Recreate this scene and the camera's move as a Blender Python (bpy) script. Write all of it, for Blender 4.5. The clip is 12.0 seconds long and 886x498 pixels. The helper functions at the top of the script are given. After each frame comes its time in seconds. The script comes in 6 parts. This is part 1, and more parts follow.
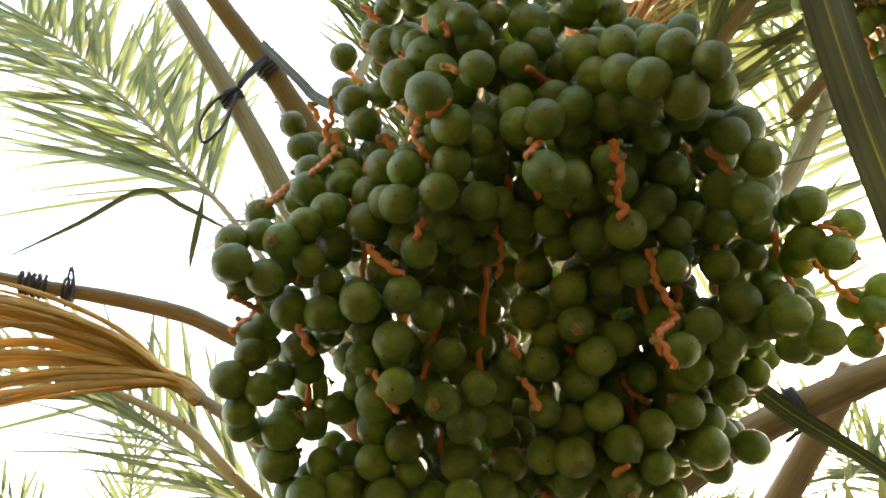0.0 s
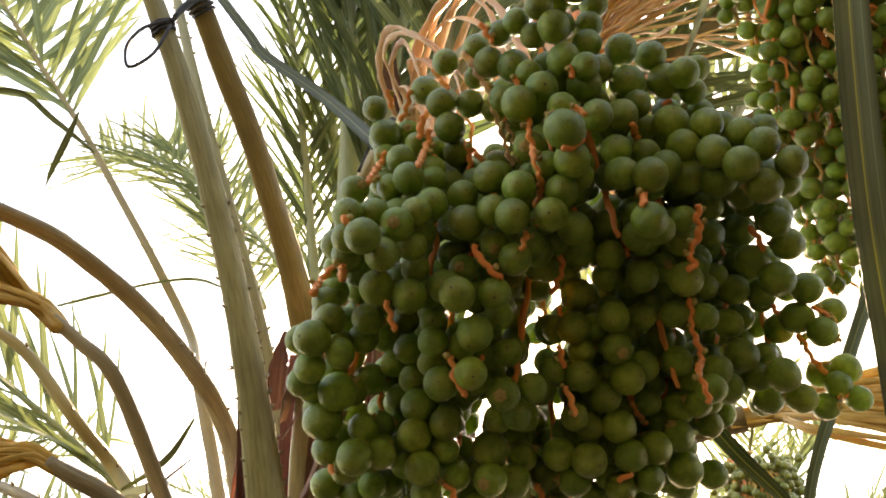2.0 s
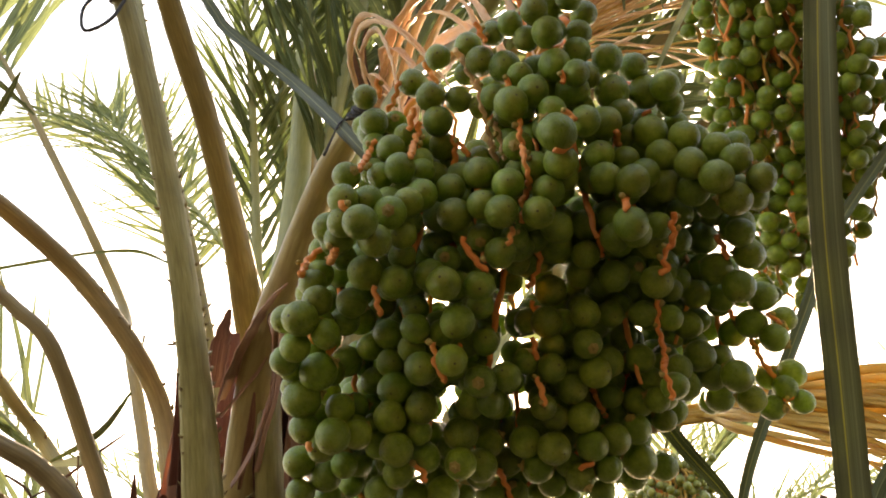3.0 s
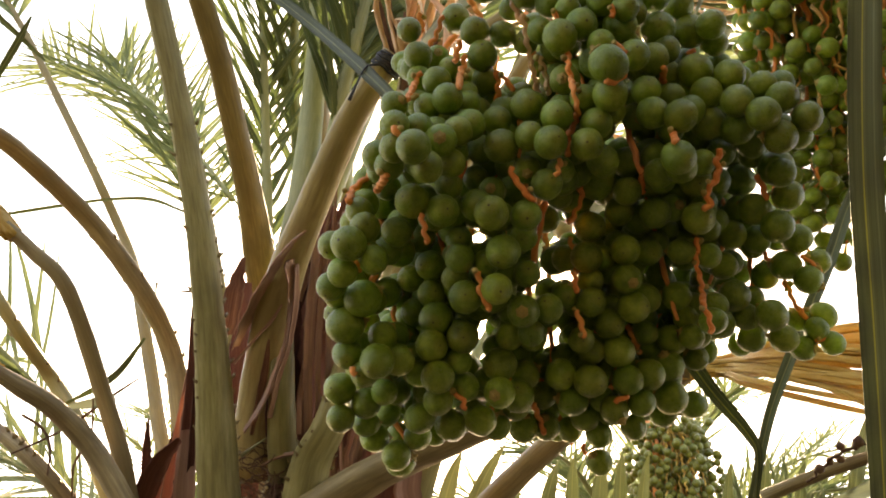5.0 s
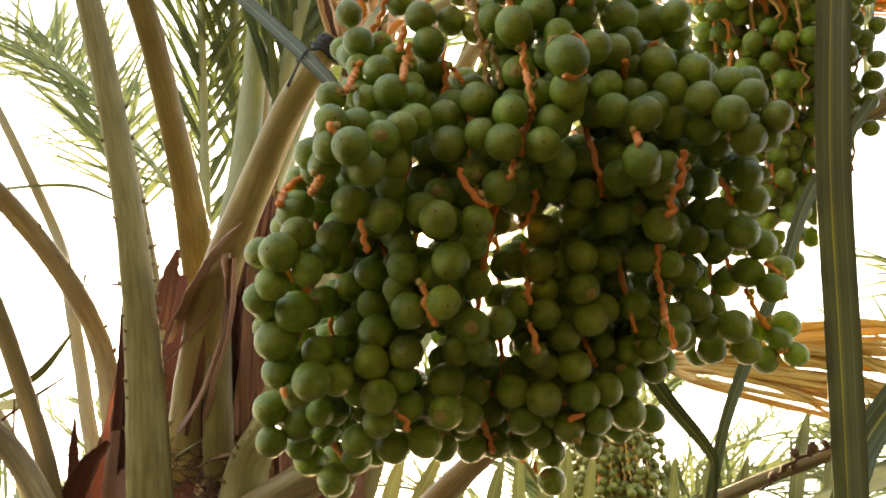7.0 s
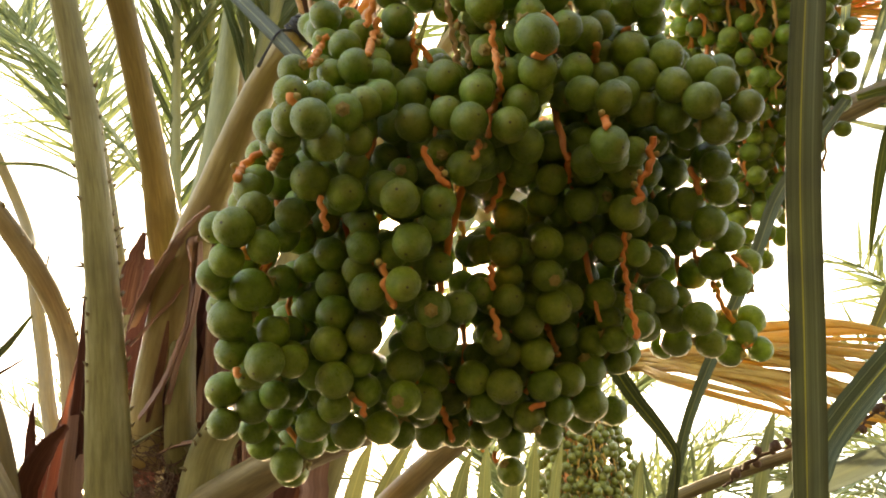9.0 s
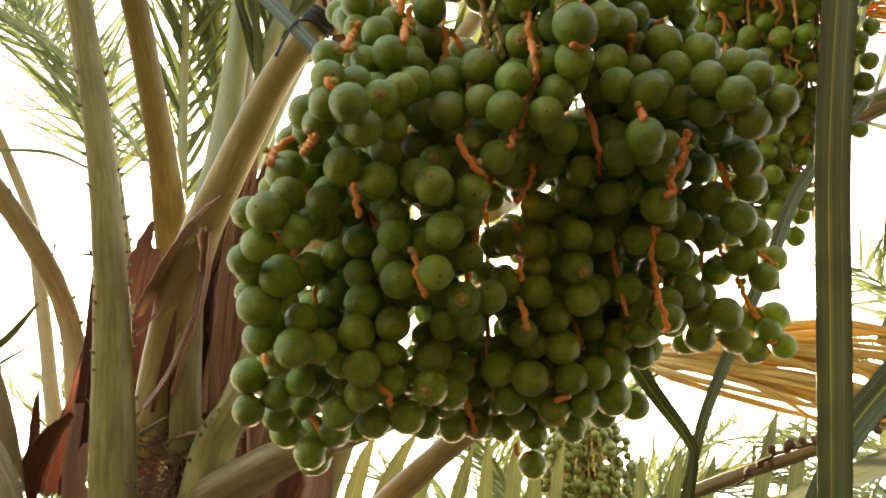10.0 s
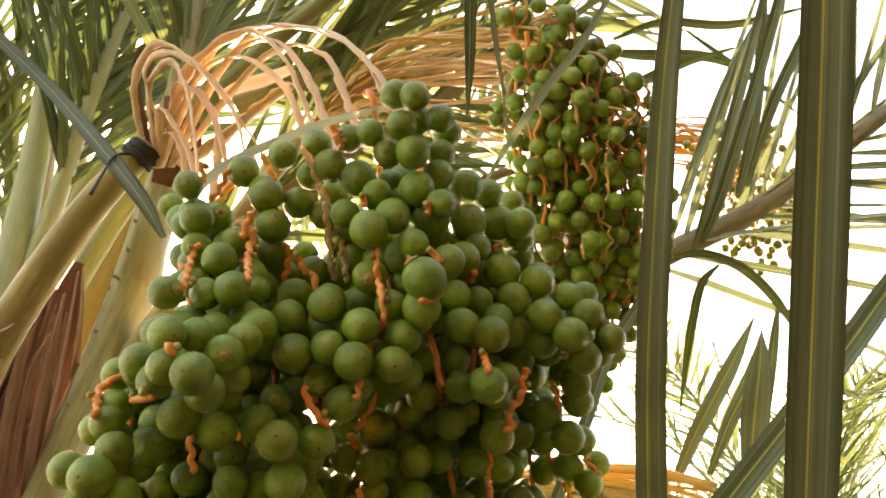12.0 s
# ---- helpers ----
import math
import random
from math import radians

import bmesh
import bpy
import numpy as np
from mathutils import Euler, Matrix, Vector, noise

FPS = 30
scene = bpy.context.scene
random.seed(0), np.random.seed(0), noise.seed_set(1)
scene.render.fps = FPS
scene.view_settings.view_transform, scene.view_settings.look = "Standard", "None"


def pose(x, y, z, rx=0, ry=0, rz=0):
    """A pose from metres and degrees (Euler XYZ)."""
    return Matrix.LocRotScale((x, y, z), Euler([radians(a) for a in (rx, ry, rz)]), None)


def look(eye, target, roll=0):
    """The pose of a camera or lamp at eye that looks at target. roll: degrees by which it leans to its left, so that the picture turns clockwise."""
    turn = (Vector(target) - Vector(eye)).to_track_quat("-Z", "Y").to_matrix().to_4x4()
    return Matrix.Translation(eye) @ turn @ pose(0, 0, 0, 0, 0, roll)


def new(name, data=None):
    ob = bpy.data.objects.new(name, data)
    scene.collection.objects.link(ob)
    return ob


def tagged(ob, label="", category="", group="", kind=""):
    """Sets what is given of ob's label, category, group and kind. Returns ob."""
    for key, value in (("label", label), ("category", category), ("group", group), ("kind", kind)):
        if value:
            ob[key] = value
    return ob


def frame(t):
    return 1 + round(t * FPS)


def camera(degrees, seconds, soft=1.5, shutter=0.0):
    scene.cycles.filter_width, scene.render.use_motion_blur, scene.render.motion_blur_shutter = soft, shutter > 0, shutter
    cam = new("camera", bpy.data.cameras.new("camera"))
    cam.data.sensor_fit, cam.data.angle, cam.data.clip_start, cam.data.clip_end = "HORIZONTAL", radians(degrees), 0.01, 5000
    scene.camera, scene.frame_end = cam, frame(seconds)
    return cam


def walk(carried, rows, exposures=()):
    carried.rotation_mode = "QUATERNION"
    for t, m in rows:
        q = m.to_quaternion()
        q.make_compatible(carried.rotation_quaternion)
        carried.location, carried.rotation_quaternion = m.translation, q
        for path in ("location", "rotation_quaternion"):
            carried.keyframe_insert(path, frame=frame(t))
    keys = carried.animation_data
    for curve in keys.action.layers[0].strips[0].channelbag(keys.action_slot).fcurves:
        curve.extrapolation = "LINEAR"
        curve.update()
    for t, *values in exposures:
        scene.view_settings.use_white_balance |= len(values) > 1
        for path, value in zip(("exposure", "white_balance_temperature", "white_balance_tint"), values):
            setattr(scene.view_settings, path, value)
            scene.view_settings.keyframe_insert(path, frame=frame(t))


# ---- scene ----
cam = camera(55.7, 12.0, 1.8)
METRES, EYE, TILT, LEAN, TURN = 0.7, 1.5, 38.0, 0.0, 0.0
ROWS = [
    (0.0, 0.0, 0.0, 0.0, 0.0, 0.0, -0.0),
    (0.5, -0.0624, -0.0054, -0.0043, -2.66, -0.67, -1.82),
    (1.0, -0.1496, -0.0309, 0.0082, -5.62, -0.53, -5.27),
    (1.5, -0.2247, -0.0502, -0.004, -9.55, -0.12, -9.13),
    (2.0, -0.322, -0.0617, -0.0155, -13.3, 0.48, -12.63),
    (2.5, -0.3757, -0.0692, -0.0223, -16.65, 0.98, -15.01),
    (3.0, -0.3947, -0.076, -0.0306, -18.29, 0.93, -16.09),
    (5.0, -0.4399, -0.071, -0.0898, -18.53, -1.31, -17.41),
    (5.5, -0.4001, -0.0311, -0.0679, -18.67, -2.03, -18.04),
    (6.0, -0.3971, 0.0162, -0.088, -21.14, -1.45, -17.86),
    (6.5, -0.4108, 0.0308, -0.0946, -22.2, -1.2, -17.85),
    (7.0, -0.4125, 0.0176, -0.0645, -22.34, -1.23, -17.76),
    (7.5, -0.3765, 0.0104, -0.0584, -23.15, -1.03, -17.63),
    (9.5, -0.3975, 0.0419, -0.0861, -24.25, -0.99, -20.03),
    (10.0, -0.4127, 0.0476, -0.0967, -24.24, -1.04, -20.52),
    (10.5, -0.4033, 0.0513, -0.0877, -24.92, -0.85, -21.16),
    (11.0, -0.4175, 0.0711, -0.0488, -29.72, 1.33, -22.04),
    (11.5, -0.4841, 0.0815, 0.013, -35.75, 5.54, -21.8),
    (12.0, -0.5062, 0.103, 0.0744, -38.23, 7.86, -21.4),
]
walk(cam, [(t, pose(0, 0, EYE, TILT, LEAN, TURN) @ pose(METRES * x, METRES * y, METRES * z, 90 + pitch, roll, yaw)) for t, x, y, z, yaw, pitch, roll in ROWS],
     [(0.0, 3.30, 9600, 15), (3.0, 3.08, 11400, 17), (5.5, 3.04, 11600, 16), (6.5, 3.20, 11800, 14), (9.5, 3.35, 12000, 13), (10.6, 3.38, 12000, 13), (12.0, 3.53, 14400, 14)])
SKY, SUN = 0.12, 3.0

# ---- world and sun ----
SUN_DIR = Vector((0.394, 0.80, 0.596)).normalized()
world = bpy.data.worlds.new("world")
scene.world = world
world.use_nodes = True
wn = world.node_tree.nodes
sky = wn.new("ShaderNodeTexSky")
sky.sky_type = "NISHITA"
sky.sun_disc = False
sky.sun_elevation = math.asin(SUN_DIR.z)
sky.sun_rotation = math.atan2(SUN_DIR.x, SUN_DIR.y)
sky.air_density, sky.dust_density, sky.ozone_density = 1.0, 0.8, 1.0
wn["Background"].inputs["Strength"].default_value = SKY
world.node_tree.links.new(sky.outputs[0], wn["Background"].inputs["Color"])
sun_data = bpy.data.lights.new("sun", "SUN")
sun_data.energy, sun_data.angle, sun_data.color = SUN, radians(0.6), (1.0, 0.93, 0.82)
sun = new("sun", sun_data)
sun.matrix_basis = look(SUN_DIR * 30, (0, 0, 0))


# ---- materials ----
class Nodes:
    """A small builder of node materials."""

    def __init__(self, name):
        self.mat = bpy.data.materials.new(name)
        self.mat.use_nodes = True
        self.tree = self.mat.node_tree
        self.bsdf = self.tree.nodes["Principled BSDF"]
        self.out = self.tree.nodes["Material Output"]

    def add(self, kind, **sockets):
        node = self.tree.nodes.new(kind)
        for key, value in sockets.items():
            self.put(node, key.replace("_", " "), value)
        return node

    def put(self, node, key, value):
        sock = node.inputs[int(key)] if key.isdigit() else node.inputs[key]
        if hasattr(value, "is_output"):
            self.tree.links.new(value, sock)
        else:
            sock.default_value = value

    def coords(self, kind, scale):
        tc = self.add("ShaderNodeTexCoord")
        mp = self.add("ShaderNodeMapping", Vector=tc.outputs[kind], Scale=scale)
        return mp.outputs[0]

    def noise(self, vec, scale, detail=4.0, rough=0.55):
        return self.add("ShaderNodeTexNoise", Vector=vec, Scale=scale, Detail=detail, Roughness=rough).outputs["Fac"]

    def ramp(self, fac, *stops):
        node = self.add("ShaderNodeValToRGB", Fac=fac)
        el = node.color_ramp.elements
        while len(el) < len(stops):
            el.new(0.5)
        for e, (pos, col) in zip(el, stops):
            e.position, e.color = pos, (*col, 1.0) if len(col) == 3 else col
        return node.outputs["Color"]

    def mix(self, fac, a, b, blend="MIX"):
        node = self.tree.nodes.new("ShaderNodeMix")
        node.data_type, node.blend_type = "RGBA", blend
        for i, value in ((0, fac), (6, a), (7, b)):
            if hasattr(value, "is_output"):
                self.tree.links.new(value, node.inputs[i])
            else:
                node.inputs[i].default_value = value if i == 0 else (*value, 1.0)
        return node.outputs[2]

    def bump(self, height, strength, distance):
        return self.add("ShaderNodeBump", Height=height, Strength=strength, Distance=distance).outputs[0]

    def rand(self):
        return self.add("ShaderNodeObjectInfo").outputs["Random"]

    def surface(self, color, rough=0.6, normal=None, spec=0.4):
        self.put(self.bsdf, "Base Color", color if hasattr(color, "is_output") else (*color, 1.0))
        self.put(self.bsdf, "Roughness", rough)
        self.put(self.bsdf, "Specular IOR Level", spec)
        if normal is not None:
            self.put(self.bsdf, "Normal", normal)
        return self.mat

    def thin(self, color, amount, normal=None):
        """Lets light through a thin blade."""
        tr = self.add("ShaderNodeBsdfTranslucent", Color=color)
        if normal is not None:
            self.put(tr, "Normal", normal)
        mx = self.add("ShaderNodeMixShader", Fac=amount)
        self.tree.links.new(self.bsdf.outputs[0], mx.inputs[1])
        self.tree.links.new(tr.outputs[0], mx.inputs[2])
        self.tree.links.new(mx.outputs[0], self.out.inputs["Surface"])
        return self.mat


def make_date_skin(name, dark, mid, light, scarred=True, size=1.0):
    n = Nodes(name)
    vec = n.coords("Object", (size, size, size))
    r = n.rand()
    shift = n.add("ShaderNodeVectorMath", **{"0": vec})
    shift.operation = "ADD"
    comb = n.add("ShaderNodeCombineXYZ", X=n.add("ShaderNodeMath", **{"0": r, "1": 37.0}).outputs[0])
    n.tree.links.new(comb.outputs[0], shift.inputs[1])
    big = n.noise(shift.outputs[0], 1.1, 3.0, 0.6)
    fine = n.noise(shift.outputs[0], 8.0, 6.0, 0.65)
    mott = n.noise(shift.outputs[0], 3.2, 4.0, 0.6)
    col = n.ramp(big, (0.22, dark), (0.50, mid), (0.80, light))
    col = n.mix(n.ramp(mott, (0.52, (0, 0, 0)), (0.75, (0.16, 0.16, 0.16))), col, light)
    col = n.mix(n.ramp(mott, (0.25, (0.14, 0.14, 0.14)), (0.46, (0, 0, 0))), col, dark)
    hue = n.add("ShaderNodeHueSaturation", Color=col, Hue=n.add("ShaderNodeMapRange", Value=r, **{"To Min": 0.482, "To Max": 0.512}).outputs[0])
    frac = n.add("ShaderNodeMath", **{"0": r, "1": 7.13})
    frac.operation = "MULTIPLY"
    frac2 = n.add("ShaderNodeMath", **{"0": frac.outputs[0]})
    frac2.operation = "FRACT"
    n.tree.links.new(n.add("ShaderNodeMapRange", Value=frac2.outputs[0], **{"To Min": 0.74, "To Max": 1.26}).outputs[0], hue.inputs["Value"])
    col = hue.outputs[0]
    specks = n.ramp(n.noise(shift.outputs[0], 14.0, 2.0, 0.5), (0.69, (0, 0, 0)), (0.74, (0.6, 0.6, 0.6)))
    col = n.mix(specks, col, (0.13, 0.095, 0.03))
    dust = n.ramp(fine, (0.42, (0, 0, 0)), (0.65, (0.06, 0.06, 0.06)))
    col = n.mix(dust, col, (0.30, 0.33, 0.12))
    if scarred:
        sep = n.add("ShaderNodeSeparateXYZ", Vector=vec)
        wob = n.add("ShaderNodeMath", **{"0": fine, "1": 0.05})
        wob.operation = "MULTIPLY"
        zz = n.add("ShaderNodeMath", **{"0": sep.outputs["Z"], "1": wob.outputs[0]})
        blush = n.ramp(zz.outputs[0], (0.90, (0, 0, 0)), (1.06, (0.5, 0.5, 0.5)))
        col = n.mix(blush, col, (0.21, 0.235, 0.045))
        tip = n.add("ShaderNodeMapRange", Value=sep.outputs["Z"], **{"From Min": 1.055, "From Max": 1.066})
        col = n.mix(tip.outputs[0], col, (0.055, 0.04, 0.016))
    nrm = n.bump(n.noise(shift.outputs[0], 13.0, 5.0, 0.6), 0.28, 0.05)
    mat = n.surface(col, n.ramp(fine, (0.3, (0.22, 0.22, 0.22)), (0.7, (0.42, 0.42, 0.42))), nrm, 0.44)
    n.put(n.bsdf, "Coat Weight", 0.03)
    n.put(n.bsdf, "Coat Roughness", 0.36)
    return mat


GREENS = ((0.068, 0.122, 0.012), (0.139, 0.229, 0.027), (0.275, 0.364, 0.070))
DATE_SKIN = make_date_skin("date_skin", *GREENS)
INNER_SKIN = make_date_skin("date_skin_inner", *GREENS, False, 60.0)
FAR_DATE_SKIN = make_date_skin("date_skin_yellowing", (0.07, 0.09, 0.012), (0.15, 0.16, 0.022), (0.27, 0.24, 0.04), False, 40.0)


def make_fibrous(name, dark, mid, light, rough=0.6, along="UV", stretch=(6, 0.6, 1), thin=0.0, spec=0.35, scale=6.0, depth=0.002):
    n = Nodes(name)
    vec = n.coords(along, stretch)
    grain = n.noise(vec, scale, 6.0, 0.6)
    patch = n.noise(n.coords("Object", (1, 1, 1)), 9.0, 4.0)
    r = n.rand()
    col = n.ramp(grain, (0.28, dark), (0.5, mid), (0.74, light))
    col = n.mix(n.ramp(patch, (0.42, (0, 0, 0)), (0.66, (0.55, 0.55, 0.55))), col, dark)
    col = n.mix(n.ramp(r, (0, (0, 0, 0)), (1, (0.55, 0.55, 0.55))), col, light)
    nrm = n.bump(grain, 0.5, depth)
    n.surface(col, rough, nrm, spec)
    return n.thin(col, thin, nrm) if thin else n.mat


STRAND = make_fibrous("orange_strand", (0.60, 0.14, 0.040), (0.86, 0.27, 0.090), (0.92, 0.42, 0.17), 0.55, stretch=(3, 3, 1), depth=0.001)
STRAND_PALE = make_fibrous("pale_orange_strand", (0.58, 0.31, 0.17), (0.78, 0.50, 0.31), (0.86, 0.68, 0.50), 0.45, stretch=(3, 3, 1), depth=0.001, thin=0.15)
STRAND_TAN = make_fibrous("tan_strand", (0.36, 0.17, 0.055), (0.56, 0.30, 0.11), (0.72, 0.46, 0.22), 0.5, stretch=(3, 3, 1), depth=0.001)
CALYX = make_fibrous("calyx", (0.17, 0.11, 0.03), (0.36, 0.26, 0.085), (0.52, 0.42, 0.18), 0.7, along="Object", stretch=(3, 3, 3))
PETIOLE = make_fibrous("petiole", (0.140, 0.116, 0.047), (0.255, 0.222, 0.098), (0.37, 0.335, 0.175), 0.45, spec=0.5, stretch=(4, 0.4, 1))
PETIOLE_BROWN = make_fibrous("petiole_brown", (0.108, 0.075, 0.038), (0.222, 0.164, 0.087), (0.335, 0.268, 0.155), 0.5, spec=0.45, stretch=(4, 0.4, 1))
RACHIS_GREEN = make_fibrous("rachis_green", (0.120, 0.135, 0.050), (0.200, 0.215, 0.090), (0.31, 0.315, 0.155), 0.45, spec=0.5)
SHEATH = make_fibrous("leaf_sheath", (0.100, 0.042, 0.034), (0.32, 0.155, 0.120), (0.54, 0.33, 0.26), 0.7, stretch=(1.8, 0.12, 1), depth=0.004)
SHEATH_MID = make_fibrous("leaf_sheath_brown", (0.090, 0.030, 0.024), (0.27, 0.118, 0.088), (0.48, 0.29, 0.22), 0.75, stretch=(2.0, 0.12, 1), depth=0.005)
SHEATH_DARK = make_fibrous("leaf_sheath_dark", (0.022, 0.008, 0.007), (0.095, 0.029, 0.025), (0.28, 0.115, 0.092), 0.8, stretch=(2.2, 0.15, 1), depth=0.004)
STALK_TAN = make_fibrous("fruit_stalk", (0.22, 0.155, 0.065), (0.38, 0.285, 0.130), (0.50, 0.41, 0.23), 0.45, spec=0.5, stretch=(4, 0.4, 1))
PETIOLE_DARK = make_fibrous("petiole_dark", (0.105, 0.070, 0.020), (0.185, 0.128, 0.040), (0.29, 0.215, 0.085), 0.45, spec=0.5)
FIBRE = make_fibrous("trunk_fibre", (0.038, 0.018, 0.014), (0.100, 0.047, 0.032), (0.21, 0.120, 0.080), 0.85, along="Object", stretch=(30, 30, 7))
GOLD_STRAND = make_fibrous("golden_strand", (0.42, 0.21, 0.03), (0.62, 0.36, 0.08), (0.74, 0.52, 0.20), 0.5, stretch=(3, 1.2, 1), thin=0.25)
CORD = make_fibrous("black_cord", (0.012, 0.011, 0.012), (0.02, 0.019, 0.02), (0.04, 0.038, 0.04), 0.6, stretch=(4, 30, 1))
SOIL = make_fibrous("dark_soil", (0.016, 0.013, 0.009), (0.029, 0.024, 0.016), (0.05, 0.042, 0.028), 0.95, along="Object", stretch=(1, 1, 1), spec=0.1)
# dull grey-brown for the added walls that hold back low sky light
BLOCKER_PLASTER = make_fibrous("blocker_plaster", (0.045, 0.042, 0.032), (0.075, 0.071, 0.056), (0.110, 0.105, 0.085), 0.95, along="Object", stretch=(0.6, 0.6, 0.6), spec=0.1, depth=0.01)


def make_blade(name, dark, mid, light, thin, rib, rib_width=0.025, glow=(0.150, 0.200, 0.085)):
    n = Nodes(name)
    tc = n.add("ShaderNodeTexCoord")
    sep = n.add("ShaderNodeSeparateXYZ", Vector=tc.outputs["UV"])
    lines = n.noise(n.coords("UV", (26, 0.35, 1)), 1.6, 3.0)
    patch = n.noise(n.coords("UV", (1.5, 4, 1)), 2.0, 4.0)
    r = n.rand()
    col = n.ramp(lines, (0.32, dark), (0.5, mid), (0.70, light))
    col = n.mix(n.ramp(patch, (0.45, (0, 0, 0)), (0.7, (0.5, 0.5, 0.5))), col, dark)
    wide = n.noise(n.coords("UV", (5, 0.2, 1)), 1.6, 2.0)
    col = n.mix(n.ramp(wide, (0.42, (0.55, 0.55, 0.55)), (0.58, (0, 0, 0))), col, dark)
    col = n.mix(n.ramp(r, (0, (0, 0, 0)), (1, (0.5, 0.5, 0.5))), col, light)
    off = n.add("ShaderNodeMath", **{"0": sep.outputs["X"], "1": 0.5})
    off.operation = "SUBTRACT"
    dist = n.add("ShaderNodeMath", **{"0": off.outputs[0]})
    dist.operation = "ABSOLUTE"
    line = n.ramp(dist.outputs[0], (rib_width * 0.6, (1, 1, 1)), (rib_width, (0, 0, 0)))
    col = n.mix(line, col, rib)
    nrm = n.bump(lines, 0.35, 0.001)
    n.surface(col, 0.5, nrm, 0.28)
    return n.thin(n.mix(0.45, col, glow), thin, nrm)


BLADE = make_blade("leaflet_blade", (0.070, 0.096, 0.036), (0.135, 0.172, 0.072), (0.26, 0.295, 0.15), 0.30, (0.34, 0.36, 0.17), 0.04)
# pale copy for one thin leaflet: sky light on it is put into the colour
BLADE_SKYLIT = make_blade("leaflet_blade_skylit", (0.42, 0.44, 0.38), (0.56, 0.57, 0.50), (0.68, 0.68, 0.60), 0.55, (0.6, 0.6, 0.5), 0.04, (0.70, 0.70, 0.62))
BLADE_NEAR = make_blade("leaflet_blade_near", (0.036, 0.056, 0.034), (0.125, 0.164, 0.102), (0.37, 0.42, 0.28), 0.20, (0.56, 0.56, 0.17), 0.028, (0.16, 0.20, 0.10))
BLADE_DARK = make_blade("leaflet_blade_dark", (0.050, 0.060, 0.032), (0.095, 0.112, 0.060), (0.19, 0.21, 0.12), 0.15, (0.25, 0.26, 0.12), 0.035)
# lit copy of the leaflet blade: brightness is put into its pale green
BLADE_LIT = make_blade("leaflet_blade_lit", (0.17, 0.20, 0.11), (0.26, 0.30, 0.17), (0.38, 0.41, 0.26), 0.34, (0.40, 0.42, 0.25), 0.04, (0.30, 0.34, 0.20))
BLADE_GREY = make_blade("leaflet_blade_grey", (0.22, 0.26, 0.22), (0.34, 0.38, 0.33), (0.46, 0.50, 0.43), 0.4, (0.40, 0.43, 0.34), 0.04, (0.42, 0.46, 0.38))
BLADE_DRY = make_blade("leaflet_blade_dry", (0.16, 0.15, 0.08), (0.26, 0.25, 0.14), (0.36, 0.35, 0.22), 0.4, (0.4, 0.38, 0.24), 0.04)


# ---- helpers ----
def link_mesh(name, bm, material, parent=None, label="", smooth=True):
    me = bpy.data.meshes.new(name)
    bm.to_mesh(me)
    bm.free()
    me.materials.append(material)
    if smooth:
        me.polygons.foreach_set("use_smooth", [True] * len(me.polygons))
    ob = new(name, me)
    if parent is not None:
        adopt(ob, parent)
    if label:
        ob["label"] = label
    return ob


def adopt(ob, parent):
    ob.parent = parent
    if parent.type == "EMPTY":
        ob.matrix_parent_inverse = Matrix.Translation(parent.location).inverted()


part = link_mesh


def thing(name, place, label, category, group=""):
    ob = new(name)
    ob.location = place
    ob.empty_display_size = 0.05
    return tagged(ob, label, category, group)


def instance(name, me, m, parent):
    ob = new(name, me)
    ob.parent = parent
    ob.matrix_basis = m
    if parent.type == "EMPTY":
        ob.matrix_parent_inverse = Matrix.Translation(parent.location).inverted()
    return ob


def smooth_path(points, steps):
    """Catmull-Rom through points of any length of tuple."""
    pts = [np.array(p, float) for p in points]
    pts = [2 * pts[0] - pts[1]] + pts + [2 * pts[-1] - pts[-2]]
    out = []
    for i in range(1, len(pts) - 2):
        a, b, c, d = pts[i - 1:i + 3]
        for k in range(steps):
            u = k / steps
            out.append(0.5 * (2 * b + (c - a) * u + (2 * a - 5 * b + 4 * c - d) * u * u + (3 * b - a - 3 * c + d) * u ** 3))
    out.append(pts[-2])
    return out


def frames_along(path, up=Vector((0, 0, 1))):
    """Tangent, side and normal at each point of a path."""
    pts = [Vector(p[:3]) for p in path]
    res, last = [], None
    for i, p in enumerate(pts):
        t = (pts[min(i + 1, len(pts) - 1)] - pts[max(i - 1, 0)]).normalized()
        s = t.cross(up) if last is None else last - t * last.dot(t)
        if s.length < 1e-4:
            s = t.cross(Vector((1, 0, 0)))
        s.normalize()
        last = s
        res.append((p, t, s, s.cross(t).normalized()))
    return res


def tube(bm, path, sides=10, flat=1.0, up=Vector((0, 0, 1)), ripple=0.0, seed=0):
    """A closed tube; path holds x, y, z, radius. flat: thickness against width."""
    uv = bm.loops.layers.uv.verify()
    rng = random.Random(seed)
    rings = []
    length = 0.0
    prev = None
    vs = []
    for (p, t, s, n), q in zip(frames_along(path, up), path):
        r = q[3] * (1 + ripple * (rng.random() - 0.5))
        if prev is not None:
            length += (p - prev).length
        prev = p
        vs.append(length)
        rings.append([bm.verts.new(p + s * (math.cos(a) * r) + n * (math.sin(a) * r * flat)) for a in (2 * math.pi * k / sides for k in range(sides))])
    for i in range(len(rings) - 1):
        for k in range(sides):
            f = bm.faces.new((rings[i][k], rings[i][(k + 1) % sides], rings[i + 1][(k + 1) % sides], rings[i + 1][k]))
            for lp, (u, v) in zip(f.loops, ((k, i), (k + 1, i), (k + 1, i + 1), (k, i + 1))):
                lp[uv].uv = (u / sides, vs[v] * 4)
    bm.faces.new(list(reversed(rings[0])))
    bm.faces.new(rings[-1])
    return bm


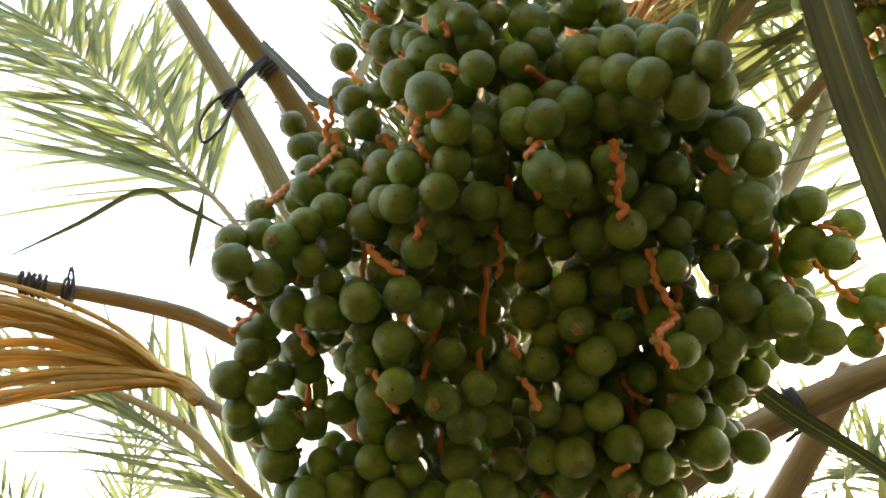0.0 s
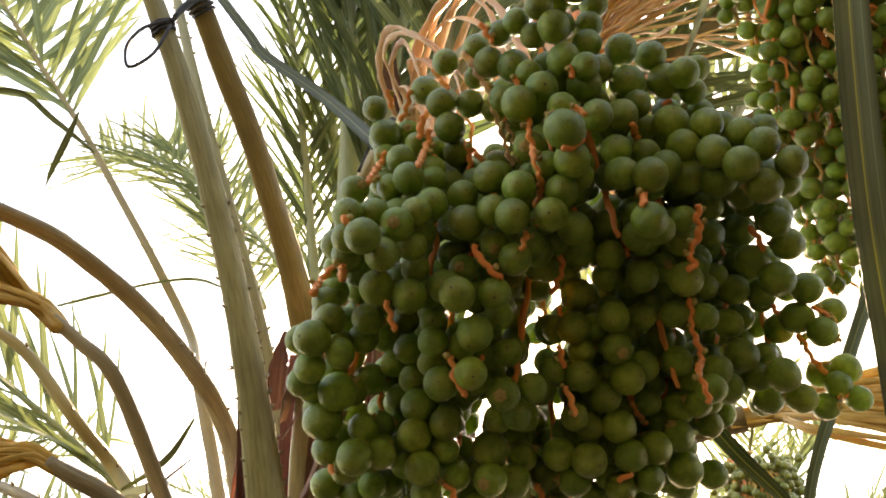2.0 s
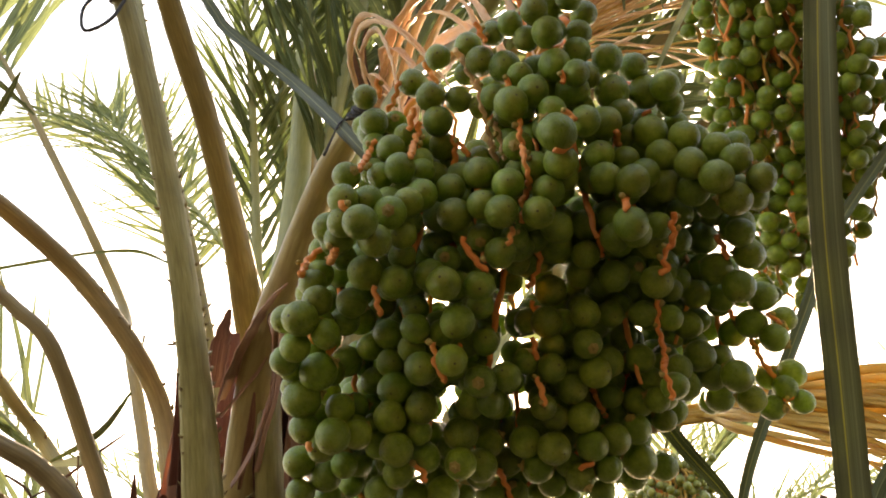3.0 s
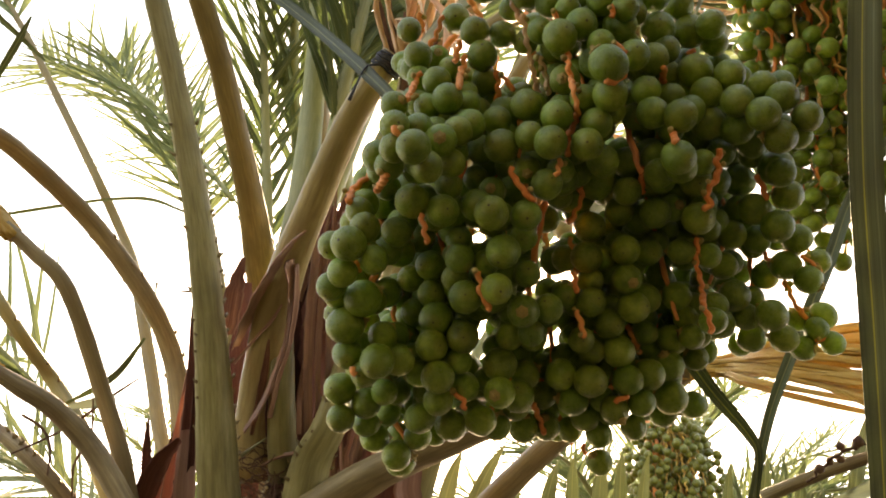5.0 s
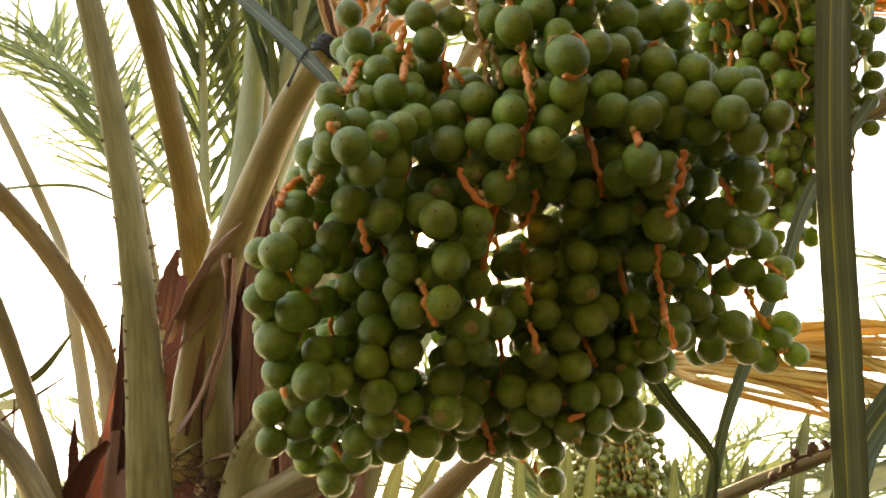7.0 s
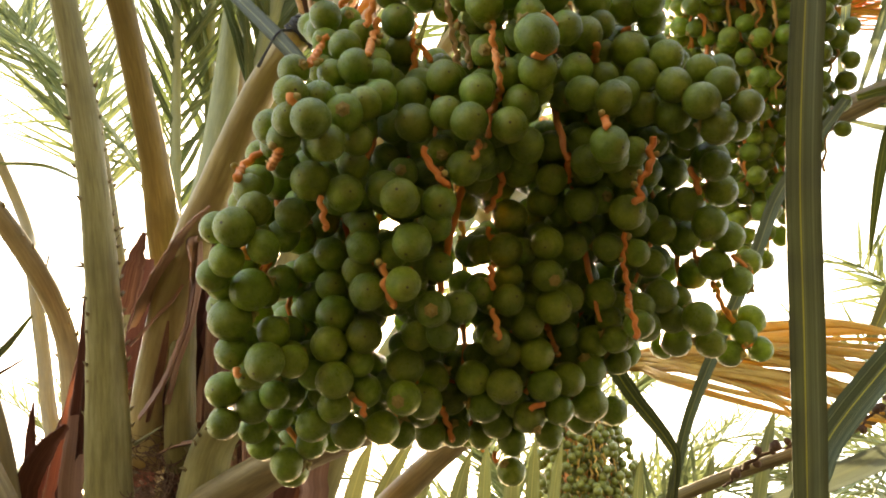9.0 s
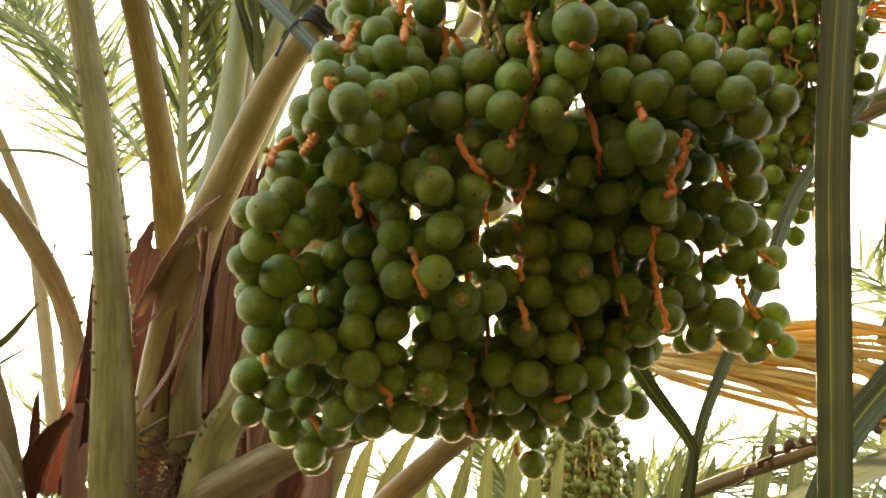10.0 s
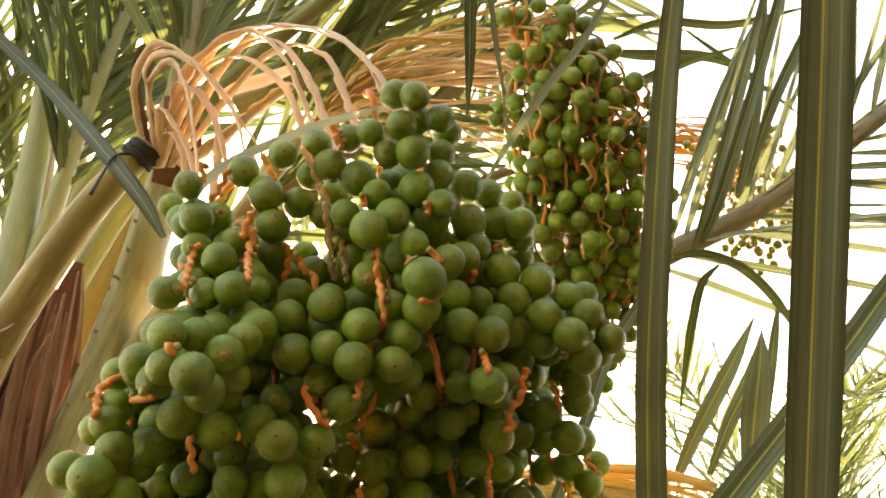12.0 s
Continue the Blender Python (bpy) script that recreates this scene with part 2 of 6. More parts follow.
def ribbon(bm, path, fold=0.35, up=Vector((0, 0, 1)), twist=0.0, thick=0.0006):
    """A folded blade with a little thickness; path holds x, y, z, half width."""
    uv = bm.loops.layers.uv.verify()
    top, low = [], []
    fr = frames_along(path, up)
    count = len(fr) - 1
    for i, ((p, t, s, n), q) in enumerate(zip(fr, path)):
        a = twist * i / count
        s2, n2 = s * math.cos(a) + n * math.sin(a), n * math.cos(a) - s * math.sin(a)
        w = q[3]
        row = [p - s2 * w + n2 * (w * fold), p - s2 * (w * 0.5) + n2 * (w * fold * 0.42), p, p + s2 * (w * 0.5) + n2 * (w * fold * 0.42), p + s2 * w + n2 * (w * fold)]
        top.append([bm.verts.new(x) for x in row])
        low.append([bm.verts.new(x - n2 * thick) for x in row])

    def quad(a, b, c, d, u0, u1, v0, v1):
        f = bm.faces.new((a, b, c, d))
        for lp, c2 in zip(f.loops, ((u0, v0), (u1, v0), (u1, v1), (u0, v1))):
            lp[uv].uv = c2
    for i in range(count):
        v0, v1 = i / count, (i + 1) / count
        for k in range(4):
            quad(top[i][k], top[i][k + 1], top[i + 1][k + 1], top[i + 1][k], k / 4, (k + 1) / 4, v0, v1)
            quad(low[i + 1][k], low[i + 1][k + 1], low[i][k + 1], low[i][k], k / 4, (k + 1) / 4, v1, v0)
        for k in (0, 4):
            quad(low[i][k], top[i][k], top[i + 1][k], low[i + 1][k], k / 4, k / 4, v0, v1)
    return bm

# ---- ground ----
bm = bmesh.new()
rings = [0.0, 1.5, 4, 10, 30, 100, 400, 1500, 4000]
loops_ = []
for ri in rings[1:]:
    loops_.append([bm.verts.new((ri * math.cos(a), ri * math.sin(a), 0.04 * noise.noise((ri * math.cos(a) * 0.7, ri * math.sin(a) * 0.7, 0)) if ri < 50 else 0)) for a in (2 * math.pi * k / 48 for k in range(48))])
hub = bm.verts.new((0, 0, 0))
for k in range(48):
    bm.faces.new((hub, loops_[0][k], loops_[0][(k + 1) % 48]))
    for i in range(len(loops_) - 1):
        bm.faces.new((loops_[i][k], loops_[i + 1][k], loops_[i + 1][(k + 1) % 48], loops_[i][(k + 1) % 48]))
tagged(link_mesh("ground", bm, SOIL), "dark soil under the palms", "ground", kind="structure")


# ---- plain unseen walls added behind the path to block low sky light ----
def wall(name, place, size, label):
    b = bmesh.new()
    bmesh.ops.create_cube(b, size=1.0, matrix=Matrix.Translation(place) @ Matrix.Diagonal((*size, 1)))
    bmesh.ops.bevel(b, geom=list(b.edges), offset=0.03, segments=2, affect="EDGES")
    return tagged(link_mesh(name, b, BLOCKER_PLASTER, smooth=False), label, "wall", kind="structure")


# added on three sides, out of view, so light reaches the dates from above
wall("wall_west", (-2.7, -1.33, 2.25), (0.3, 2.43, 4.6), "unseen grey wall added to block low sky light")
wall("wall_south", (-0.4, -2.4, 2.25), (5.2, 0.3, 4.6), "unseen grey wall added to block low sky light")
wall("wall_east", (1.85, -1.33, 2.25), (0.3, 2.43, 4.6), "unseen grey wall added to block low sky light")


# ---- leaflets shared by all fronds ----
def leaflet_mesh(name, droop, curl, material, seed, stations=6):
    """A unit blade along +Y, one wide in X."""
    rng = random.Random(seed)
    path = []
    for i in range(stations + 1):
        u = i / stations
        w = 0.5 * (min(1, u * 7 + 0.35)) * (1 - u ** 2.6) + 0.002
        path.append((curl * u * u + 0.01 * rng.uniform(-1, 1), u, -droop * u * u, w))
    me = bpy.data.meshes.new(name)
    b = bmesh.new()
    uv = b.loops.layers.uv.verify()
    rows = []
    for x, y, z, w in path:
        rows.append([b.verts.new((x - w, y, z + w * 0.018)), b.verts.new((x, y, z)), b.verts.new((x + w, y, z + w * 0.018))])
    for i in range(stations):
        for k in range(2):
            f = b.faces.new((rows[i][k], rows[i][k + 1], rows[i + 1][k + 1], rows[i + 1][k]))
            for lp, c2 in zip(f.loops, ((k / 2, i), (k / 2 + 0.5, i), (k / 2 + 0.5, i + 1), (k / 2, i + 1))):
                lp[uv].uv = (c2[0], c2[1] / stations)
    b.to_mesh(me)
    b.free()
    me.materials.append(material)
    me.polygons.foreach_set("use_smooth", [True] * len(me.polygons))
    return me


LEAFLETS = [leaflet_mesh("leaflet", d, c, BLADE, i) for i, (d, c) in enumerate(((0.03, 0.0), (0.10, 0.4), (0.18, -0.5), (0.06, 0.7)))]
LEAFLETS_NEAR = [leaflet_mesh("leaflet", d, c, BLADE_NEAR, i) for i, (d, c) in enumerate(((0.02, 0.0), (0.07, 0.4), (0.10, -0.5)))]
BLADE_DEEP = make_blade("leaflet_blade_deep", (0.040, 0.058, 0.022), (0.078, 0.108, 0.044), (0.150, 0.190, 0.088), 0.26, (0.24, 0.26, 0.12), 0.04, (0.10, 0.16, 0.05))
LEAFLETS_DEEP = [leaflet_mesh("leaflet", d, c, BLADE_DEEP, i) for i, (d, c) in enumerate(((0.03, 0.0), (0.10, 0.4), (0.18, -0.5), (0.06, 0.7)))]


def blade_matrix(place, along, normal, width, length):
    y = along.normalized()
    x = y.cross(normal)
    x = x.normalized() if x.length > 1e-4 else y.orthogonal().normalized()
    z = x.cross(y)
    m = Matrix((x, y, z)).transposed().to_4x4()
    return Matrix.Translation(place) @ m @ Matrix.Diagonal((width, length, length, 1))


def leaflet_places(path, start, stop, pairs, length, width, splay, rise, seed, face):
    rng = random.Random(seed)
    fr = frames_along(path, face)
    res = []
    for i in range(pairs):
        u = start + (stop - start) * (i + 0.5) / pairs
        f = u * (len(fr) - 1)
        k = min(int(f), len(fr) - 2)
        p = fr[k][0].lerp(fr[k + 1][0], f - k)
        t, s, n = fr[k][1:]
        for side in (-1, 1):
            a = radians(splay + rng.gauss(0, 9))
            b = radians(rise + rng.gauss(0, 16))
            d = t * math.cos(a) + (s * (side * math.cos(b)) + n * math.sin(b)) * math.sin(a)
            ln = length * (0.72 + 0.5 * math.sin(math.pi * min(1, 0.25 + 0.75 * u))) * rng.uniform(0.8, 1.1)
            res.append(blade_matrix(p + t * rng.uniform(-0.012, 0.012), d, n + s * rng.uniform(-0.9, 0.9), width * rng.uniform(0.75, 1.2), ln))
    return res


def frond(parent, points, material=PETIOLE, flat=0.72, leaves=None, near=True, meshes=LEAFLETS, label="", seed=1, thorns=(), face=Vector((0, 0, 1)), name="frond"):
    path = smooth_path(points, 6)
    stem = part(name, tube(bmesh.new(), path, 12, flat, face, 0.05, seed), material, parent, label)
    rng = random.Random(seed)
    if thorns:
        b = bmesh.new()
        fr = frames_along(path, face)
        for i in range(thorns[0]):
            k = int((thorns[1] + (thorns[2] - thorns[1]) * rng.random()) * (len(fr) - 1))
            p, t, s, n = fr[k]
            side = rng.choice(thorns[3])
            r = path[k][3]
            q = p + s * (side * r * 0.93) + n * rng.uniform(-0.2, 0.3) * r
            tip = q + (s * side + t * rng.uniform(0.3, 1.6)).normalized() * thorns[4] * rng.uniform(0.4, 1.2)
            tube(b, [(*q, thorns[4] * 0.30), (*q.lerp(tip, 0.55), thorns[4] * 0.17), (*tip, 0.0006)], 5)
        tagged(part("thorns", b, PETIOLE_BROWN, stem, "stubby brown thorns along the edge"), kind="stuff")
    if leaves:
        mats = leaflet_places(path, *leaves, seed, face)
        if near:
            for m in mats:
                instance("leaflet", rng.choice(meshes), m, stem)
        else:
            tagged(join_blades("leaflets", mats, meshes, stem, rng), kind="stuff")
    return stem


def join_blades(name, mats, meshes, parent, rng):
    verts, faces, uvs = [], [], []
    src = []
    for me in meshes:
        co = np.array([v.co for v in me.vertices])
        fc = [tuple(p.vertices) for p in me.polygons]
        uvl = [tuple(d.uv) for d in me.uv_layers[0].data]
        src.append((co, fc, uvl))
    for m in mats:
        co, fc, uvl = rng.choice(src)
        base = len(verts)
        a = np.array(m)
        verts.extend((co @ a[:3, :3].T + a[:3, 3]).tolist())
        faces.extend(tuple(i + base for i in f) for f in fc)
        uvs.extend(uvl)
    me = bpy.data.meshes.new(name)
    me.from_pydata(verts, [], faces)
    layer = me.uv_layers.new(name="UVMap")
    layer.data.foreach_set("uv", [c for uvp in uvs for c in uvp])
    me.materials.append(meshes[0].materials[0])
    me.polygons.foreach_set("use_smooth", [True] * len(me.polygons))
    ob = new(name, me)
    adopt(ob, parent)
    return ob


# ---- the palm that carries the fruit ----
HEART = Vector((0.09, 2.12, 2.02))
palm = thing("palm_tree", (HEART.x, HEART.y, 0), "date palm with a short rough trunk and tall grey-green fronds", "palm tree")
bm = bmesh.new()
tube(bm, smooth_path([(0.12, 2.16, -0.05, 0.27), (0.11, 2.15, 0.4, 0.22), (0.10, 2.14, 1.2, 0.20), (0.10, 2.14, 1.62, 0.19), (0.10, 2.16, 1.85, 0.15), (0.10, 2.18, 2.05, 0.10)], 6), 20, 1.0, Vector((0, 1, 0)), 0.12, 3)
part("trunk", bm, FIBRE, palm, "brown trunk matted with fibre")


def boot_mesh():
    b = bmesh.new()
    tube(b, [(0, 0, 0, 0.075), (0, 0.03, 0.07, 0.065), (0, 0.075, 0.16, 0.05), (0, 0.10, 0.21, 0.045)], 8, 0.45, Vector((0, 1, 0)))
    me = bpy.data.meshes.new("leaf_base")
    b.to_mesh(me)
    b.free()
    me.materials.append(PETIOLE_BROWN)
    return me


BOOT = boot_mesh()
for i in range(54):
    a = i * 2.39996
    z = 0.12 + i * 0.0275
    instance("leaf_base", BOOT, Matrix.Translation((0.105 + 0.17 * math.cos(a), 2.14 + 0.17 * math.sin(a), z)) @ Matrix.Rotation(a - math.pi / 2, 4, "Z"), palm)

# fibrous sheaths round the heart: torn triangular sheets
def sheath(path, fold, up, twist, label="torn reddish-brown fibrous leaf sheath", material=SHEATH):
    rng = random.Random(int(path[0][0] * 1000) + len(path))
    p = []
    for q in smooth_path(path, 8):
        w = max(0.0006, q[3] * rng.uniform(0.93, 1.06))
        p.append((q[0] + rng.gauss(0, 0.05) * w, q[1], q[2], w))
    return part("leaf_sheath", ribbon(bmesh.new(), p, fold, up, twist, 0.003), material, palm, label)


# control points of stalks and leaflets: x, y, z, radius or half width
PETIOLE_A = [(0.074, 1.990, 1.773, 0.0560), (0.011, 1.901, 1.947, 0.0520), (-0.053, 1.813, 2.120, 0.0460), (-0.119, 1.726, 2.292, 0.0380), (-0.192, 1.645, 2.464, 0.0330), (-0.274, 1.570, 2.635, 0.0310), (-0.363, 1.496, 2.801, 0.0290), (-0.458, 1.416, 2.960, 0.0270), (-0.561, 1.335, 3.113, 0.0240), (-0.669, 1.255, 3.263, 0.0200)]
PETIOLE_THORNY = [(0.087, 2.127, 2.187, 0.0300), (-0.057, 2.079, 2.522, 0.0260), (-0.198, 2.030, 2.858, 0.0220), (-0.350, 1.986, 3.190, 0.0200), (-0.499, 1.942, 3.524, 0.0180), (-0.638, 1.894, 3.863, 0.0150)]
PETIOLE_B = [(0.130, 2.230, 2.050, 0.0620), (0.115, 2.190, 2.400, 0.0560), (0.061, 2.101, 2.598, 0.0500), (-0.014, 1.986, 2.708, 0.0460), (-0.092, 1.872, 2.816, 0.0370), (-0.178, 1.761, 2.922, 0.0340), (-0.265, 1.652, 3.028, 0.0320), (-0.362, 1.547, 3.127, 0.0310), (-0.456, 1.438, 3.223, 0.0280), (-0.558, 1.333, 3.313, 0.0250), (-0.657, 1.226, 3.405, 0.0210)]
PETIOLE_C = [(-0.043, 2.255, 2.186, 0.0450), (-0.149, 2.191, 2.427, 0.0340), (-0.275, 2.092, 2.549, 0.0320), (-0.453, 2.013, 2.672, 0.0310), (-0.630, 1.900, 2.726, 0.0290), (-0.718, 1.833, 2.727, 0.0280), (-0.875, 1.769, 2.728, 0.0260), (-1.025, 1.711, 2.722, 0.0220), (-1.191, 1.600, 2.701, 0.0180)]
BROOM_L = [(-0.130, 2.059, 1.875, 0.0274), (-0.209, 1.974, 2.040, 0.0230), (-0.294, 1.925, 2.176, 0.0216), (-0.430, 1.778, 2.338, 0.0194), (-0.524, 1.770, 2.406, 0.0173), (-0.594, 1.774, 2.453, 0.0151)]
BROOM_M = [(-0.147, 1.904, 1.865, 0.0340), (-0.194, 1.904, 1.947, 0.0340), (-0.290, 1.908, 2.053, 0.0330), (-0.387, 1.885, 2.114, 0.0310), (-0.458, 1.878, 2.140, 0.0280), (-0.523, 1.872, 2.164, 0.0220)]
PETIOLE_D = [(-0.125, 2.212, 1.932, 0.0270), (-0.203, 2.183, 2.019, 0.0260), (-0.317, 2.181, 2.181, 0.0230), (-0.429, 2.202, 2.308, 0.0210), (-0.523, 2.089, 2.356, 0.0190), (-0.668, 2.049, 2.484, 0.0170), (-0.781, 2.037, 2.546, 0.0140), (-0.966, 2.017, 2.623, 0.0100)]
FROND_A = [(0.060, 2.200, 1.900, 0.0300), (-0.097, 2.324, 2.212, 0.0240), (-0.177, 2.434, 2.470, 0.0220), (-0.269, 2.502, 2.737, 0.0200), (-0.333, 2.734, 3.017, 0.0190), (-0.527, 2.730, 3.297, 0.0170), (-0.731, 2.728, 3.571, 0.0150), (-0.937, 2.722, 3.842, 0.0130), (-1.161, 2.714, 4.099, 0.0120), (-1.382, 2.692, 4.359, 0.0100), (-1.614, 2.665, 4.609, 0.0080), (-1.867, 2.640, 4.842, 0.0060), (-2.130, 2.618, 5.065, 0.0040)]
PETIOLE_J = [(-0.100, 2.242, 1.877, 0.0300), (-0.262, 2.176, 1.973, 0.0280), (-0.369, 2.163, 2.056, 0.0260), (-0.474, 2.215, 2.137, 0.0230), (-0.623, 2.337, 2.237, 0.0190), (-0.845, 2.602, 2.366, 0.0140)]
FROND_L = [(0.050, 2.250, 1.900, 0.0220), (-0.198, 2.703, 2.111, 0.0180), (-0.364, 2.711, 2.199, 0.0150), (-0.574, 2.809, 2.280, 0.0120), (-0.827, 2.993, 2.357, 0.0090), (-1.153, 3.231, 2.404, 0.0050)]
BROOM_R = [(0.198, 1.845, 1.975, 0.0620), (0.284, 1.671, 2.038, 0.0500), (0.384, 1.469, 2.076, 0.0420), (0.542, 1.359, 2.152, 0.0370), (0.691, 1.255, 2.191, 0.0350), (0.761, 1.202, 2.200, 0.0330)]
PETIOLE_E = [(0.672, 2.031, 2.068, 0.0400), (0.717, 1.810, 2.165, 0.0360), (0.756, 1.609, 2.239, 0.0330), (0.812, 1.449, 2.336, 0.0300)]
PETIOLE_F = [(0.197, 1.915, 1.898, 0.0640), (0.169, 1.802, 2.070, 0.0500), (0.188, 1.710, 2.184, 0.0430), (0.237, 1.582, 2.604, 0.0560), (0.225, 1.495, 2.747, 0.0520), (0.205, 1.400, 2.939, 0.0400), (0.159, 1.310, 3.151, 0.0300), (0.138, 1.239, 3.404, 0.0260), (0.109, 1.146, 3.770, 0.0200), (0.055, 1.046, 4.249, 0.0100)]
PETIOLE_K = [(0.160, 2.050, 2.000, 0.0550), (0.273, 2.041, 2.526, 0.0520), (0.259, 1.817, 2.799, 0.0480), (0.254, 1.691, 2.987, 0.0420), (0.252, 1.572, 3.235, 0.0340), (0.269, 1.440, 3.592, 0.0240)]
PETIOLE_G = [(0.451, 1.937, 1.969, 0.0500), (0.464, 1.798, 2.152, 0.0300), (0.494, 1.701, 2.358, 0.0260)]
FROND_P = [(0.074, 1.943, 2.546, 0.0550), (0.064, 1.920, 2.944, 0.0420), (0.013, 1.858, 3.421, 0.0340), (-0.063, 1.770, 3.859, 0.0300), (-0.173, 1.599, 4.430, 0.0240)]
FROND_Q = [(0.069, 2.136, 2.643, 0.0220), (-0.030, 2.168, 3.200, 0.0160), (-0.126, 2.077, 3.562, 0.0140), (-0.253, 1.962, 3.977, 0.0110), (-0.443, 1.785, 4.516, 0.0070)]
FROND_R = [(0.109, 2.003, 2.623, 0.0300), (0.113, 1.877, 2.975, 0.0260), (0.105, 1.780, 3.294, 0.0240), (0.110, 1.661, 3.635, 0.0200), (0.127, 1.477, 4.059, 0.0140)]
FROND_S = [(0.154, 2.129, 2.783, 0.0300), (0.232, 1.942, 3.355, 0.0260), (0.338, 1.717, 3.783, 0.0200), (0.474, 1.434, 4.272, 0.0140)]
FROND_T = [(0.371, 1.748, 3.457, 0.0340), (0.395, 1.485, 3.513, 0.0340), (0.430, 1.294, 3.659, 0.0300), (0.470, 1.031, 3.865, 0.0220)]
FROND_U = [(0.409, 1.508, 3.310, 0.0360), (0.545, 1.281, 3.393, 0.0360), (0.630, 1.038, 3.539, 0.0300), (0.719, 0.751, 3.720, 0.0200)]
FROND_M = [(0.456, 1.795, 2.998, 0.0300), (0.524, 1.656, 3.063, 0.0300), (0.614, 1.471, 3.149, 0.0280), (0.750, 1.291, 3.270, 0.0250), (0.910, 1.073, 3.404, 0.0200), (1.097, 0.854, 3.596, 0.0140), (1.257, 0.649, 3.801, 0.0070)]
FROND_X = [(0.190, 2.191, 3.050, 0.0420), (0.109, 2.048, 3.261, 0.0380), (0.058, 1.943, 3.408, 0.0350), (0.012, 1.872, 3.603, 0.0310), (-0.037, 1.823, 3.778, 0.0270), (-0.179, 1.639, 4.087, 0.0200), (-0.347, 1.477, 4.399, 0.0100)]
FROND_Y = [(0.286, 2.296, 3.194, 0.0340), (0.224, 2.145, 3.394, 0.0300), (0.143, 1.955, 3.649, 0.0270), (0.092, 1.803, 3.842, 0.0240), (0.014, 1.602, 4.103, 0.0180), (-0.077, 1.371, 4.406, 0.0090)]
FROND_Z = [(0.158, 2.415, 3.206, 0.0240), (0.067, 2.269, 3.429, 0.0220), (-0.014, 2.130, 3.637, 0.0200), (-0.088, 1.983, 3.845, 0.0180), (-0.204, 1.805, 4.123, 0.0130), (-0.321, 1.626, 4.402, 0.0070)]
FROND_K = [(-0.054, 2.611, 3.297, 0.0120), (-0.224, 2.761, 3.578, 0.0100), (-0.434, 2.834, 3.808, 0.0080), (-0.651, 2.962, 3.970, 0.0060), (-0.912, 3.059, 4.023, 0.0030)]
FROND_D = [(-0.103, 2.642, 3.131, 0.0160), (-0.210, 2.742, 3.418, 0.0120), (-0.363, 2.847, 3.726, 0.0100), (-0.525, 2.984, 3.994, 0.0060), (-0.642, 3.050, 4.153, 0.0030)]
FROND_B = [(-0.335, 2.754, 2.361, 0.0160), (-0.574, 2.740, 2.541, 0.0130), (-0.887, 2.717, 2.733, 0.0110), (-1.120, 2.724, 2.887, 0.0090), (-1.383, 2.674, 2.950, 0.0060), (-1.706, 2.637, 2.998, 0.0030)]
FROND_E = [(0.668, 0.802, 2.302, 0.0300), (0.725, 0.759, 2.371, 0.0270), (0.844, 0.694, 2.485, 0.0250), (1.016, 0.560, 2.596, 0.0240), (1.133, 0.448, 2.688, 0.0220), (1.266, 0.247, 2.832, 0.0180), (1.461, 0.015, 3.029, 0.0130), (1.645, -0.199, 3.220, 0.0080)]
FROND_V = [(0.799, 2.393, 2.660, 0.0200), (1.067, 2.332, 3.225, 0.0180), (1.287, 2.236, 3.674, 0.0160), (1.459, 2.134, 4.129, 0.0130), (1.595, 1.972, 4.660, 0.0090), (1.664, 1.790, 5.057, 0.0050)]
FROND_W = [(0.695, 1.559, 2.754, 0.0300), (0.858, 1.558, 2.917, 0.0260), (1.010, 1.495, 3.159, 0.0240), (1.141, 1.430, 3.406, 0.0210), (1.287, 1.293, 3.744, 0.0160), (1.442, 1.118, 4.129, 0.0080)]
LEAF_ONE = [(0.240, 0.203, 2.391, 0.0100), (0.250, 0.273, 2.235, 0.0140), (0.262, 0.330, 2.096, 0.0155), (0.289, 0.396, 1.952, 0.0158), (0.323, 0.455, 1.815, 0.0155), (0.353, 0.510, 1.684, 0.0145), (0.382, 0.559, 1.582, 0.0100), (0.402, 0.595, 1.502, 0.0020)]
LEAF_TWO = [(0.244, 0.000, 2.472, 0.0160), (0.291, 0.104, 2.263, 0.0250), (0.329, 0.168, 2.151, 0.0262), (0.375, 0.247, 2.015, 0.0262), (0.429, 0.347, 1.837, 0.0240), (0.463, 0.408, 1.730, 0.0140), (0.497, 0.466, 1.627, 0.0020)]
LEAF_THREE = [(0.049, 0.320, 2.510, 0.0100), (0.086, 0.375, 2.391, 0.0080), (0.117, 0.419, 2.303, 0.0060), (0.134, 0.447, 2.244, 0.0010)]
LEAF_FOUR = [(-0.427, 1.256, 3.096, 0.0101), (-0.309, 1.222, 2.916, 0.0109), (-0.263, 1.200, 2.839, 0.0116), (-0.130, 1.100, 2.652, 0.0128), (-0.038, 0.924, 2.379, 0.0123), (-0.000, 0.874, 2.274, 0.0043)]
LEAF_FIVE = [(-0.087, 0.613, 2.085, 0.0011), (-0.094, 0.597, 2.103, 0.0037), (-0.094, 0.574, 2.113, 0.0047), (-0.085, 0.538, 2.118, 0.0046), (-0.064, 0.497, 2.125, 0.0043), (-0.041, 0.460, 2.132, 0.0040), (-0.011, 0.433, 2.145, 0.0031), (0.006, 0.417, 2.151, 0.0010)]
LEAF_SIX = [(0.204, 0.623, 1.901, 0.0090), (0.248, 0.638, 1.869, 0.0090), (0.300, 0.653, 1.830, 0.0086), (0.356, 0.665, 1.795, 0.0068), (0.380, 0.679, 1.777, 0.0052), (0.400, 0.715, 1.733, 0.0037), (0.412, 0.743, 1.687, 0.0007)]
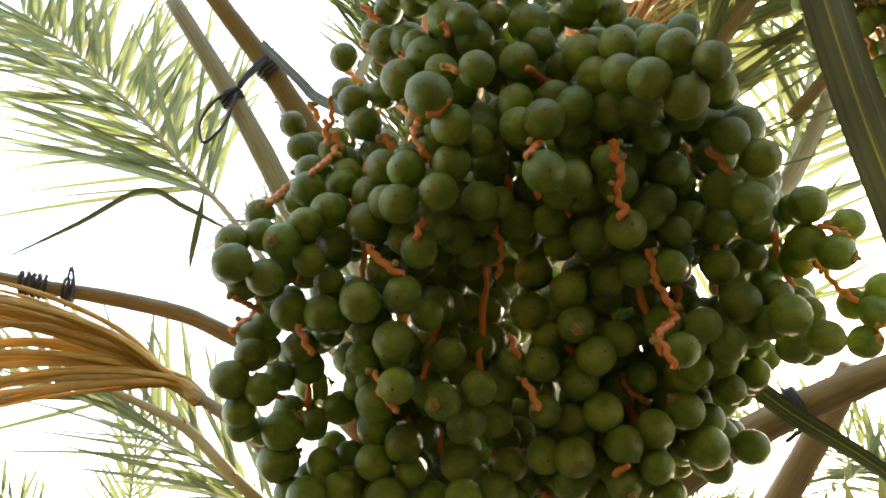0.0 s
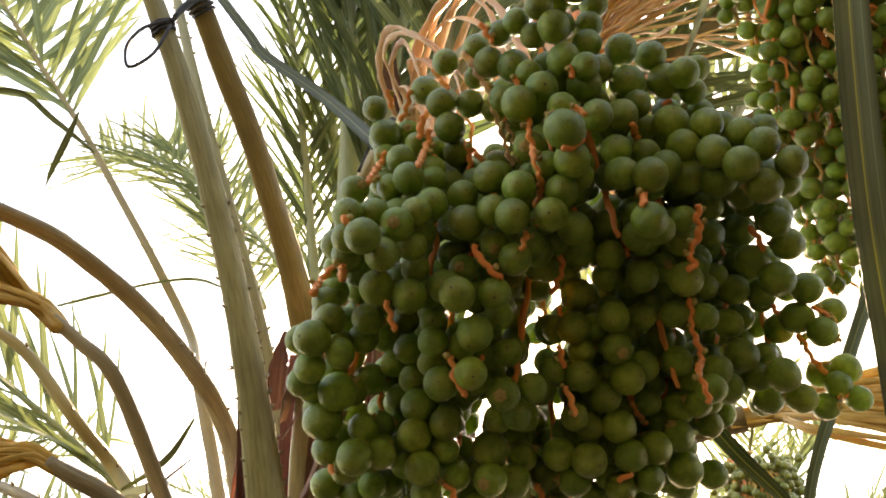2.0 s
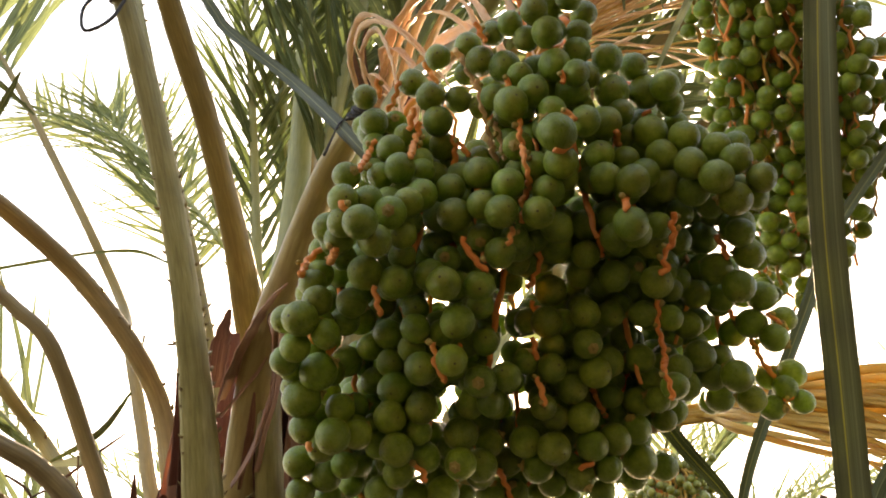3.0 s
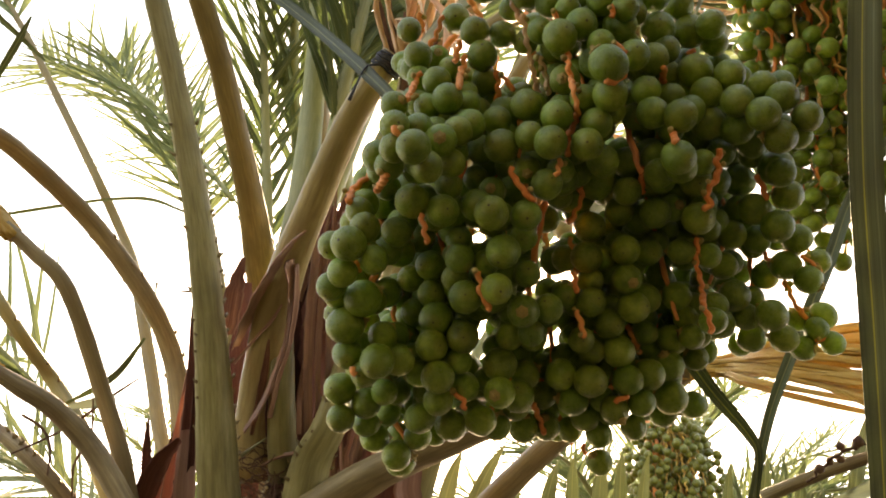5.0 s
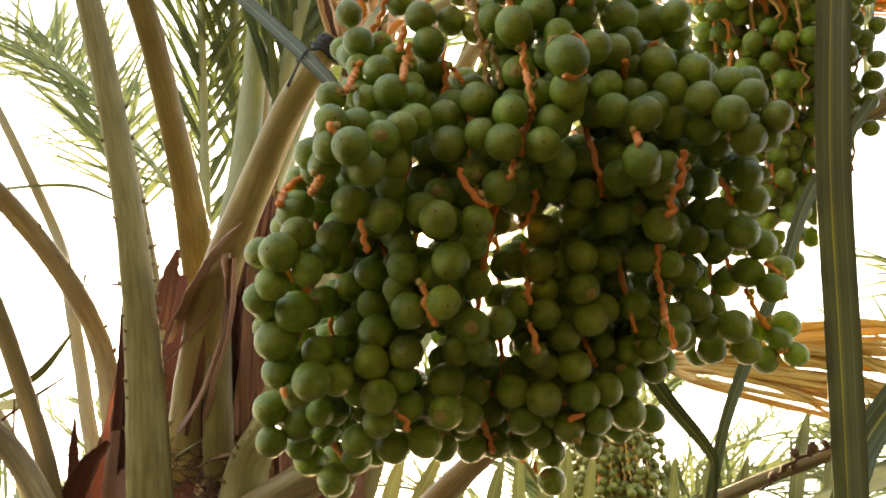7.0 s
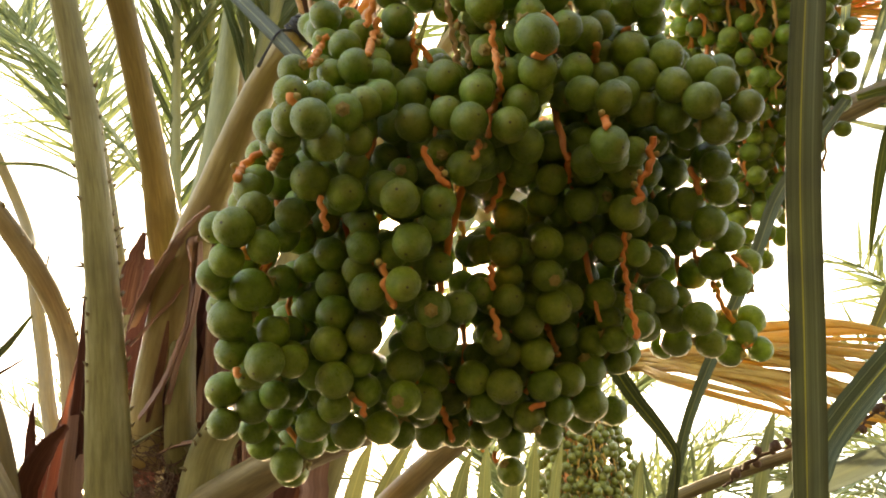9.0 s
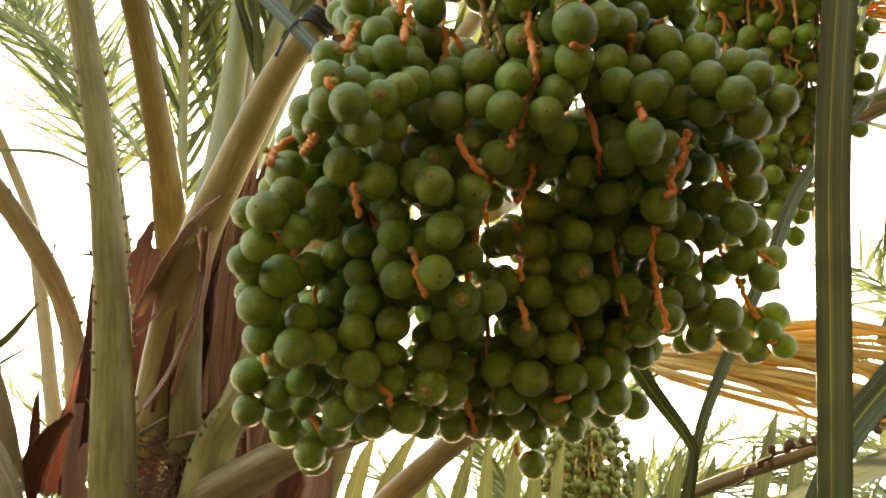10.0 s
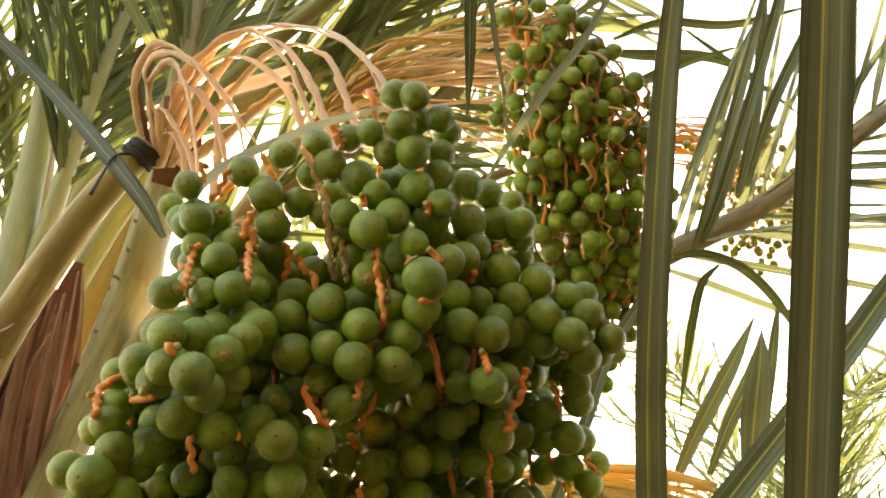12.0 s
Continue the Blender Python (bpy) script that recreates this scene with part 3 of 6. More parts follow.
LEAF_SEVEN = [(0.420, 0.772, 1.694, 0.0030), (0.430, 0.746, 1.758, 0.0053), (0.457, 0.724, 1.859, 0.0067), (0.497, 0.692, 1.962, 0.0079), (0.541, 0.646, 2.080, 0.0086), (0.583, 0.611, 2.187, 0.0090), (0.655, 0.528, 2.320, 0.0075)]
LEAF_EIGHT = [(0.530, 0.678, 1.717, 0.0100), (0.562, 0.650, 1.785, 0.0160), (0.602, 0.606, 1.868, 0.0180), (0.728, 0.366, 2.100, 0.0180), (0.782, 0.287, 2.189, 0.0170), (0.869, 0.160, 2.325, 0.0120), (0.930, 0.054, 2.431, 0.0030)]
LEAF_NINE = [(0.507, 0.706, 1.753, 0.0040), (0.582, 0.665, 1.786, 0.0120), (0.663, 0.632, 1.824, 0.0140), (0.793, 0.581, 1.883, 0.0120)]
BUNCH_STALK = [(0.078, 2.001, 2.094, 0.0520), (0.023, 1.787, 2.275, 0.0480), (-0.011, 1.564, 2.377, 0.0410), (-0.024, 1.344, 2.423, 0.0330), (-0.038, 1.093, 2.435, 0.0270), (-0.029, 1.004, 2.458, 0.0240), (-0.011, 0.962, 2.503, 0.0210)]
LEAF_FAN_A = [(0.929, 0.601, 2.523, 0.0055), (0.919, 0.548, 2.583, 0.0098), (0.917, 0.427, 2.764, 0.0112), (0.918, 0.324, 2.927, 0.0080), (0.907, 0.257, 3.033, 0.0012)]
LEAF_FAN_B = [(0.919, 0.580, 2.519, 0.0054), (0.899, 0.516, 2.565, 0.0106), (0.887, 0.381, 2.737, 0.0119), (0.872, 0.261, 2.896, 0.0098), (0.864, 0.177, 3.015, 0.0011)]
LEAF_FAN_C = [(0.985, 0.506, 2.625, 0.0067), (0.974, 0.431, 2.740, 0.0124), (0.951, 0.359, 2.862, 0.0114), (0.894, 0.271, 2.999, 0.0069), (0.864, 0.224, 3.072, 0.0011)]
LEAF_FAN_D = [(1.007, 0.492, 2.650, 0.0057), (1.002, 0.387, 2.788, 0.0114), (1.013, 0.281, 2.909, 0.0104), (1.025, 0.183, 3.023, 0.0012)]
LEAF_FAN_E = [(0.935, 0.598, 2.654, 0.0057), (0.942, 0.528, 2.747, 0.0104), (0.955, 0.439, 2.867, 0.0106), (0.973, 0.352, 2.981, 0.0024)]
LEAF_LOW_A = [(0.963, 0.778, 2.125, 0.0081), (0.976, 0.717, 2.203, 0.0143), (1.004, 0.639, 2.299, 0.0146), (1.028, 0.570, 2.390, 0.0011)]
LEAF_LOW_B = [(1.003, 0.732, 2.129, 0.0061), (1.014, 0.674, 2.208, 0.0123), (1.040, 0.627, 2.276, 0.0146), (1.050, 0.576, 2.364, 0.0011)]
LEAF_LOW_C = [(1.044, 0.685, 2.101, 0.0140), (1.025, 0.629, 2.204, 0.0253), (1.017, 0.587, 2.285, 0.0184), (1.021, 0.563, 2.353, 0.0010)]
LEAF_LOW_D = [(1.055, 0.651, 2.155, 0.0051), (1.043, 0.596, 2.252, 0.0092), (1.044, 0.555, 2.339, 0.0084), (1.032, 0.518, 2.402, 0.0011)]
LEAF_ARC_A = [(0.750, 0.561, 2.398, 0.0048), (0.774, 0.513, 2.387, 0.0075), (0.815, 0.475, 2.349, 0.0084), (0.859, 0.458, 2.290, 0.0073), (0.910, 0.458, 2.224, 0.0009)]
LEAF_ARC_B = [(0.812, 0.514, 2.383, 0.0019), (0.794, 0.548, 2.352, 0.0076), (0.800, 0.590, 2.291, 0.0085), (0.819, 0.633, 2.231, 0.0057), (0.839, 0.669, 2.179, 0.0009)]
LEAF_TEN = [(0.209, 0.501, 2.221, 0.0013), (0.207, 0.453, 2.251, 0.0039), (0.208, 0.395, 2.287, 0.0051), (0.214, 0.334, 2.323, 0.0044), (0.211, 0.279, 2.360, 0.0025), (0.205, 0.251, 2.375, 0.0006)]
LEAF_ELEVEN = [(0.109, 0.369, 2.407, 0.0032), (0.138, 0.396, 2.337, 0.0032), (0.157, 0.411, 2.288, 0.0019), (0.172, 0.426, 2.243, 0.0006)]
LEAF_BENT = [(-1.493, 2.298, 3.268, 0.0020), (-1.259, 2.230, 3.356, 0.0080), (-1.034, 2.160, 3.446, 0.0100), (-0.887, 2.197, 3.398, 0.0100), (-0.750, 2.242, 3.341, 0.0040)]
LEAF_DROP = [(-0.814, 2.132, 3.400, 0.0030), (-0.830, 2.186, 3.332, 0.0110), (-0.853, 2.251, 3.249, 0.0090), (-0.862, 2.292, 3.196, 0.0010)]
OLIVE_BASE = [(0.135, 1.886, 2.059, 0.0400), (0.092, 1.812, 2.154, 0.0360), (0.054, 1.742, 2.276, 0.0300), (0.037, 1.710, 2.367, 0.0200)]
BLADE_LOW_A = [(0.680, 2.244, 2.046, 0.0149), (0.668, 2.176, 2.146, 0.0248), (0.664, 2.112, 2.234, 0.0186), (0.670, 2.062, 2.296, 0.0012)]
BLADE_LOW_B = [(0.733, 2.212, 2.048, 0.0139), (0.735, 2.132, 2.154, 0.0232), (0.748, 2.054, 2.246, 0.0174), (0.771, 1.991, 2.313, 0.0012)]
BLADE_LOW_C = [(0.836, 2.210, 2.064, 0.0142), (0.840, 2.131, 2.166, 0.0237), (0.855, 2.054, 2.257, 0.0178), (0.880, 1.991, 2.321, 0.0012)]
BLADE_LOW_D = [(1.068, 2.131, 2.085, 0.0126), (1.036, 2.075, 2.182, 0.0210), (1.011, 2.026, 2.268, 0.0158), (0.996, 1.988, 2.329, 0.0011)]
BLADE_LOW_E = [(1.130, 2.093, 2.087, 0.0145), (1.101, 2.032, 2.190, 0.0242), (1.078, 1.977, 2.281, 0.0182), (1.064, 1.937, 2.345, 0.0012)]
BLADE_LOW_F = [(1.186, 2.060, 2.089, 0.0126), (1.153, 2.003, 2.189, 0.0210), (1.128, 1.951, 2.277, 0.0158), (1.112, 1.913, 2.340, 0.0011)]
BLADE_LOW_G = [(1.231, 2.032, 2.091, 0.0107), (1.207, 1.973, 2.189, 0.0178), (1.188, 1.919, 2.274, 0.0133), (1.180, 1.877, 2.336, 0.0009)]
BLADE_LOW_H = [(1.514, 1.983, 2.125, 0.0101), (1.487, 1.930, 2.215, 0.0168), (1.465, 1.883, 2.294, 0.0126), (1.453, 1.847, 2.351, 0.0008)]
BLADE_LOW_I = [(1.600, 1.931, 2.128, 0.0111), (1.574, 1.873, 2.224, 0.0185), (1.553, 1.821, 2.309, 0.0139), (1.542, 1.783, 2.369, 0.0009)]
BLADE_LOW_J = [(1.687, 1.879, 2.131, 0.0111), (1.663, 1.824, 2.222, 0.0185), (1.645, 1.775, 2.301, 0.0139), (1.636, 1.737, 2.358, 0.0009)]
BLADE_LOW_K = [(1.817, 1.801, 2.136, 0.0131), (1.785, 1.717, 2.272, 0.0219), (1.763, 1.639, 2.391, 0.0164), (1.754, 1.580, 2.477, 0.0011)]
BLADE_LOW_L = [(1.903, 1.749, 2.140, 0.0131), (1.871, 1.671, 2.267, 0.0219), (1.848, 1.600, 2.379, 0.0164), (1.838, 1.546, 2.459, 0.0011)]
BLADE_LOW_M = [(1.983, 1.701, 2.143, 0.0131), (1.945, 1.618, 2.281, 0.0219), (1.916, 1.543, 2.403, 0.0164), (1.900, 1.487, 2.489, 0.0011)]
BLADE_LOW_N = [(0.958, 2.137, 2.069, 0.0133), (0.943, 2.077, 2.159, 0.0222), (0.936, 2.021, 2.240, 0.0166), (0.937, 1.977, 2.296, 0.0011)]
LOW_RACHIS = [(0.522, 2.318, 1.977, 0.0200), (0.958, 2.106, 2.055, 0.0180), (1.520, 1.919, 2.113, 0.0140), (2.086, 1.628, 2.161, 0.0080)]
LEAF_TOP_A = [(0.878, 0.697, 2.950, 0.0038), (0.909, 0.632, 2.982, 0.0115), (0.965, 0.539, 3.016, 0.0115), (1.051, 0.422, 3.042, 0.0026)]
LEAF_TOP_B = [(0.861, 0.650, 3.094, 0.0053), (0.941, 0.583, 3.081, 0.0131), (1.048, 0.487, 3.067, 0.0118), (1.151, 0.428, 3.024, 0.0026)]
LEAF_TOP_C = [(0.843, 0.599, 3.076, 0.0038), (0.908, 0.507, 3.099, 0.0090), (1.023, 0.406, 3.084, 0.0102), (1.130, 0.275, 3.103, 0.0026)]
LEAF_TOP_D = [(0.923, 0.465, 3.041, 0.0025), (1.017, 0.434, 2.980, 0.0062), (1.117, 0.402, 2.913, 0.0050), (1.167, 0.386, 2.880, 0.0012)]
TWIG_A = [(-0.684, 2.202, 2.731, 0.0040), (-0.567, 2.134, 2.755, 0.0050), (-0.432, 2.014, 2.750, 0.0040), (-0.325, 1.963, 2.756, 0.0050), (-0.237, 1.854, 2.674, 0.0030)]
TWIG_B = [(-0.245, 1.908, 2.333, 0.0030), (-0.277, 1.939, 2.255, 0.0080), (-0.313, 1.960, 2.212, 0.0080), (-0.371, 2.011, 2.176, 0.0030)]
TWIG_C = [(-0.232, 1.909, 2.233, 0.0020), (-0.282, 1.940, 2.184, 0.0035), (-0.353, 1.996, 2.114, 0.0030), (-0.449, 2.066, 2.056, 0.0020)]
TWIG_D = [(-0.271, 1.925, 2.181, 0.0100), (-0.313, 1.942, 2.164, 0.0120), (-0.356, 1.967, 2.156, 0.0060), (-0.387, 1.987, 2.146, 0.0010)]
TWIG_E = [(-0.316, 1.926, 2.170, 0.0020), (-0.297, 1.960, 2.094, 0.0030), (-0.313, 1.995, 2.037, 0.0030), (-0.294, 2.028, 1.962, 0.0020)]
TWIG_F = [(-0.442, 1.905, 2.093, 0.0030), (-0.396, 1.891, 2.068, 0.0035), (-0.369, 1.903, 2.035, 0.0030), (-0.357, 1.923, 1.982, 0.0020)]
DRY_TWIG = [(0.556, 0.774, 1.808, 0.0040), (0.576, 0.741, 1.836, 0.0040), (0.613, 0.707, 1.853, 0.0040), (0.666, 0.671, 1.861, 0.0040), (0.701, 0.639, 1.896, 0.0040), (0.740, 0.612, 1.919, 0.0030)]
PETIOLE_H = [(0.692, 0.992, 1.872, 0.0140), (0.757, 0.931, 1.904, 0.0130), (0.836, 0.861, 1.937, 0.0120), (0.925, 0.774, 1.984, 0.0100), (1.017, 0.691, 2.025, 0.0080)]

frond(palm, PETIOLE_A, PETIOLE, 0.6, label="thick olive frond stalk with thorn stubs", seed=1, thorns=(110, 0.06, 0.62, (1, 1, 1, 1, 1, -1), 0.014), face=Vector((0.1, -1, 0)))
frond(palm, PETIOLE_THORNY, PETIOLE, 0.7, label="slender frond stalk with rough thorn stubs", seed=41, thorns=(70, 0.0, 1.0, (1, 1, -1), 0.016), face=Vector((0.1, -1, 0)))
frond(palm, PETIOLE_B, PETIOLE_DARK, 0.6, label="smooth olive-brown frond stalk", seed=2, face=Vector((0.1, -1, 0)))
frond(palm, PETIOLE_C, PETIOLE_BROWN, 0.7, label="arching olive-brown frond stalk", seed=3, thorns=(24, 0.0, 0.4, (-1, 1), 0.02))
frond(palm, PETIOLE_D, PETIOLE, 0.8, label="thin olive frond stalk", seed=4, thorns=(20, 0.0, 0.8, (-1, 1), 0.016))
frond(palm, PETIOLE_J, PETIOLE_BROWN, 0.7, label="low arching frond stalk with thorn stubs", seed=42, thorns=(40, 0.05, 0.9, (-1, 1), 0.018))
frond(palm, PETIOLE_E, PETIOLE_BROWN, 0.8, label="greyish-brown frond stalk", seed=5)
frond(palm, PETIOLE_F, PETIOLE, 0.6, (0.62, 1.0, 40, 0.5, 0.028, 32, 15), label="pale broad frond base with a toothed edge", seed=6, thorns=(60, 0.08, 0.5, (-1, 1), 0.014), face=Vector((0.1, -1, 0)))
frond(palm, PETIOLE_K, PETIOLE_DARK, 0.6, label="olive-brown frond stalk behind the fruit", seed=43, thorns=(40, 0.1, 0.7, (-1, 1), 0.012), face=Vector((0.2, -1, 0)))
frond(palm, PETIOLE_G, PETIOLE, 0.6, label="pale broad frond base", seed=7, face=Vector((0.1, -1, 0)))
frond(palm, FROND_A, PETIOLE_DARK, 0.8, (0.60, 1.0, 76, 0.86, 0.032, 47, 12), label="feathery green frond against the sky", seed=11, face=Vector((0.35, -0.75, -0.45)))
frond(palm, FROND_L, RACHIS_GREEN, 0.8, (0.15, 1.0, 46, 0.34, 0.020, 48, 20), label="low grey-green frond among the old stalks", seed=44, face=Vector((0.3, -0.8, 0.3)))
frond(palm, FROND_B, RACHIS_GREEN, 0.8, (0.1, 1.0, 34, 0.55, 0.024, 36, 20), label="feathery green frond", seed=12, face=Vector((0.3, -0.8, 0.3)))
frond(palm, FROND_D, RACHIS_GREEN, 0.8, (0.05, 1.0, 54, 0.45, 0.016, 44, 20), label="frond tip glowing against the light", seed=13, face=Vector((0.2, -0.9, -0.2)))
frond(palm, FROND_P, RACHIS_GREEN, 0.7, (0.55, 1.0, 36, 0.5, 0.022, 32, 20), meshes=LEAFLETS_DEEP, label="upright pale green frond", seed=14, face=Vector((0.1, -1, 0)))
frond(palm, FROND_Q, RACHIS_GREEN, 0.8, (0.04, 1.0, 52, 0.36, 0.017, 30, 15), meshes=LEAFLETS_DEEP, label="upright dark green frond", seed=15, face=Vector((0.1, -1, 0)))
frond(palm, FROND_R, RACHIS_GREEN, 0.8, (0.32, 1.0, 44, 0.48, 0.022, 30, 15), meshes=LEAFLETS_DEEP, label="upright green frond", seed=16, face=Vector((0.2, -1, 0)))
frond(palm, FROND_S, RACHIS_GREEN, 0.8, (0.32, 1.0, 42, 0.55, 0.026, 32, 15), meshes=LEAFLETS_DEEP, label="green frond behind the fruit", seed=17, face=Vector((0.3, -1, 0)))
frond(palm, FROND_T, PETIOLE, 0.7, (0.1, 1.0, 36, 0.5, 0.026, 30, 15), label="upright green frond", seed=18, face=Vector((0.5, -0.8, 0)))
frond(palm, FROND_U, PETIOLE_BROWN, 0.7, (0.05, 1.0, 60, 0.55, 0.028, 34, 15), label="leaning olive-brown frond", seed=19, face=Vector((0.5, -0.8, 0)))
frond(palm, FROND_E, PETIOLE_BROWN, 0.75, (0.3, 1.0, 26, 0.6, 0.017, 36, 20), meshes=LEAFLETS_NEAR, label="low frond with a thick brown rib", seed=20, face=Vector((-0.6, -0.6, -0.2)))
frond(palm, FROND_V, RACHIS_GREEN, 0.8, (0.1, 1.0, 32, 0.55, 0.026, 46, 20), label="green frond seen against the sun", seed=22, face=Vector((-0.2, -0.9, -0.3)))
frond(palm, FROND_W, PETIOLE, 0.8, (0.25, 1.0, 26, 0.5, 0.024, 46, 20), label="olive frond seen against the sun", seed=23, face=Vector((-0.2, -0.9, -0.3)))
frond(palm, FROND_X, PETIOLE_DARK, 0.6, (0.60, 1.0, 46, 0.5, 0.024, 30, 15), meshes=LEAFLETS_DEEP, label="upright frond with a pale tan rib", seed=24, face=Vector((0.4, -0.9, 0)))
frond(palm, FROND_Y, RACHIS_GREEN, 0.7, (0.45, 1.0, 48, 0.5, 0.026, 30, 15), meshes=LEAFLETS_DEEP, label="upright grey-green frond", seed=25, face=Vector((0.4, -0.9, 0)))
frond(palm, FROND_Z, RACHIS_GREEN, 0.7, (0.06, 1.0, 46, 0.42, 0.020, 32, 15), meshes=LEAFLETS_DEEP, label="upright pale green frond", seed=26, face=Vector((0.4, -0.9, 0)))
frond(palm, FROND_K, RACHIS_GREEN, 0.8, (0.0, 1.0, 46, 0.5, 0.015, 50, 15), label="fine grey-green frond tip", seed=27, face=Vector((0.1, -1, -0.2)))
frond(palm, FROND_M, PETIOLE_BROWN, 0.7, (0.05, 1.0, 44, 0.5, 0.026, 36, 15), label="leaning frond behind the fruit", seed=28, face=Vector((0.4, -0.9, 0)))
frond(palm, OLIVE_BASE, PETIOLE, 0.6, label="olive frond base wrapped in fibre", seed=29, face=Vector((0.1, -1, 0)))


# ---- hanging near leaflets of an overhead frond ----
over = part("frond", tube(bmesh.new(), smooth_path([(0.10, 2.05, 2.25, 0.035), (0.20, 1.5, 2.95, 0.026), (0.36, 0.9, 3.2, 0.02), (0.50, 0.45, 3.05, 0.014), (0.62, 0.05, 2.75, 0.008), (0.68, -0.15, 2.5, 0.004)], 6), 10, 0.7), RACHIS_GREEN, palm, "arching frond overhead with long hanging leaflets")


def single_leaf(points, material, fold, turn, twist=0.0, label="", parent=over, steps=6):
    """turn: degrees by which the blade's face is turned from the path that passes it."""
    mid = Vector(points[len(points) // 2][:3])
    face = Matrix.Rotation(radians(turn), 3, "Z") @ (Vector((-0.27, 0.0, 1.5)) - mid)
    return part("leaflet", ribbon(bmesh.new(), smooth_path(points, steps), fold, face.normalized(), twist), material, parent, label)


single_leaf(LEAF_ONE, BLADE_NEAR, 0.5, 18, 0.1, "long dark green leaflet with a pale rib")
single_leaf(LEAF_TWO, BLADE_NEAR, 0.5, 18, 0.0, "broad dark green leaflet with a yellow rib")
single_leaf(LEAF_THREE, BLADE_NEAR, 0.3, 10, 0.2, "dark hanging leaflet tip")
single_leaf(LEAF_FOUR, BLADE_DARK, 0.3, 10, 0.2, "grey-green leaflet")
single_leaf(LEAF_FIVE, BLADE_SKYLIT, 0.15, 10, 0.25, "thin grey leaflet lying over the bunch, paled as by sky light")
single_leaf(LEAF_SIX, BLADE_NEAR, 0.5, 10, 0.3, "bent dark green leaflet")
single_leaf(LEAF_SEVEN, BLADE_DARK, 0.4, 10, 0.3, "stiff dark green leaflet")
single_leaf(LEAF_EIGHT, BLADE_NEAR, 0.3, 10, 0.1, "broad dark green leaflet")
single_leaf(LEAF_NINE, BLADE_GREY, 0.4, 10, 0.1, "pale grey-green leaflet")
for fan in (LEAF_FAN_A, LEAF_FAN_B, LEAF_FAN_C, LEAF_FAN_D, LEAF_FAN_E):
    single_leaf(fan, BLADE_NEAR, 0.5, 25, 0.3, "narrow grey-green leaflet", palm)
for fan in (LEAF_TOP_A, LEAF_TOP_B, LEAF_TOP_C, LEAF_TOP_D):
    single_leaf(fan, BLADE, 0.4, 15, 0.3, "green leaflet of a frond behind", palm)
single_leaf(LEAF_BENT, BLADE, 0.4, 10, 0.1, "long bent leaflet", palm)
single_leaf(LEAF_DROP, BLADE, 0.4, 10, 0.1, "hanging leaflet end", palm)
low = part("frond", tube(bmesh.new(), smooth_path(LOW_RACHIS, 6), 8, 0.8), RACHIS_GREEN, palm, "low frond with upright leaflets coloured pale green as if lit")
# these blades take the lit copy of the leaflet colour
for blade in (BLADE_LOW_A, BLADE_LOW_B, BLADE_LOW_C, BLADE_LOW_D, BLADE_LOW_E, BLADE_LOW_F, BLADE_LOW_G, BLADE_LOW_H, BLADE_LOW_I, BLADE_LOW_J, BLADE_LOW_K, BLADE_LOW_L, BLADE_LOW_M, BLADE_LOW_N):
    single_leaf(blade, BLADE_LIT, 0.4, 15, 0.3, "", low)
for fan in (LEAF_LOW_A, LEAF_LOW_B, LEAF_LOW_C, LEAF_LOW_D):
    single_leaf(fan, BLADE_NEAR, 0.3, 15, 0.3, "broad grey-green leaflet against the sky", palm)
single_leaf(LEAF_ARC_A, BLADE, 0.4, 15, 0.3, "arching dark leaflet", palm)
single_leaf(LEAF_ARC_B, BLADE, 0.4, 15, 0.3, "hanging dark leaflet tip", palm)
single_leaf(LEAF_TEN, BLADE_GREY, 0.3, 10, 0.2, "thin pale leaflet")
single_leaf(LEAF_ELEVEN, BLADE_NEAR, 0.3, 10, 0.1, "thin dark leaflet tip")
for twig, mat_t, lab in ((TWIG_A, BLADE, "thin curved leaflet"), (TWIG_B, BLADE, "small green leaflet"), (TWIG_D, BLADE_GREY, "small grey-green leaflet"), (TWIG_C, FIBRE, "dry twig of fibre"), (TWIG_E, FIBRE, "dry twig of fibre"), (TWIG_F, FIBRE, "dry twig of fibre")):
    if mat_t is FIBRE:
        part("twig", tube(bmesh.new(), smooth_path(twig, 6), 6), mat_t, palm, lab)
    else:
        single_leaf(twig, mat_t, 0.3, 15, 0.2, lab, palm)
part("frond", tube(bmesh.new(), smooth_path(PETIOLE_H, 5), 8, 0.8), PETIOLE_BROWN, palm, "thin brown frond stalk")


# ---- dates ----
def date_mesh(seed, material, segs=18, rings_=11):
    """A unit date: the stalk end at -Z, the small scar at +Z."""
    b = bmesh.new()
    bmesh.ops.create_uvsphere(b, u_segments=segs, v_segments=rings_, radius=1.0)
    off = Vector((seed * 7.3, 0, 0))
    for v in b.verts:
        z = v.co.z
        k = 1 + 0.035 * noise.noise(v.co * 0.9 + off)
        v.co *= k
        v.co.z = z * k * (1.05 if z > 0 else 0.98) + (0.025 if z > 0.985 else 0.0)
        if z > 0.999:
            v.co = Vector((0, 0, 1.075))
        if z < -0.95:
            v.co.z += 0.05
    me = bpy.data.meshes.new("date")
    b.to_mesh(me)
    b.free()
    me.materials.append(material)
    me.polygons.foreach_set("use_smooth", [True] * len(me.polygons))
    return me


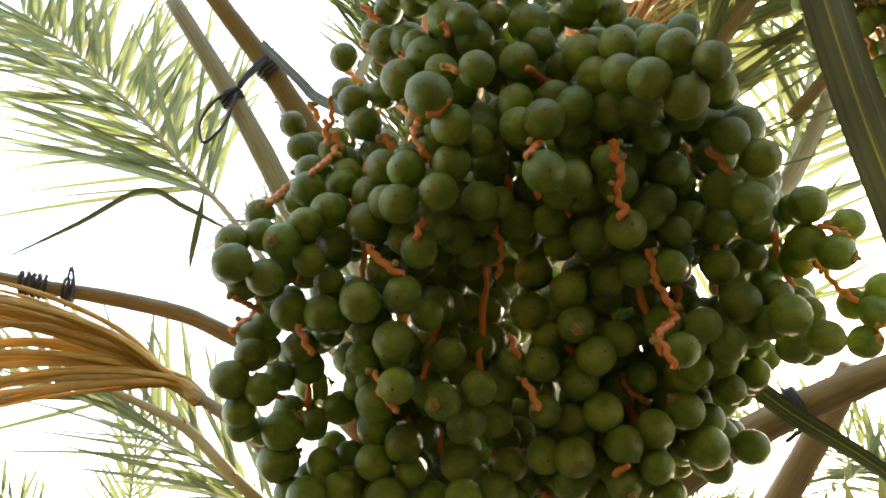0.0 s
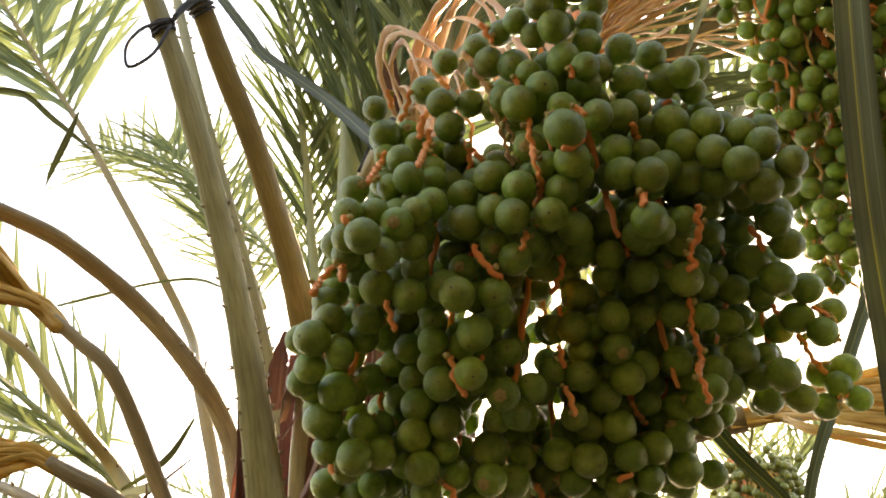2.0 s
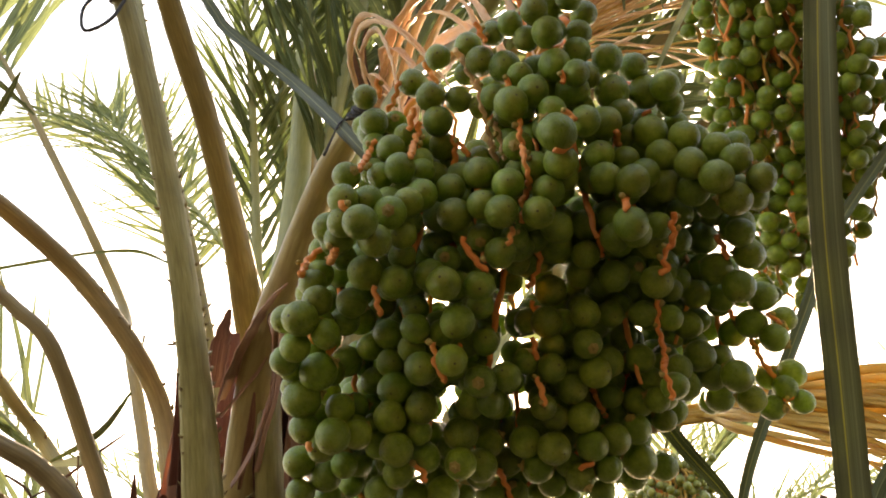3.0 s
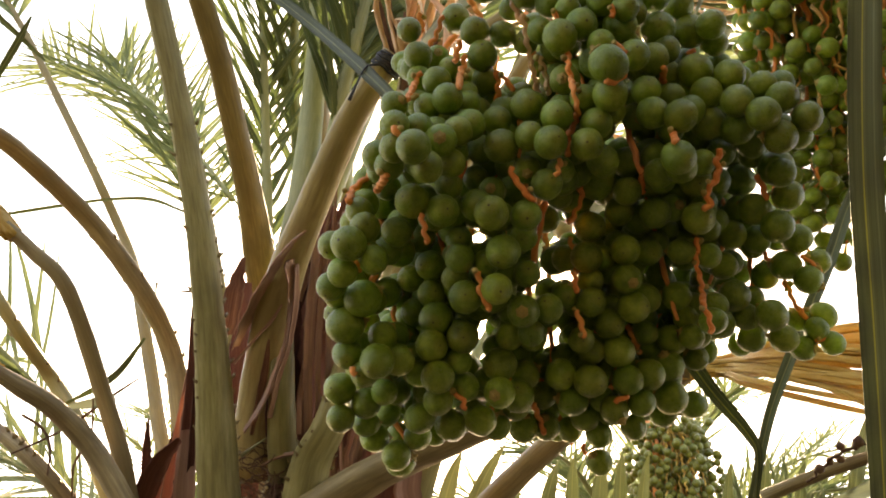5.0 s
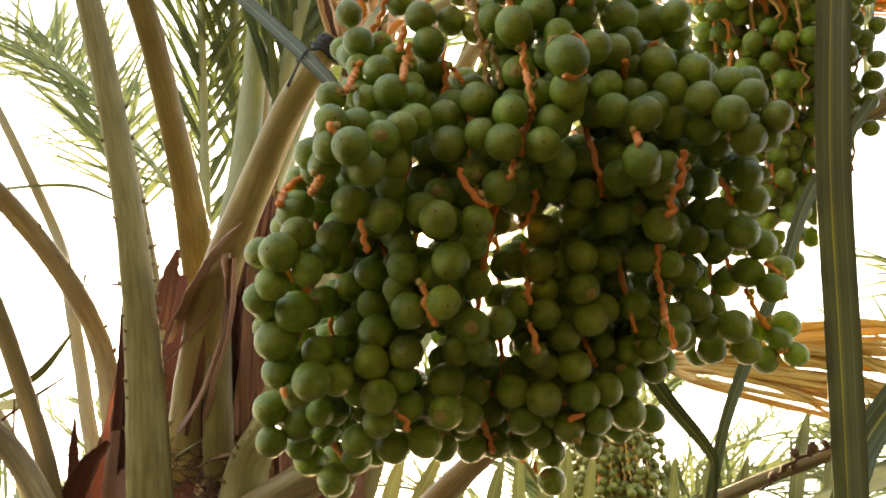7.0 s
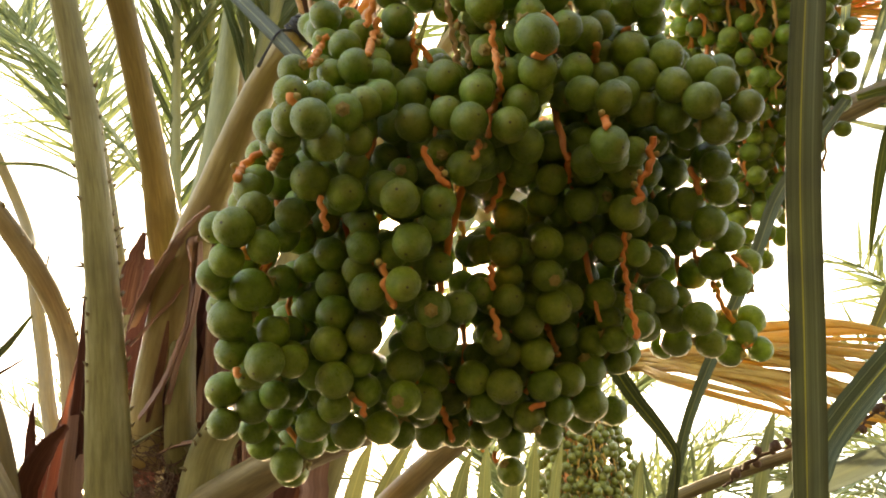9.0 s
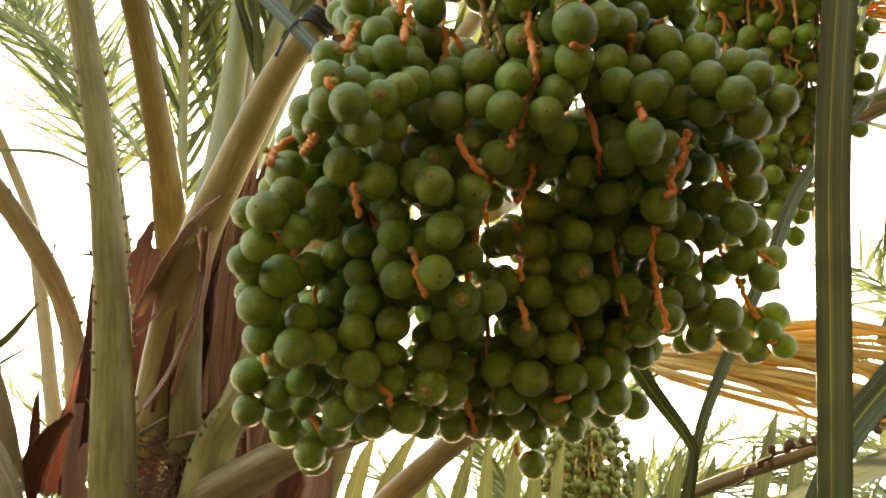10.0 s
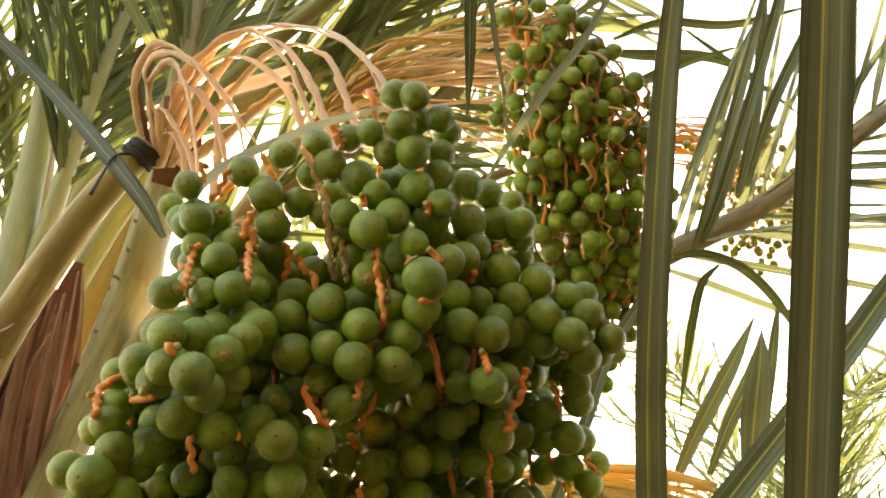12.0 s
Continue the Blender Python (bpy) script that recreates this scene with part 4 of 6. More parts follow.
def calyx_mesh():
    b = bmesh.new()
    rows = []
    for r, z in ((0.09, -1.24), (0.13, -1.08), (0.20, -1.02), (0.33, -1.00), (0.37, -0.93), (0.33, -0.88)):
        rows.append([b.verts.new((r * (1 + 0.13 * math.cos(6 * a) + 0.06 * math.cos(a)) * math.cos(a), r * (1 + 0.13 * math.cos(6 * a) + 0.06 * math.cos(a)) * math.sin(a), z)) for a in (2 * math.pi * k / 18 for k in range(18))])
    for i in range(len(rows) - 1):
        for k in range(18):
            b.faces.new((rows[i][k], rows[i][(k + 1) % 18], rows[i + 1][(k + 1) % 18], rows[i + 1][k]))
    b.faces.new(list(reversed(rows[0])))
    me = bpy.data.meshes.new("calyx")
    b.to_mesh(me)
    b.free()
    me.materials.append(CALYX)
    return me


DATES = [date_mesh(i, DATE_SKIN) for i in range(5)]
CALYX_MESH = calyx_mesh()
FRONT = []
AXIS = Vector((0.07, 0.62, 0))
TIP = Vector((-0.01, 0.955, 2.50))
rng_d = random.Random(9)

bunch = thing("date_bunch", TIP, "heavy bunch of round green unripe dates on orange strands", "fruit bunch")
part("stalk", tube(bmesh.new(), smooth_path(BUNCH_STALK, 6), 14, 0.75, Vector((0, 0, 1)), 0.03, 5), STALK_TAN, bunch, "thick tan fruit stalk")


def wavy(points, radius, amp, seed, steps=5, taper=1.0):
    """A path with the zigzag of a fruiting strand."""
    rng = random.Random(seed)
    p = smooth_path(points, steps)
    out = []
    for i, q in enumerate(p):
        u = i / max(1, len(p) - 1)
        w = amp * math.sin(i * 1.9 + seed)
        out.append((q[0] + w, q[1] + 0.6 * amp * math.cos(i * 1.6 + seed * 2), q[2] + rng.uniform(-0.3, 0.3) * amp, radius * (1 - (1 - taper) * u) * rng.uniform(0.75, 1.3)))
    return out


def fruit_strand(dates):
    """One strand from the stalk's tip over its arch and down through its dates. Millimetres: x, y, z, radius."""
    d = [Vector(q[:3]) / 1000 for q in dates]
    seed = int(dates[0][0] + 3 * dates[0][1])
    top = d[0]
    cx = sum(v.x for v in d) / len(d)
    cy = sum(v.y for v in d) / len(d)
    back = Vector((AXIS.x - cx, AXIS.y - cy, 0)) * 0.10 + Vector((0.011, 0.030, 0.022))
    rng = random.Random(seed)
    reach = (Vector((top.x, top.y, 0)) - Vector((TIP.x, TIP.y, 0)))
    hump = rng.uniform(0.5, 1.1) * max(0.25, 1 - 2.2 * (2.16 - top.z))
    drop = top.z + 0.05 - TIP.z
    pts = [TIP + Vector((0, 0.03, -0.02)), TIP + reach * 0.06 + Vector((0, 0, 0.09 * hump)), TIP + reach * 0.25 + Vector((0, 0, 0.13 * hump + drop * 0.05)),
           TIP + reach * 0.52 + Vector((0, 0, 0.09 * hump + drop * 0.22)), TIP + reach * 0.80 + Vector((0, 0, drop * 0.58))]
    last_z = 9
    knots = [Vector((top.x, top.y, top.z + 0.035)) + back]
    for v in d:
        if v.z < last_z - 0.03:
            knots.append(v.lerp(Vector((cx, cy, v.z)), 0.55) + back)
            last_z = v.z
    if top.z < 3.0:
        pts = [Vector((top.x + 0.004, top.y + 0.014, top.z + 0.05)) + back]
    path = wavy([tuple(p) for p in pts + knots], 0.0042, 0.0012, seed, 6, 0.62)
    part("strand", tube(bmesh.new(), path, 7, 0.6), STRAND, bunch)
    for (x, y, z, r), c in zip(dates, d):
        FRONT.append((c, r * 0.001))
        r *= 0.001
        out = Vector((c.x - AXIS.x, c.y - AXIS.y, 0))
        out = out.normalized() if out.length > 0.01 else Vector((0, -1, 0))
        face = out * 0.9 + Vector((rng_d.gauss(0, 0.5), rng_d.gauss(0, 0.5) - 0.4, -0.55 + rng_d.gauss(0, 0.4)))
        if rng_d.random() < 0.05:
            face = -face + Vector((0.1, 0.3, 0.5))
        m = Matrix.Translation(c) @ face.to_track_quat("Z", "Y").to_matrix().to_4x4() @ Matrix.Rotation(rng_d.uniform(0, 6.28), 4, "Z") @ Matrix.Diagonal((r, r, r * rng_d.uniform(0.96, 1.05), 1))
        fruit = instance("date", rng_d.choice(DATES), m, bunch)
        instance("calyx", CALYX_MESH, Matrix(), fruit)


def arch_strand(points, radius=0.0045, seed=0):
    """A bare strand from the tied stalk over to the fruit. Millimetres."""
    p = [tuple(c / 1000 for c in q) for q in points]
    part("strand", tube(bmesh.new(), wavy(p, radius * 1.35, 0.0008, seed, 7, 0.75), 8, 0.34, Vector((-0.3, -0.6, 0.5))), STRAND_PALE, bunch)


def strand_piece(points, material=STRAND):
    """A bare stretch of a fruiting strand, zigzag from node to node. Millimetres."""
    seed = int(points[0][0] + points[0][2])
    rng = random.Random(seed)
    raw = [Vector(q) / 1000 for q in smooth_path(points, 16)]
    knots, side = [raw[0]], rng.choice((-1, 1))
    for q in raw[1:]:
        if (q - knots[-1]).length > 0.0052:
            knots.append(q)
    knots.append(raw[-1])
    path = []
    for q in knots:
        side = -side
        path.append((q.x + side * rng.uniform(0.0008, 0.0017), q.y, q.z, rng.uniform(0.0023, 0.0031)))
    path = smooth_path(path, 5)
    stem = part("strand", tube(bmesh.new(), path, 8, 0.8), material, bunch)
    for i in range(3, len(path) - 3, 9):
        if rng.random() < 0.35:
            r = rng.uniform(0.0020, 0.0034)
            q = Vector(path[i][:3]) + Vector((rng.choice((-1, 1)) * 0.0042, rng.uniform(-0.003, 0.001), rng.uniform(-0.002, 0.002)))
            b = bmesh.new()
            bmesh.ops.create_icosphere(b, subdivisions=2, radius=r, matrix=Matrix.Translation(q))
            for v in b.verts:
                v.co += (v.co - q) * 0.4 * noise.noise(v.co * 260)
            part("bud", b, CALYX, stem, "dried brown flower bud")


fruit_strand([(133, 489, 1909, 13.2), (175, 491, 1900, 12.2), (141, 493, 1865, 12.4), (165, 485, 1863, 12.2), (161, 487, 1794, 12.2)])
fruit_strand([(-44, 454, 1932, 13.8), (-57, 483, 1932, 13.2), (-41, 454, 1897, 12.9), (-56, 476, 1897, 15.1), (-29, 480, 1885, 12.2), (-17, 468, 1865, 13.5)])
fruit_strand([(-63, 692, 1827, 12.2), (-55, 668, 1825, 12.5), (-54, 668, 1803, 12.9), (-42, 721, 1776, 12.3), (-109, 686, 1744, 14.9), (-74, 662, 1740, 12.2), (-83, 684, 1735, 14.4), (-72, 709, 1726, 12.2), (-56, 727, 1722, 13.9), (-23, 701, 1722, 13.3), (-102, 695, 1720, 13.3), (-24, 736, 1707, 14.0), (-37, 714, 1704, 14.3)])
fruit_strand([(172, 435, 2132, 13.2), (92, 399, 2077, 14.3), (108, 405, 2056, 16.6), (130, 398, 2043, 12.2), (109, 379, 2039, 13.9), (90, 423, 2007, 12.2), (104, 403, 1998, 16.2), (126, 385, 1987, 14.5), (111, 401, 1971, 14.8), (81, 414, 1965, 12.2), (121, 415, 1951, 15.4), (115, 424, 1909, 12.2)])
fruit_strand([(57, 591, 1935, 14.4), (79, 612, 1904, 15.6), (79, 606, 1772, 15.2), (98, 618, 1755, 14.8)])
fruit_strand([(-46, 511, 1877, 12.2), (-62, 508, 1853, 14.1), (-12, 516, 1842, 12.2), (-28, 484, 1839, 13.4), (-58, 488, 1833, 14.5), (-35, 510, 1816, 14.8), (-33, 525, 1788, 13.4)])
fruit_strand([(-79, 533, 2103, 13.6), (-111, 601, 2090, 12.2), (-110, 580, 2062, 12.7), (-92, 553, 2060, 12.2), (-134, 521, 2048, 12.2), (-96, 538, 2045, 12.2), (-117, 537, 2037, 13.2), (-122, 522, 2019, 13.6), (-116, 529, 1998, 12.2)])
fruit_strand([(28, 381, 2101, 12.7), (25, 388, 2079, 12.7), (57, 391, 2062, 14.7), (23, 391, 2056, 13.3), (38, 400, 2038, 12.2), (66, 402, 2033, 16.4), (24, 404, 2018, 15.2), (72, 401, 2008, 12.5), (56, 403, 1990, 14.8), (24, 389, 1965, 13.6), (53, 413, 1958, 13.2), (53, 409, 1928, 14.1), (68, 392, 1917, 14.4), (66, 399, 1876, 14.4)])
fruit_strand([(-142, 573, 1896, 12.2), (-124, 564, 1888, 12.2), (-142, 569, 1867, 13.0), (-144, 590, 1858, 12.2), (-149, 558, 1849, 12.2), (-111, 565, 1844, 13.6), (-130, 589, 1831, 12.5), (-145, 549, 1827, 12.9), (-164, 574, 1818, 12.2), (-157, 547, 1805, 14.9), (-134, 550, 1799, 12.2), (-143, 614, 1796, 12.2), (-153, 570, 1792, 12.9), (-124, 598, 1790, 16.3), (-155, 593, 1790, 12.7)])
fruit_strand([(149, 543, 2022, 15.1), (120, 540, 2013, 15.4), (117, 518, 1908, 14.4), (125, 520, 1875, 13.2), (165, 535, 1846, 13.9), (131, 538, 1835, 14.0)])
fruit_strand([(-32, 379, 2105, 12.8), (-26, 362, 2094, 12.2), (-7, 378, 2091, 12.4), (-2, 359, 2081, 12.2), (-37, 406, 2079, 12.2), (-27, 379, 2073, 12.7), (-22, 403, 2063, 12.3), (0, 426, 2058, 12.2), (-12, 383, 2055, 14.2), (11, 421, 2038, 15.2), (2, 396, 2032, 14.7), (-20, 420, 2031, 12.2), (14, 382, 2013, 12.2), (-14, 409, 2004, 14.6), (-1, 400, 1977, 12.2), (-10, 382, 1931, 16.0), (6, 403, 1923, 14.6)])
fruit_strand([(-24, 613, 1762, 12.2), (-9, 631, 1748, 14.2)])
fruit_strand([(207, 450, 1975, 12.6), (216, 480, 1969, 16.4), (223, 439, 1957, 17.2), (229, 511, 1951, 13.9), (231, 439, 1927, 14.8), (191, 495, 1919, 12.2), (205, 458, 1914, 15.3), (212, 498, 1911, 14.3), (218, 447, 1891, 15.5), (213, 517, 1886, 13.8), (222, 518, 1855, 15.7)])
fruit_strand([(30, 433, 1952, 12.2), (59, 439, 1952, 12.5), (24, 427, 1932, 12.2), (41, 465, 1907, 12.2)])
fruit_strand([(-81, 636, 1875, 15.2), (-111, 638, 1849, 15.5), (-71, 627, 1843, 12.7), (-87, 644, 1832, 14.8), (-106, 626, 1807, 12.8), (-133, 640, 1792, 12.2), (-75, 640, 1787, 12.8), (-94, 624, 1774, 13.4), (-129, 622, 1774, 16.7), (-120, 638, 1755, 13.5), (-79, 615, 1749, 13.1), (-102, 608, 1740, 15.1), (-104, 633, 1738, 12.2)])
fruit_strand([(15, 590, 1787, 12.7), (53, 627, 1774, 13.8), (14, 606, 1766, 15.7), (42, 623, 1748, 15.5), (15, 608, 1739, 14.4)])
fruit_strand([(-8, 445, 2018, 15.4), (-32, 416, 1986, 15.4), (-15, 437, 1961, 13.6), (-5, 425, 1932, 12.2), (-26, 435, 1911, 13.9), (6, 425, 1908, 13.9), (-4, 466, 1884, 12.2), (-3, 427, 1883, 13.6), (-31, 438, 1882, 14.0)])
fruit_strand([(97, 438, 1950, 12.2), (106, 477, 1921, 13.8), (126, 446, 1909, 14.8), (99, 459, 1908, 12.2), (81, 487, 1908, 13.4), (127, 451, 1870, 14.7)])
fruit_strand([(272, 530, 1944, 13.1), (252, 511, 1918, 12.4), (272, 473, 1912, 14.9), (281, 529, 1903, 14.5), (300, 479, 1897, 12.8), (273, 495, 1893, 15.0), (287, 483, 1874, 14.2), (257, 530, 1869, 12.5), (304, 601, 1863, 14.0), (329, 511, 1860, 14.2), (309, 524, 1857, 12.2), (245, 530, 1844, 13.7), (315, 510, 1840, 12.2), (248, 501, 1832, 15.4), (334, 511, 1830, 12.2), (309, 525, 1824, 12.8), (277, 518, 1823, 13.6)])
fruit_strand([(20, 507, 1893, 12.2), (5, 540, 1823, 12.3), (52, 554, 1823, 12.3), (26, 540, 1794, 13.1), (-1, 537, 1782, 14.2), (20, 560, 1777, 12.2)])
fruit_strand([(-66, 593, 1840, 13.8), (-57, 606, 1819, 13.6), (-52, 605, 1794, 15.5), (-30, 594, 1776, 14.8), (-53, 609, 1768, 14.8)])
fruit_strand([(168, 368, 1981, 12.2), (148, 371, 1973, 12.2), (157, 362, 1953, 14.0), (122, 379, 1948, 14.4), (138, 399, 1939, 14.8), (176, 356, 1935, 12.9), (185, 376, 1933, 12.2), (136, 367, 1929, 14.6), (161, 376, 1921, 14.8)])
fruit_strand([(92, 664, 1776, 14.6), (141, 690, 1761, 13.3), (133, 651, 1758, 14.4), (109, 685, 1755, 14.2), (159, 666, 1751, 13.6), (83, 685, 1748, 14.5), (167, 679, 1728, 13.6)])
fruit_strand([(-57, 453, 2089, 13.5), (-45, 425, 2082, 12.2), (-47, 447, 2066, 14.5), (-28, 434, 2054, 15.5), (-37, 440, 2015, 12.2)])
fruit_strand([(57, 501, 1918, 16.1), (92, 516, 1908, 13.8), (72, 537, 1896, 15.5), (88, 543, 1869, 12.5), (94, 514, 1863, 13.9), (66, 536, 1859, 15.0), (97, 519, 1835, 13.7), (73, 543, 1816, 13.7)])
fruit_strand([(-88, 517, 2086, 14.4), (-50, 470, 2070, 12.4), (-84, 462, 2068, 12.5), (-70, 509, 2068, 14.7), (-51, 486, 2049, 13.4), (-77, 494, 2048, 14.5), (-30, 479, 2042, 12.2), (-66, 499, 2025, 14.9), (-51, 520, 2017, 14.1)])
fruit_strand([(-51, 637, 1753, 12.2), (-43, 614, 1742, 15.1), (-33, 634, 1730, 13.4), (-39, 658, 1721, 14.1)])
fruit_strand([(42, 662, 1732, 12.7), (17, 647, 1727, 14.4), (-4, 667, 1725, 15.1)])
fruit_strand([(-93, 509, 2002, 12.2), (-108, 504, 1975, 13.7), (-79, 505, 1974, 12.2), (-118, 522, 1959, 12.2), (-80, 496, 1953, 12.2), (-115, 505, 1941, 12.2), (-105, 485, 1938, 14.0), (-86, 477, 1909, 13.6), (-100, 470, 1890, 12.7), (-86, 515, 1870, 12.2), (-97, 486, 1869, 12.2), (-114, 525, 1850, 14.9), (-89, 518, 1844, 14.4)])
fruit_strand([(203, 555, 1858, 12.5), (239, 552, 1849, 12.2), (190, 554, 1839, 12.2), (215, 569, 1833, 13.6), (186, 573, 1823, 14.9), (182, 601, 1820, 13.0), (224, 584, 1817, 12.7), (188, 547, 1814, 12.3), (184, 578, 1796, 14.7), (244, 620, 1785, 14.4), (204, 605, 1778, 17.2), (219, 638, 1776, 13.8)])
fruit_strand([(153, 571, 1820, 12.2), (133, 617, 1794, 12.2), (158, 577, 1780, 14.9), (134, 580, 1769, 14.6), (134, 621, 1766, 12.2), (160, 595, 1758, 13.3), (136, 605, 1749, 13.7)])
fruit_strand([(80, 552, 1847, 12.2), (112, 533, 1817, 14.8), (103, 559, 1811, 15.1), (98, 583, 1791, 12.6), (120, 571, 1791, 15.1), (76, 566, 1789, 12.2), (98, 587, 1762, 15.4)])
fruit_strand([(-48, 541, 1912, 12.2), (-58, 549, 1844, 12.2), (-36, 539, 1821, 12.2), (-60, 542, 1820, 12.9), (-54, 563, 1813, 12.2), (-49, 551, 1789, 14.6)])
fruit_strand([(-145, 507, 1931, 12.5), (-132, 477, 1886, 12.2), (-153, 476, 1878, 12.7), (-153, 512, 1874, 13.5), (-115, 469, 1873, 13.8), (-146, 499, 1857, 12.2), (-151, 476, 1855, 12.2), (-124, 472, 1844, 13.4), (-143, 454, 1843, 13.8)])
strand_piece([(-102, 516, 2080), (-102, 525, 2073), (-102, 534, 2066), (-104, 540, 2061)])
strand_piece([(-98, 480, 2011), (-97, 488, 2004), (-96, 494, 1996)])
strand_piece([(-89, 487, 2004), (-87, 494, 1997), (-91, 491, 1979), (-101, 470, 1940)])
strand_piece([(-121, 514, 1990), (-123, 519, 1981), (-132, 505, 1951), (-137, 497, 1932)])
strand_piece([(-124, 525, 2083), (-119, 531, 2077), (-115, 536, 2072)])
strand_piece([(-47, 455, 2049), (-42, 460, 2042), (-38, 465, 2035), (-33, 470, 2028), (-26, 477, 2022), (-21, 482, 2016), (-15, 487, 2009), (-10, 493, 2002), (-4, 497, 1995)], STRAND_PALE)
strand_piece([(-26, 459, 2006), (-20, 464, 1999), (-14, 469, 1993), (-10, 474, 1986), (-7, 477, 1982)], STRAND_PALE)
strand_piece([(-50, 501, 2016), (-44, 507, 2009), (-41, 514, 2002), (-38, 521, 1995), (-38, 522, 1993)])
strand_piece([(-52, 486, 1994), (-43, 488, 1989), (-38, 490, 1985)])
strand_piece([(-20, 421, 1976), (-24, 418, 1958), (-18, 423, 1950), (-21, 417, 1930), (-17, 420, 1922), (-12, 425, 1916), (-3, 443, 1920), (-3, 453, 1915), (1, 459, 1907), (2, 464, 1902)])
strand_piece([(-10, 385, 1914), (-1, 384, 1917), (3, 378, 1922)])
strand_piece([(1, 385, 1964), (10, 384, 1957)])
strand_piece([(-53, 464, 1867), (-49, 468, 1861), (-43, 469, 1856), (-37, 470, 1850), (-28, 471, 1845)])
strand_piece([(-14, 451, 1880), (-18, 449, 1865), (-18, 452, 1862)])
strand_piece([(39, 497, 1917), (41, 503, 1909), (45, 509, 1901), (45, 516, 1894), (43, 524, 1886), (42, 526, 1884)])
strand_piece([(129, 510, 1982), (90, 472, 1925), (91, 477, 1917), (95, 483, 1909)])
strand_piece([(115, 400, 1906), (116, 407, 1899), (120, 411, 1892), (120, 419, 1885), (118, 427, 1878), (123, 430, 1870), (119, 435, 1866)])
strand_piece([(192, 436, 1934), (199, 438, 1925), (204, 441, 1917), (205, 442, 1915)])
strand_piece([(147, 478, 1873), (151, 482, 1865), (152, 488, 1856), (157, 492, 1846), (161, 495, 1838), (165, 499, 1829), (146, 480, 1803), (147, 477, 1790), (151, 480, 1781), (152, 483, 1777)])
strand_piece([(64, 399, 1902), (54, 387, 1878)])
strand_piece([(-107, 520, 1836), (-102, 524, 1827), (-98, 528, 1820), (-96, 530, 1816)])
strand_piece([(-144, 556, 1891), (-149, 563, 1884), (-154, 570, 1878), (-161, 549, 1850), (-161, 550, 1848)])
strand_piece([(-149, 494, 1842), (-143, 530, 1857), (-141, 542, 1862)])
strand_piece([(-159, 461, 1863), (-153, 462, 1857)])
strand_piece([(-50, 528, 1802), (-45, 531, 1794), (-44, 533, 1786), (-36, 536, 1779), (-33, 539, 1774)])
strand_piece([(49, 534, 1836), (54, 538, 1826), (56, 541, 1820)])
strand_piece([(64, 559, 1895), (69, 563, 1887)])
strand_piece([(59, 547, 1806), (65, 549, 1796), (68, 551, 1786), (69, 552, 1783)])
strand_piece([(145, 587, 1834), (142, 576, 1816), (153, 585, 1811), (160, 592, 1810)])
strand_piece([(282, 509, 1886), (289, 510, 1876), (294, 512, 1866), (301, 511, 1855), (305, 511, 1850)])
strand_piece([(278, 478, 1896), (286, 474, 1888), (294, 473, 1880)])
strand_piece([(248, 497, 1913), (254, 500, 1903), (257, 501, 1899)])
strand_piece([(80, 660, 1765), (89, 668, 1758), (97, 673, 1750), (100, 675, 1742)])
strand_piece([(126, 591, 1749), (135, 583, 1754)])
strand_piece([(-22, 626, 1737), (-13, 625, 1732), (-10, 627, 1725)])
strand_piece([(-119, 624, 1737), (-115, 625, 1731)])
strand_piece([(150, 681, 1744), (153, 683, 1735)])
strand_piece([(-137, 590, 1819), (-130, 606, 1821)])
strand_piece([(313, 512, 1827), (317, 506, 1828)])
strand_piece([(300, 585, 1866), (308, 586, 1855), (309, 587, 1852)])
strand_piece([(62, 396, 1975), (73, 412, 1982), (77, 417, 1985)])
strand_piece([(110, 405, 2032), (108, 411, 2030)])
strand_piece([(-89, 487, 2086), (-82, 490, 2080), (-75, 491, 2072), (-72, 493, 2069)])
strand_piece([(-71, 455, 2081), (-64, 456, 2074), (-59, 456, 2065), (-53, 459, 2058), (-45, 464, 2053), (-40, 468, 2049)], STRAND_PALE)
strand_piece([(-65, 420, 2081), (-58, 423, 2073), (-52, 425, 2067)])
strand_piece([(-33, 422, 2025), (-28, 426, 2017)])
strand_piece([(0, 383, 2009), (4, 388, 2001)])
arch_strand([(-21, 966, 2509), (-71, 898, 2537), (-80, 822, 2549), (-49, 759, 2478), (7, 707, 2355), (27, 665, 2260)], 0.0042, 0)
arch_strand([(8, 965, 2482), (-53, 888, 2529), (-56, 820, 2529), (-40, 783, 2448), (-20, 779, 2364), (-15, 761, 2277)], 0.0050, 1)
arch_strand([(15, 938, 2500), (-27, 825, 2529), (-14, 694, 2506), (12, 633, 2420), (34, 604, 2310), (47, 570, 2195)], 0.0058, 2)
arch_strand([(11, 971, 2473), (-15, 770, 2536), (9, 648, 2493), (37, 549, 2392), (57, 512, 2323), (65, 486, 2256)], 0.0046, 3)
arch_strand([(14, 962, 2479), (-29, 889, 2505), (-3, 840, 2409), (5, 805, 2317)], 0.0054, 4)
arch_strand([(21, 935, 2497), (-33, 844, 2517), (-10, 773, 2428), (10, 745, 2317), (5, 733, 2250)], 0.0042, 5)
arch_strand([(16, 966, 2473), (-12, 818, 2521), (-1, 727, 2496), (29, 656, 2399), (49, 631, 2303), (57, 616, 2225)], 0.0050, 6)
arch_strand([(21, 945, 2489), (-4, 754, 2506), (11, 662, 2478), (29, 607, 2378), (50, 586, 2278), (60, 578, 2208)], 0.0058, 7)
arch_strand([(-1, 955, 2500), (-2, 911, 2492), (6, 881, 2446), (14, 862, 2372)], 0.0046, 8)
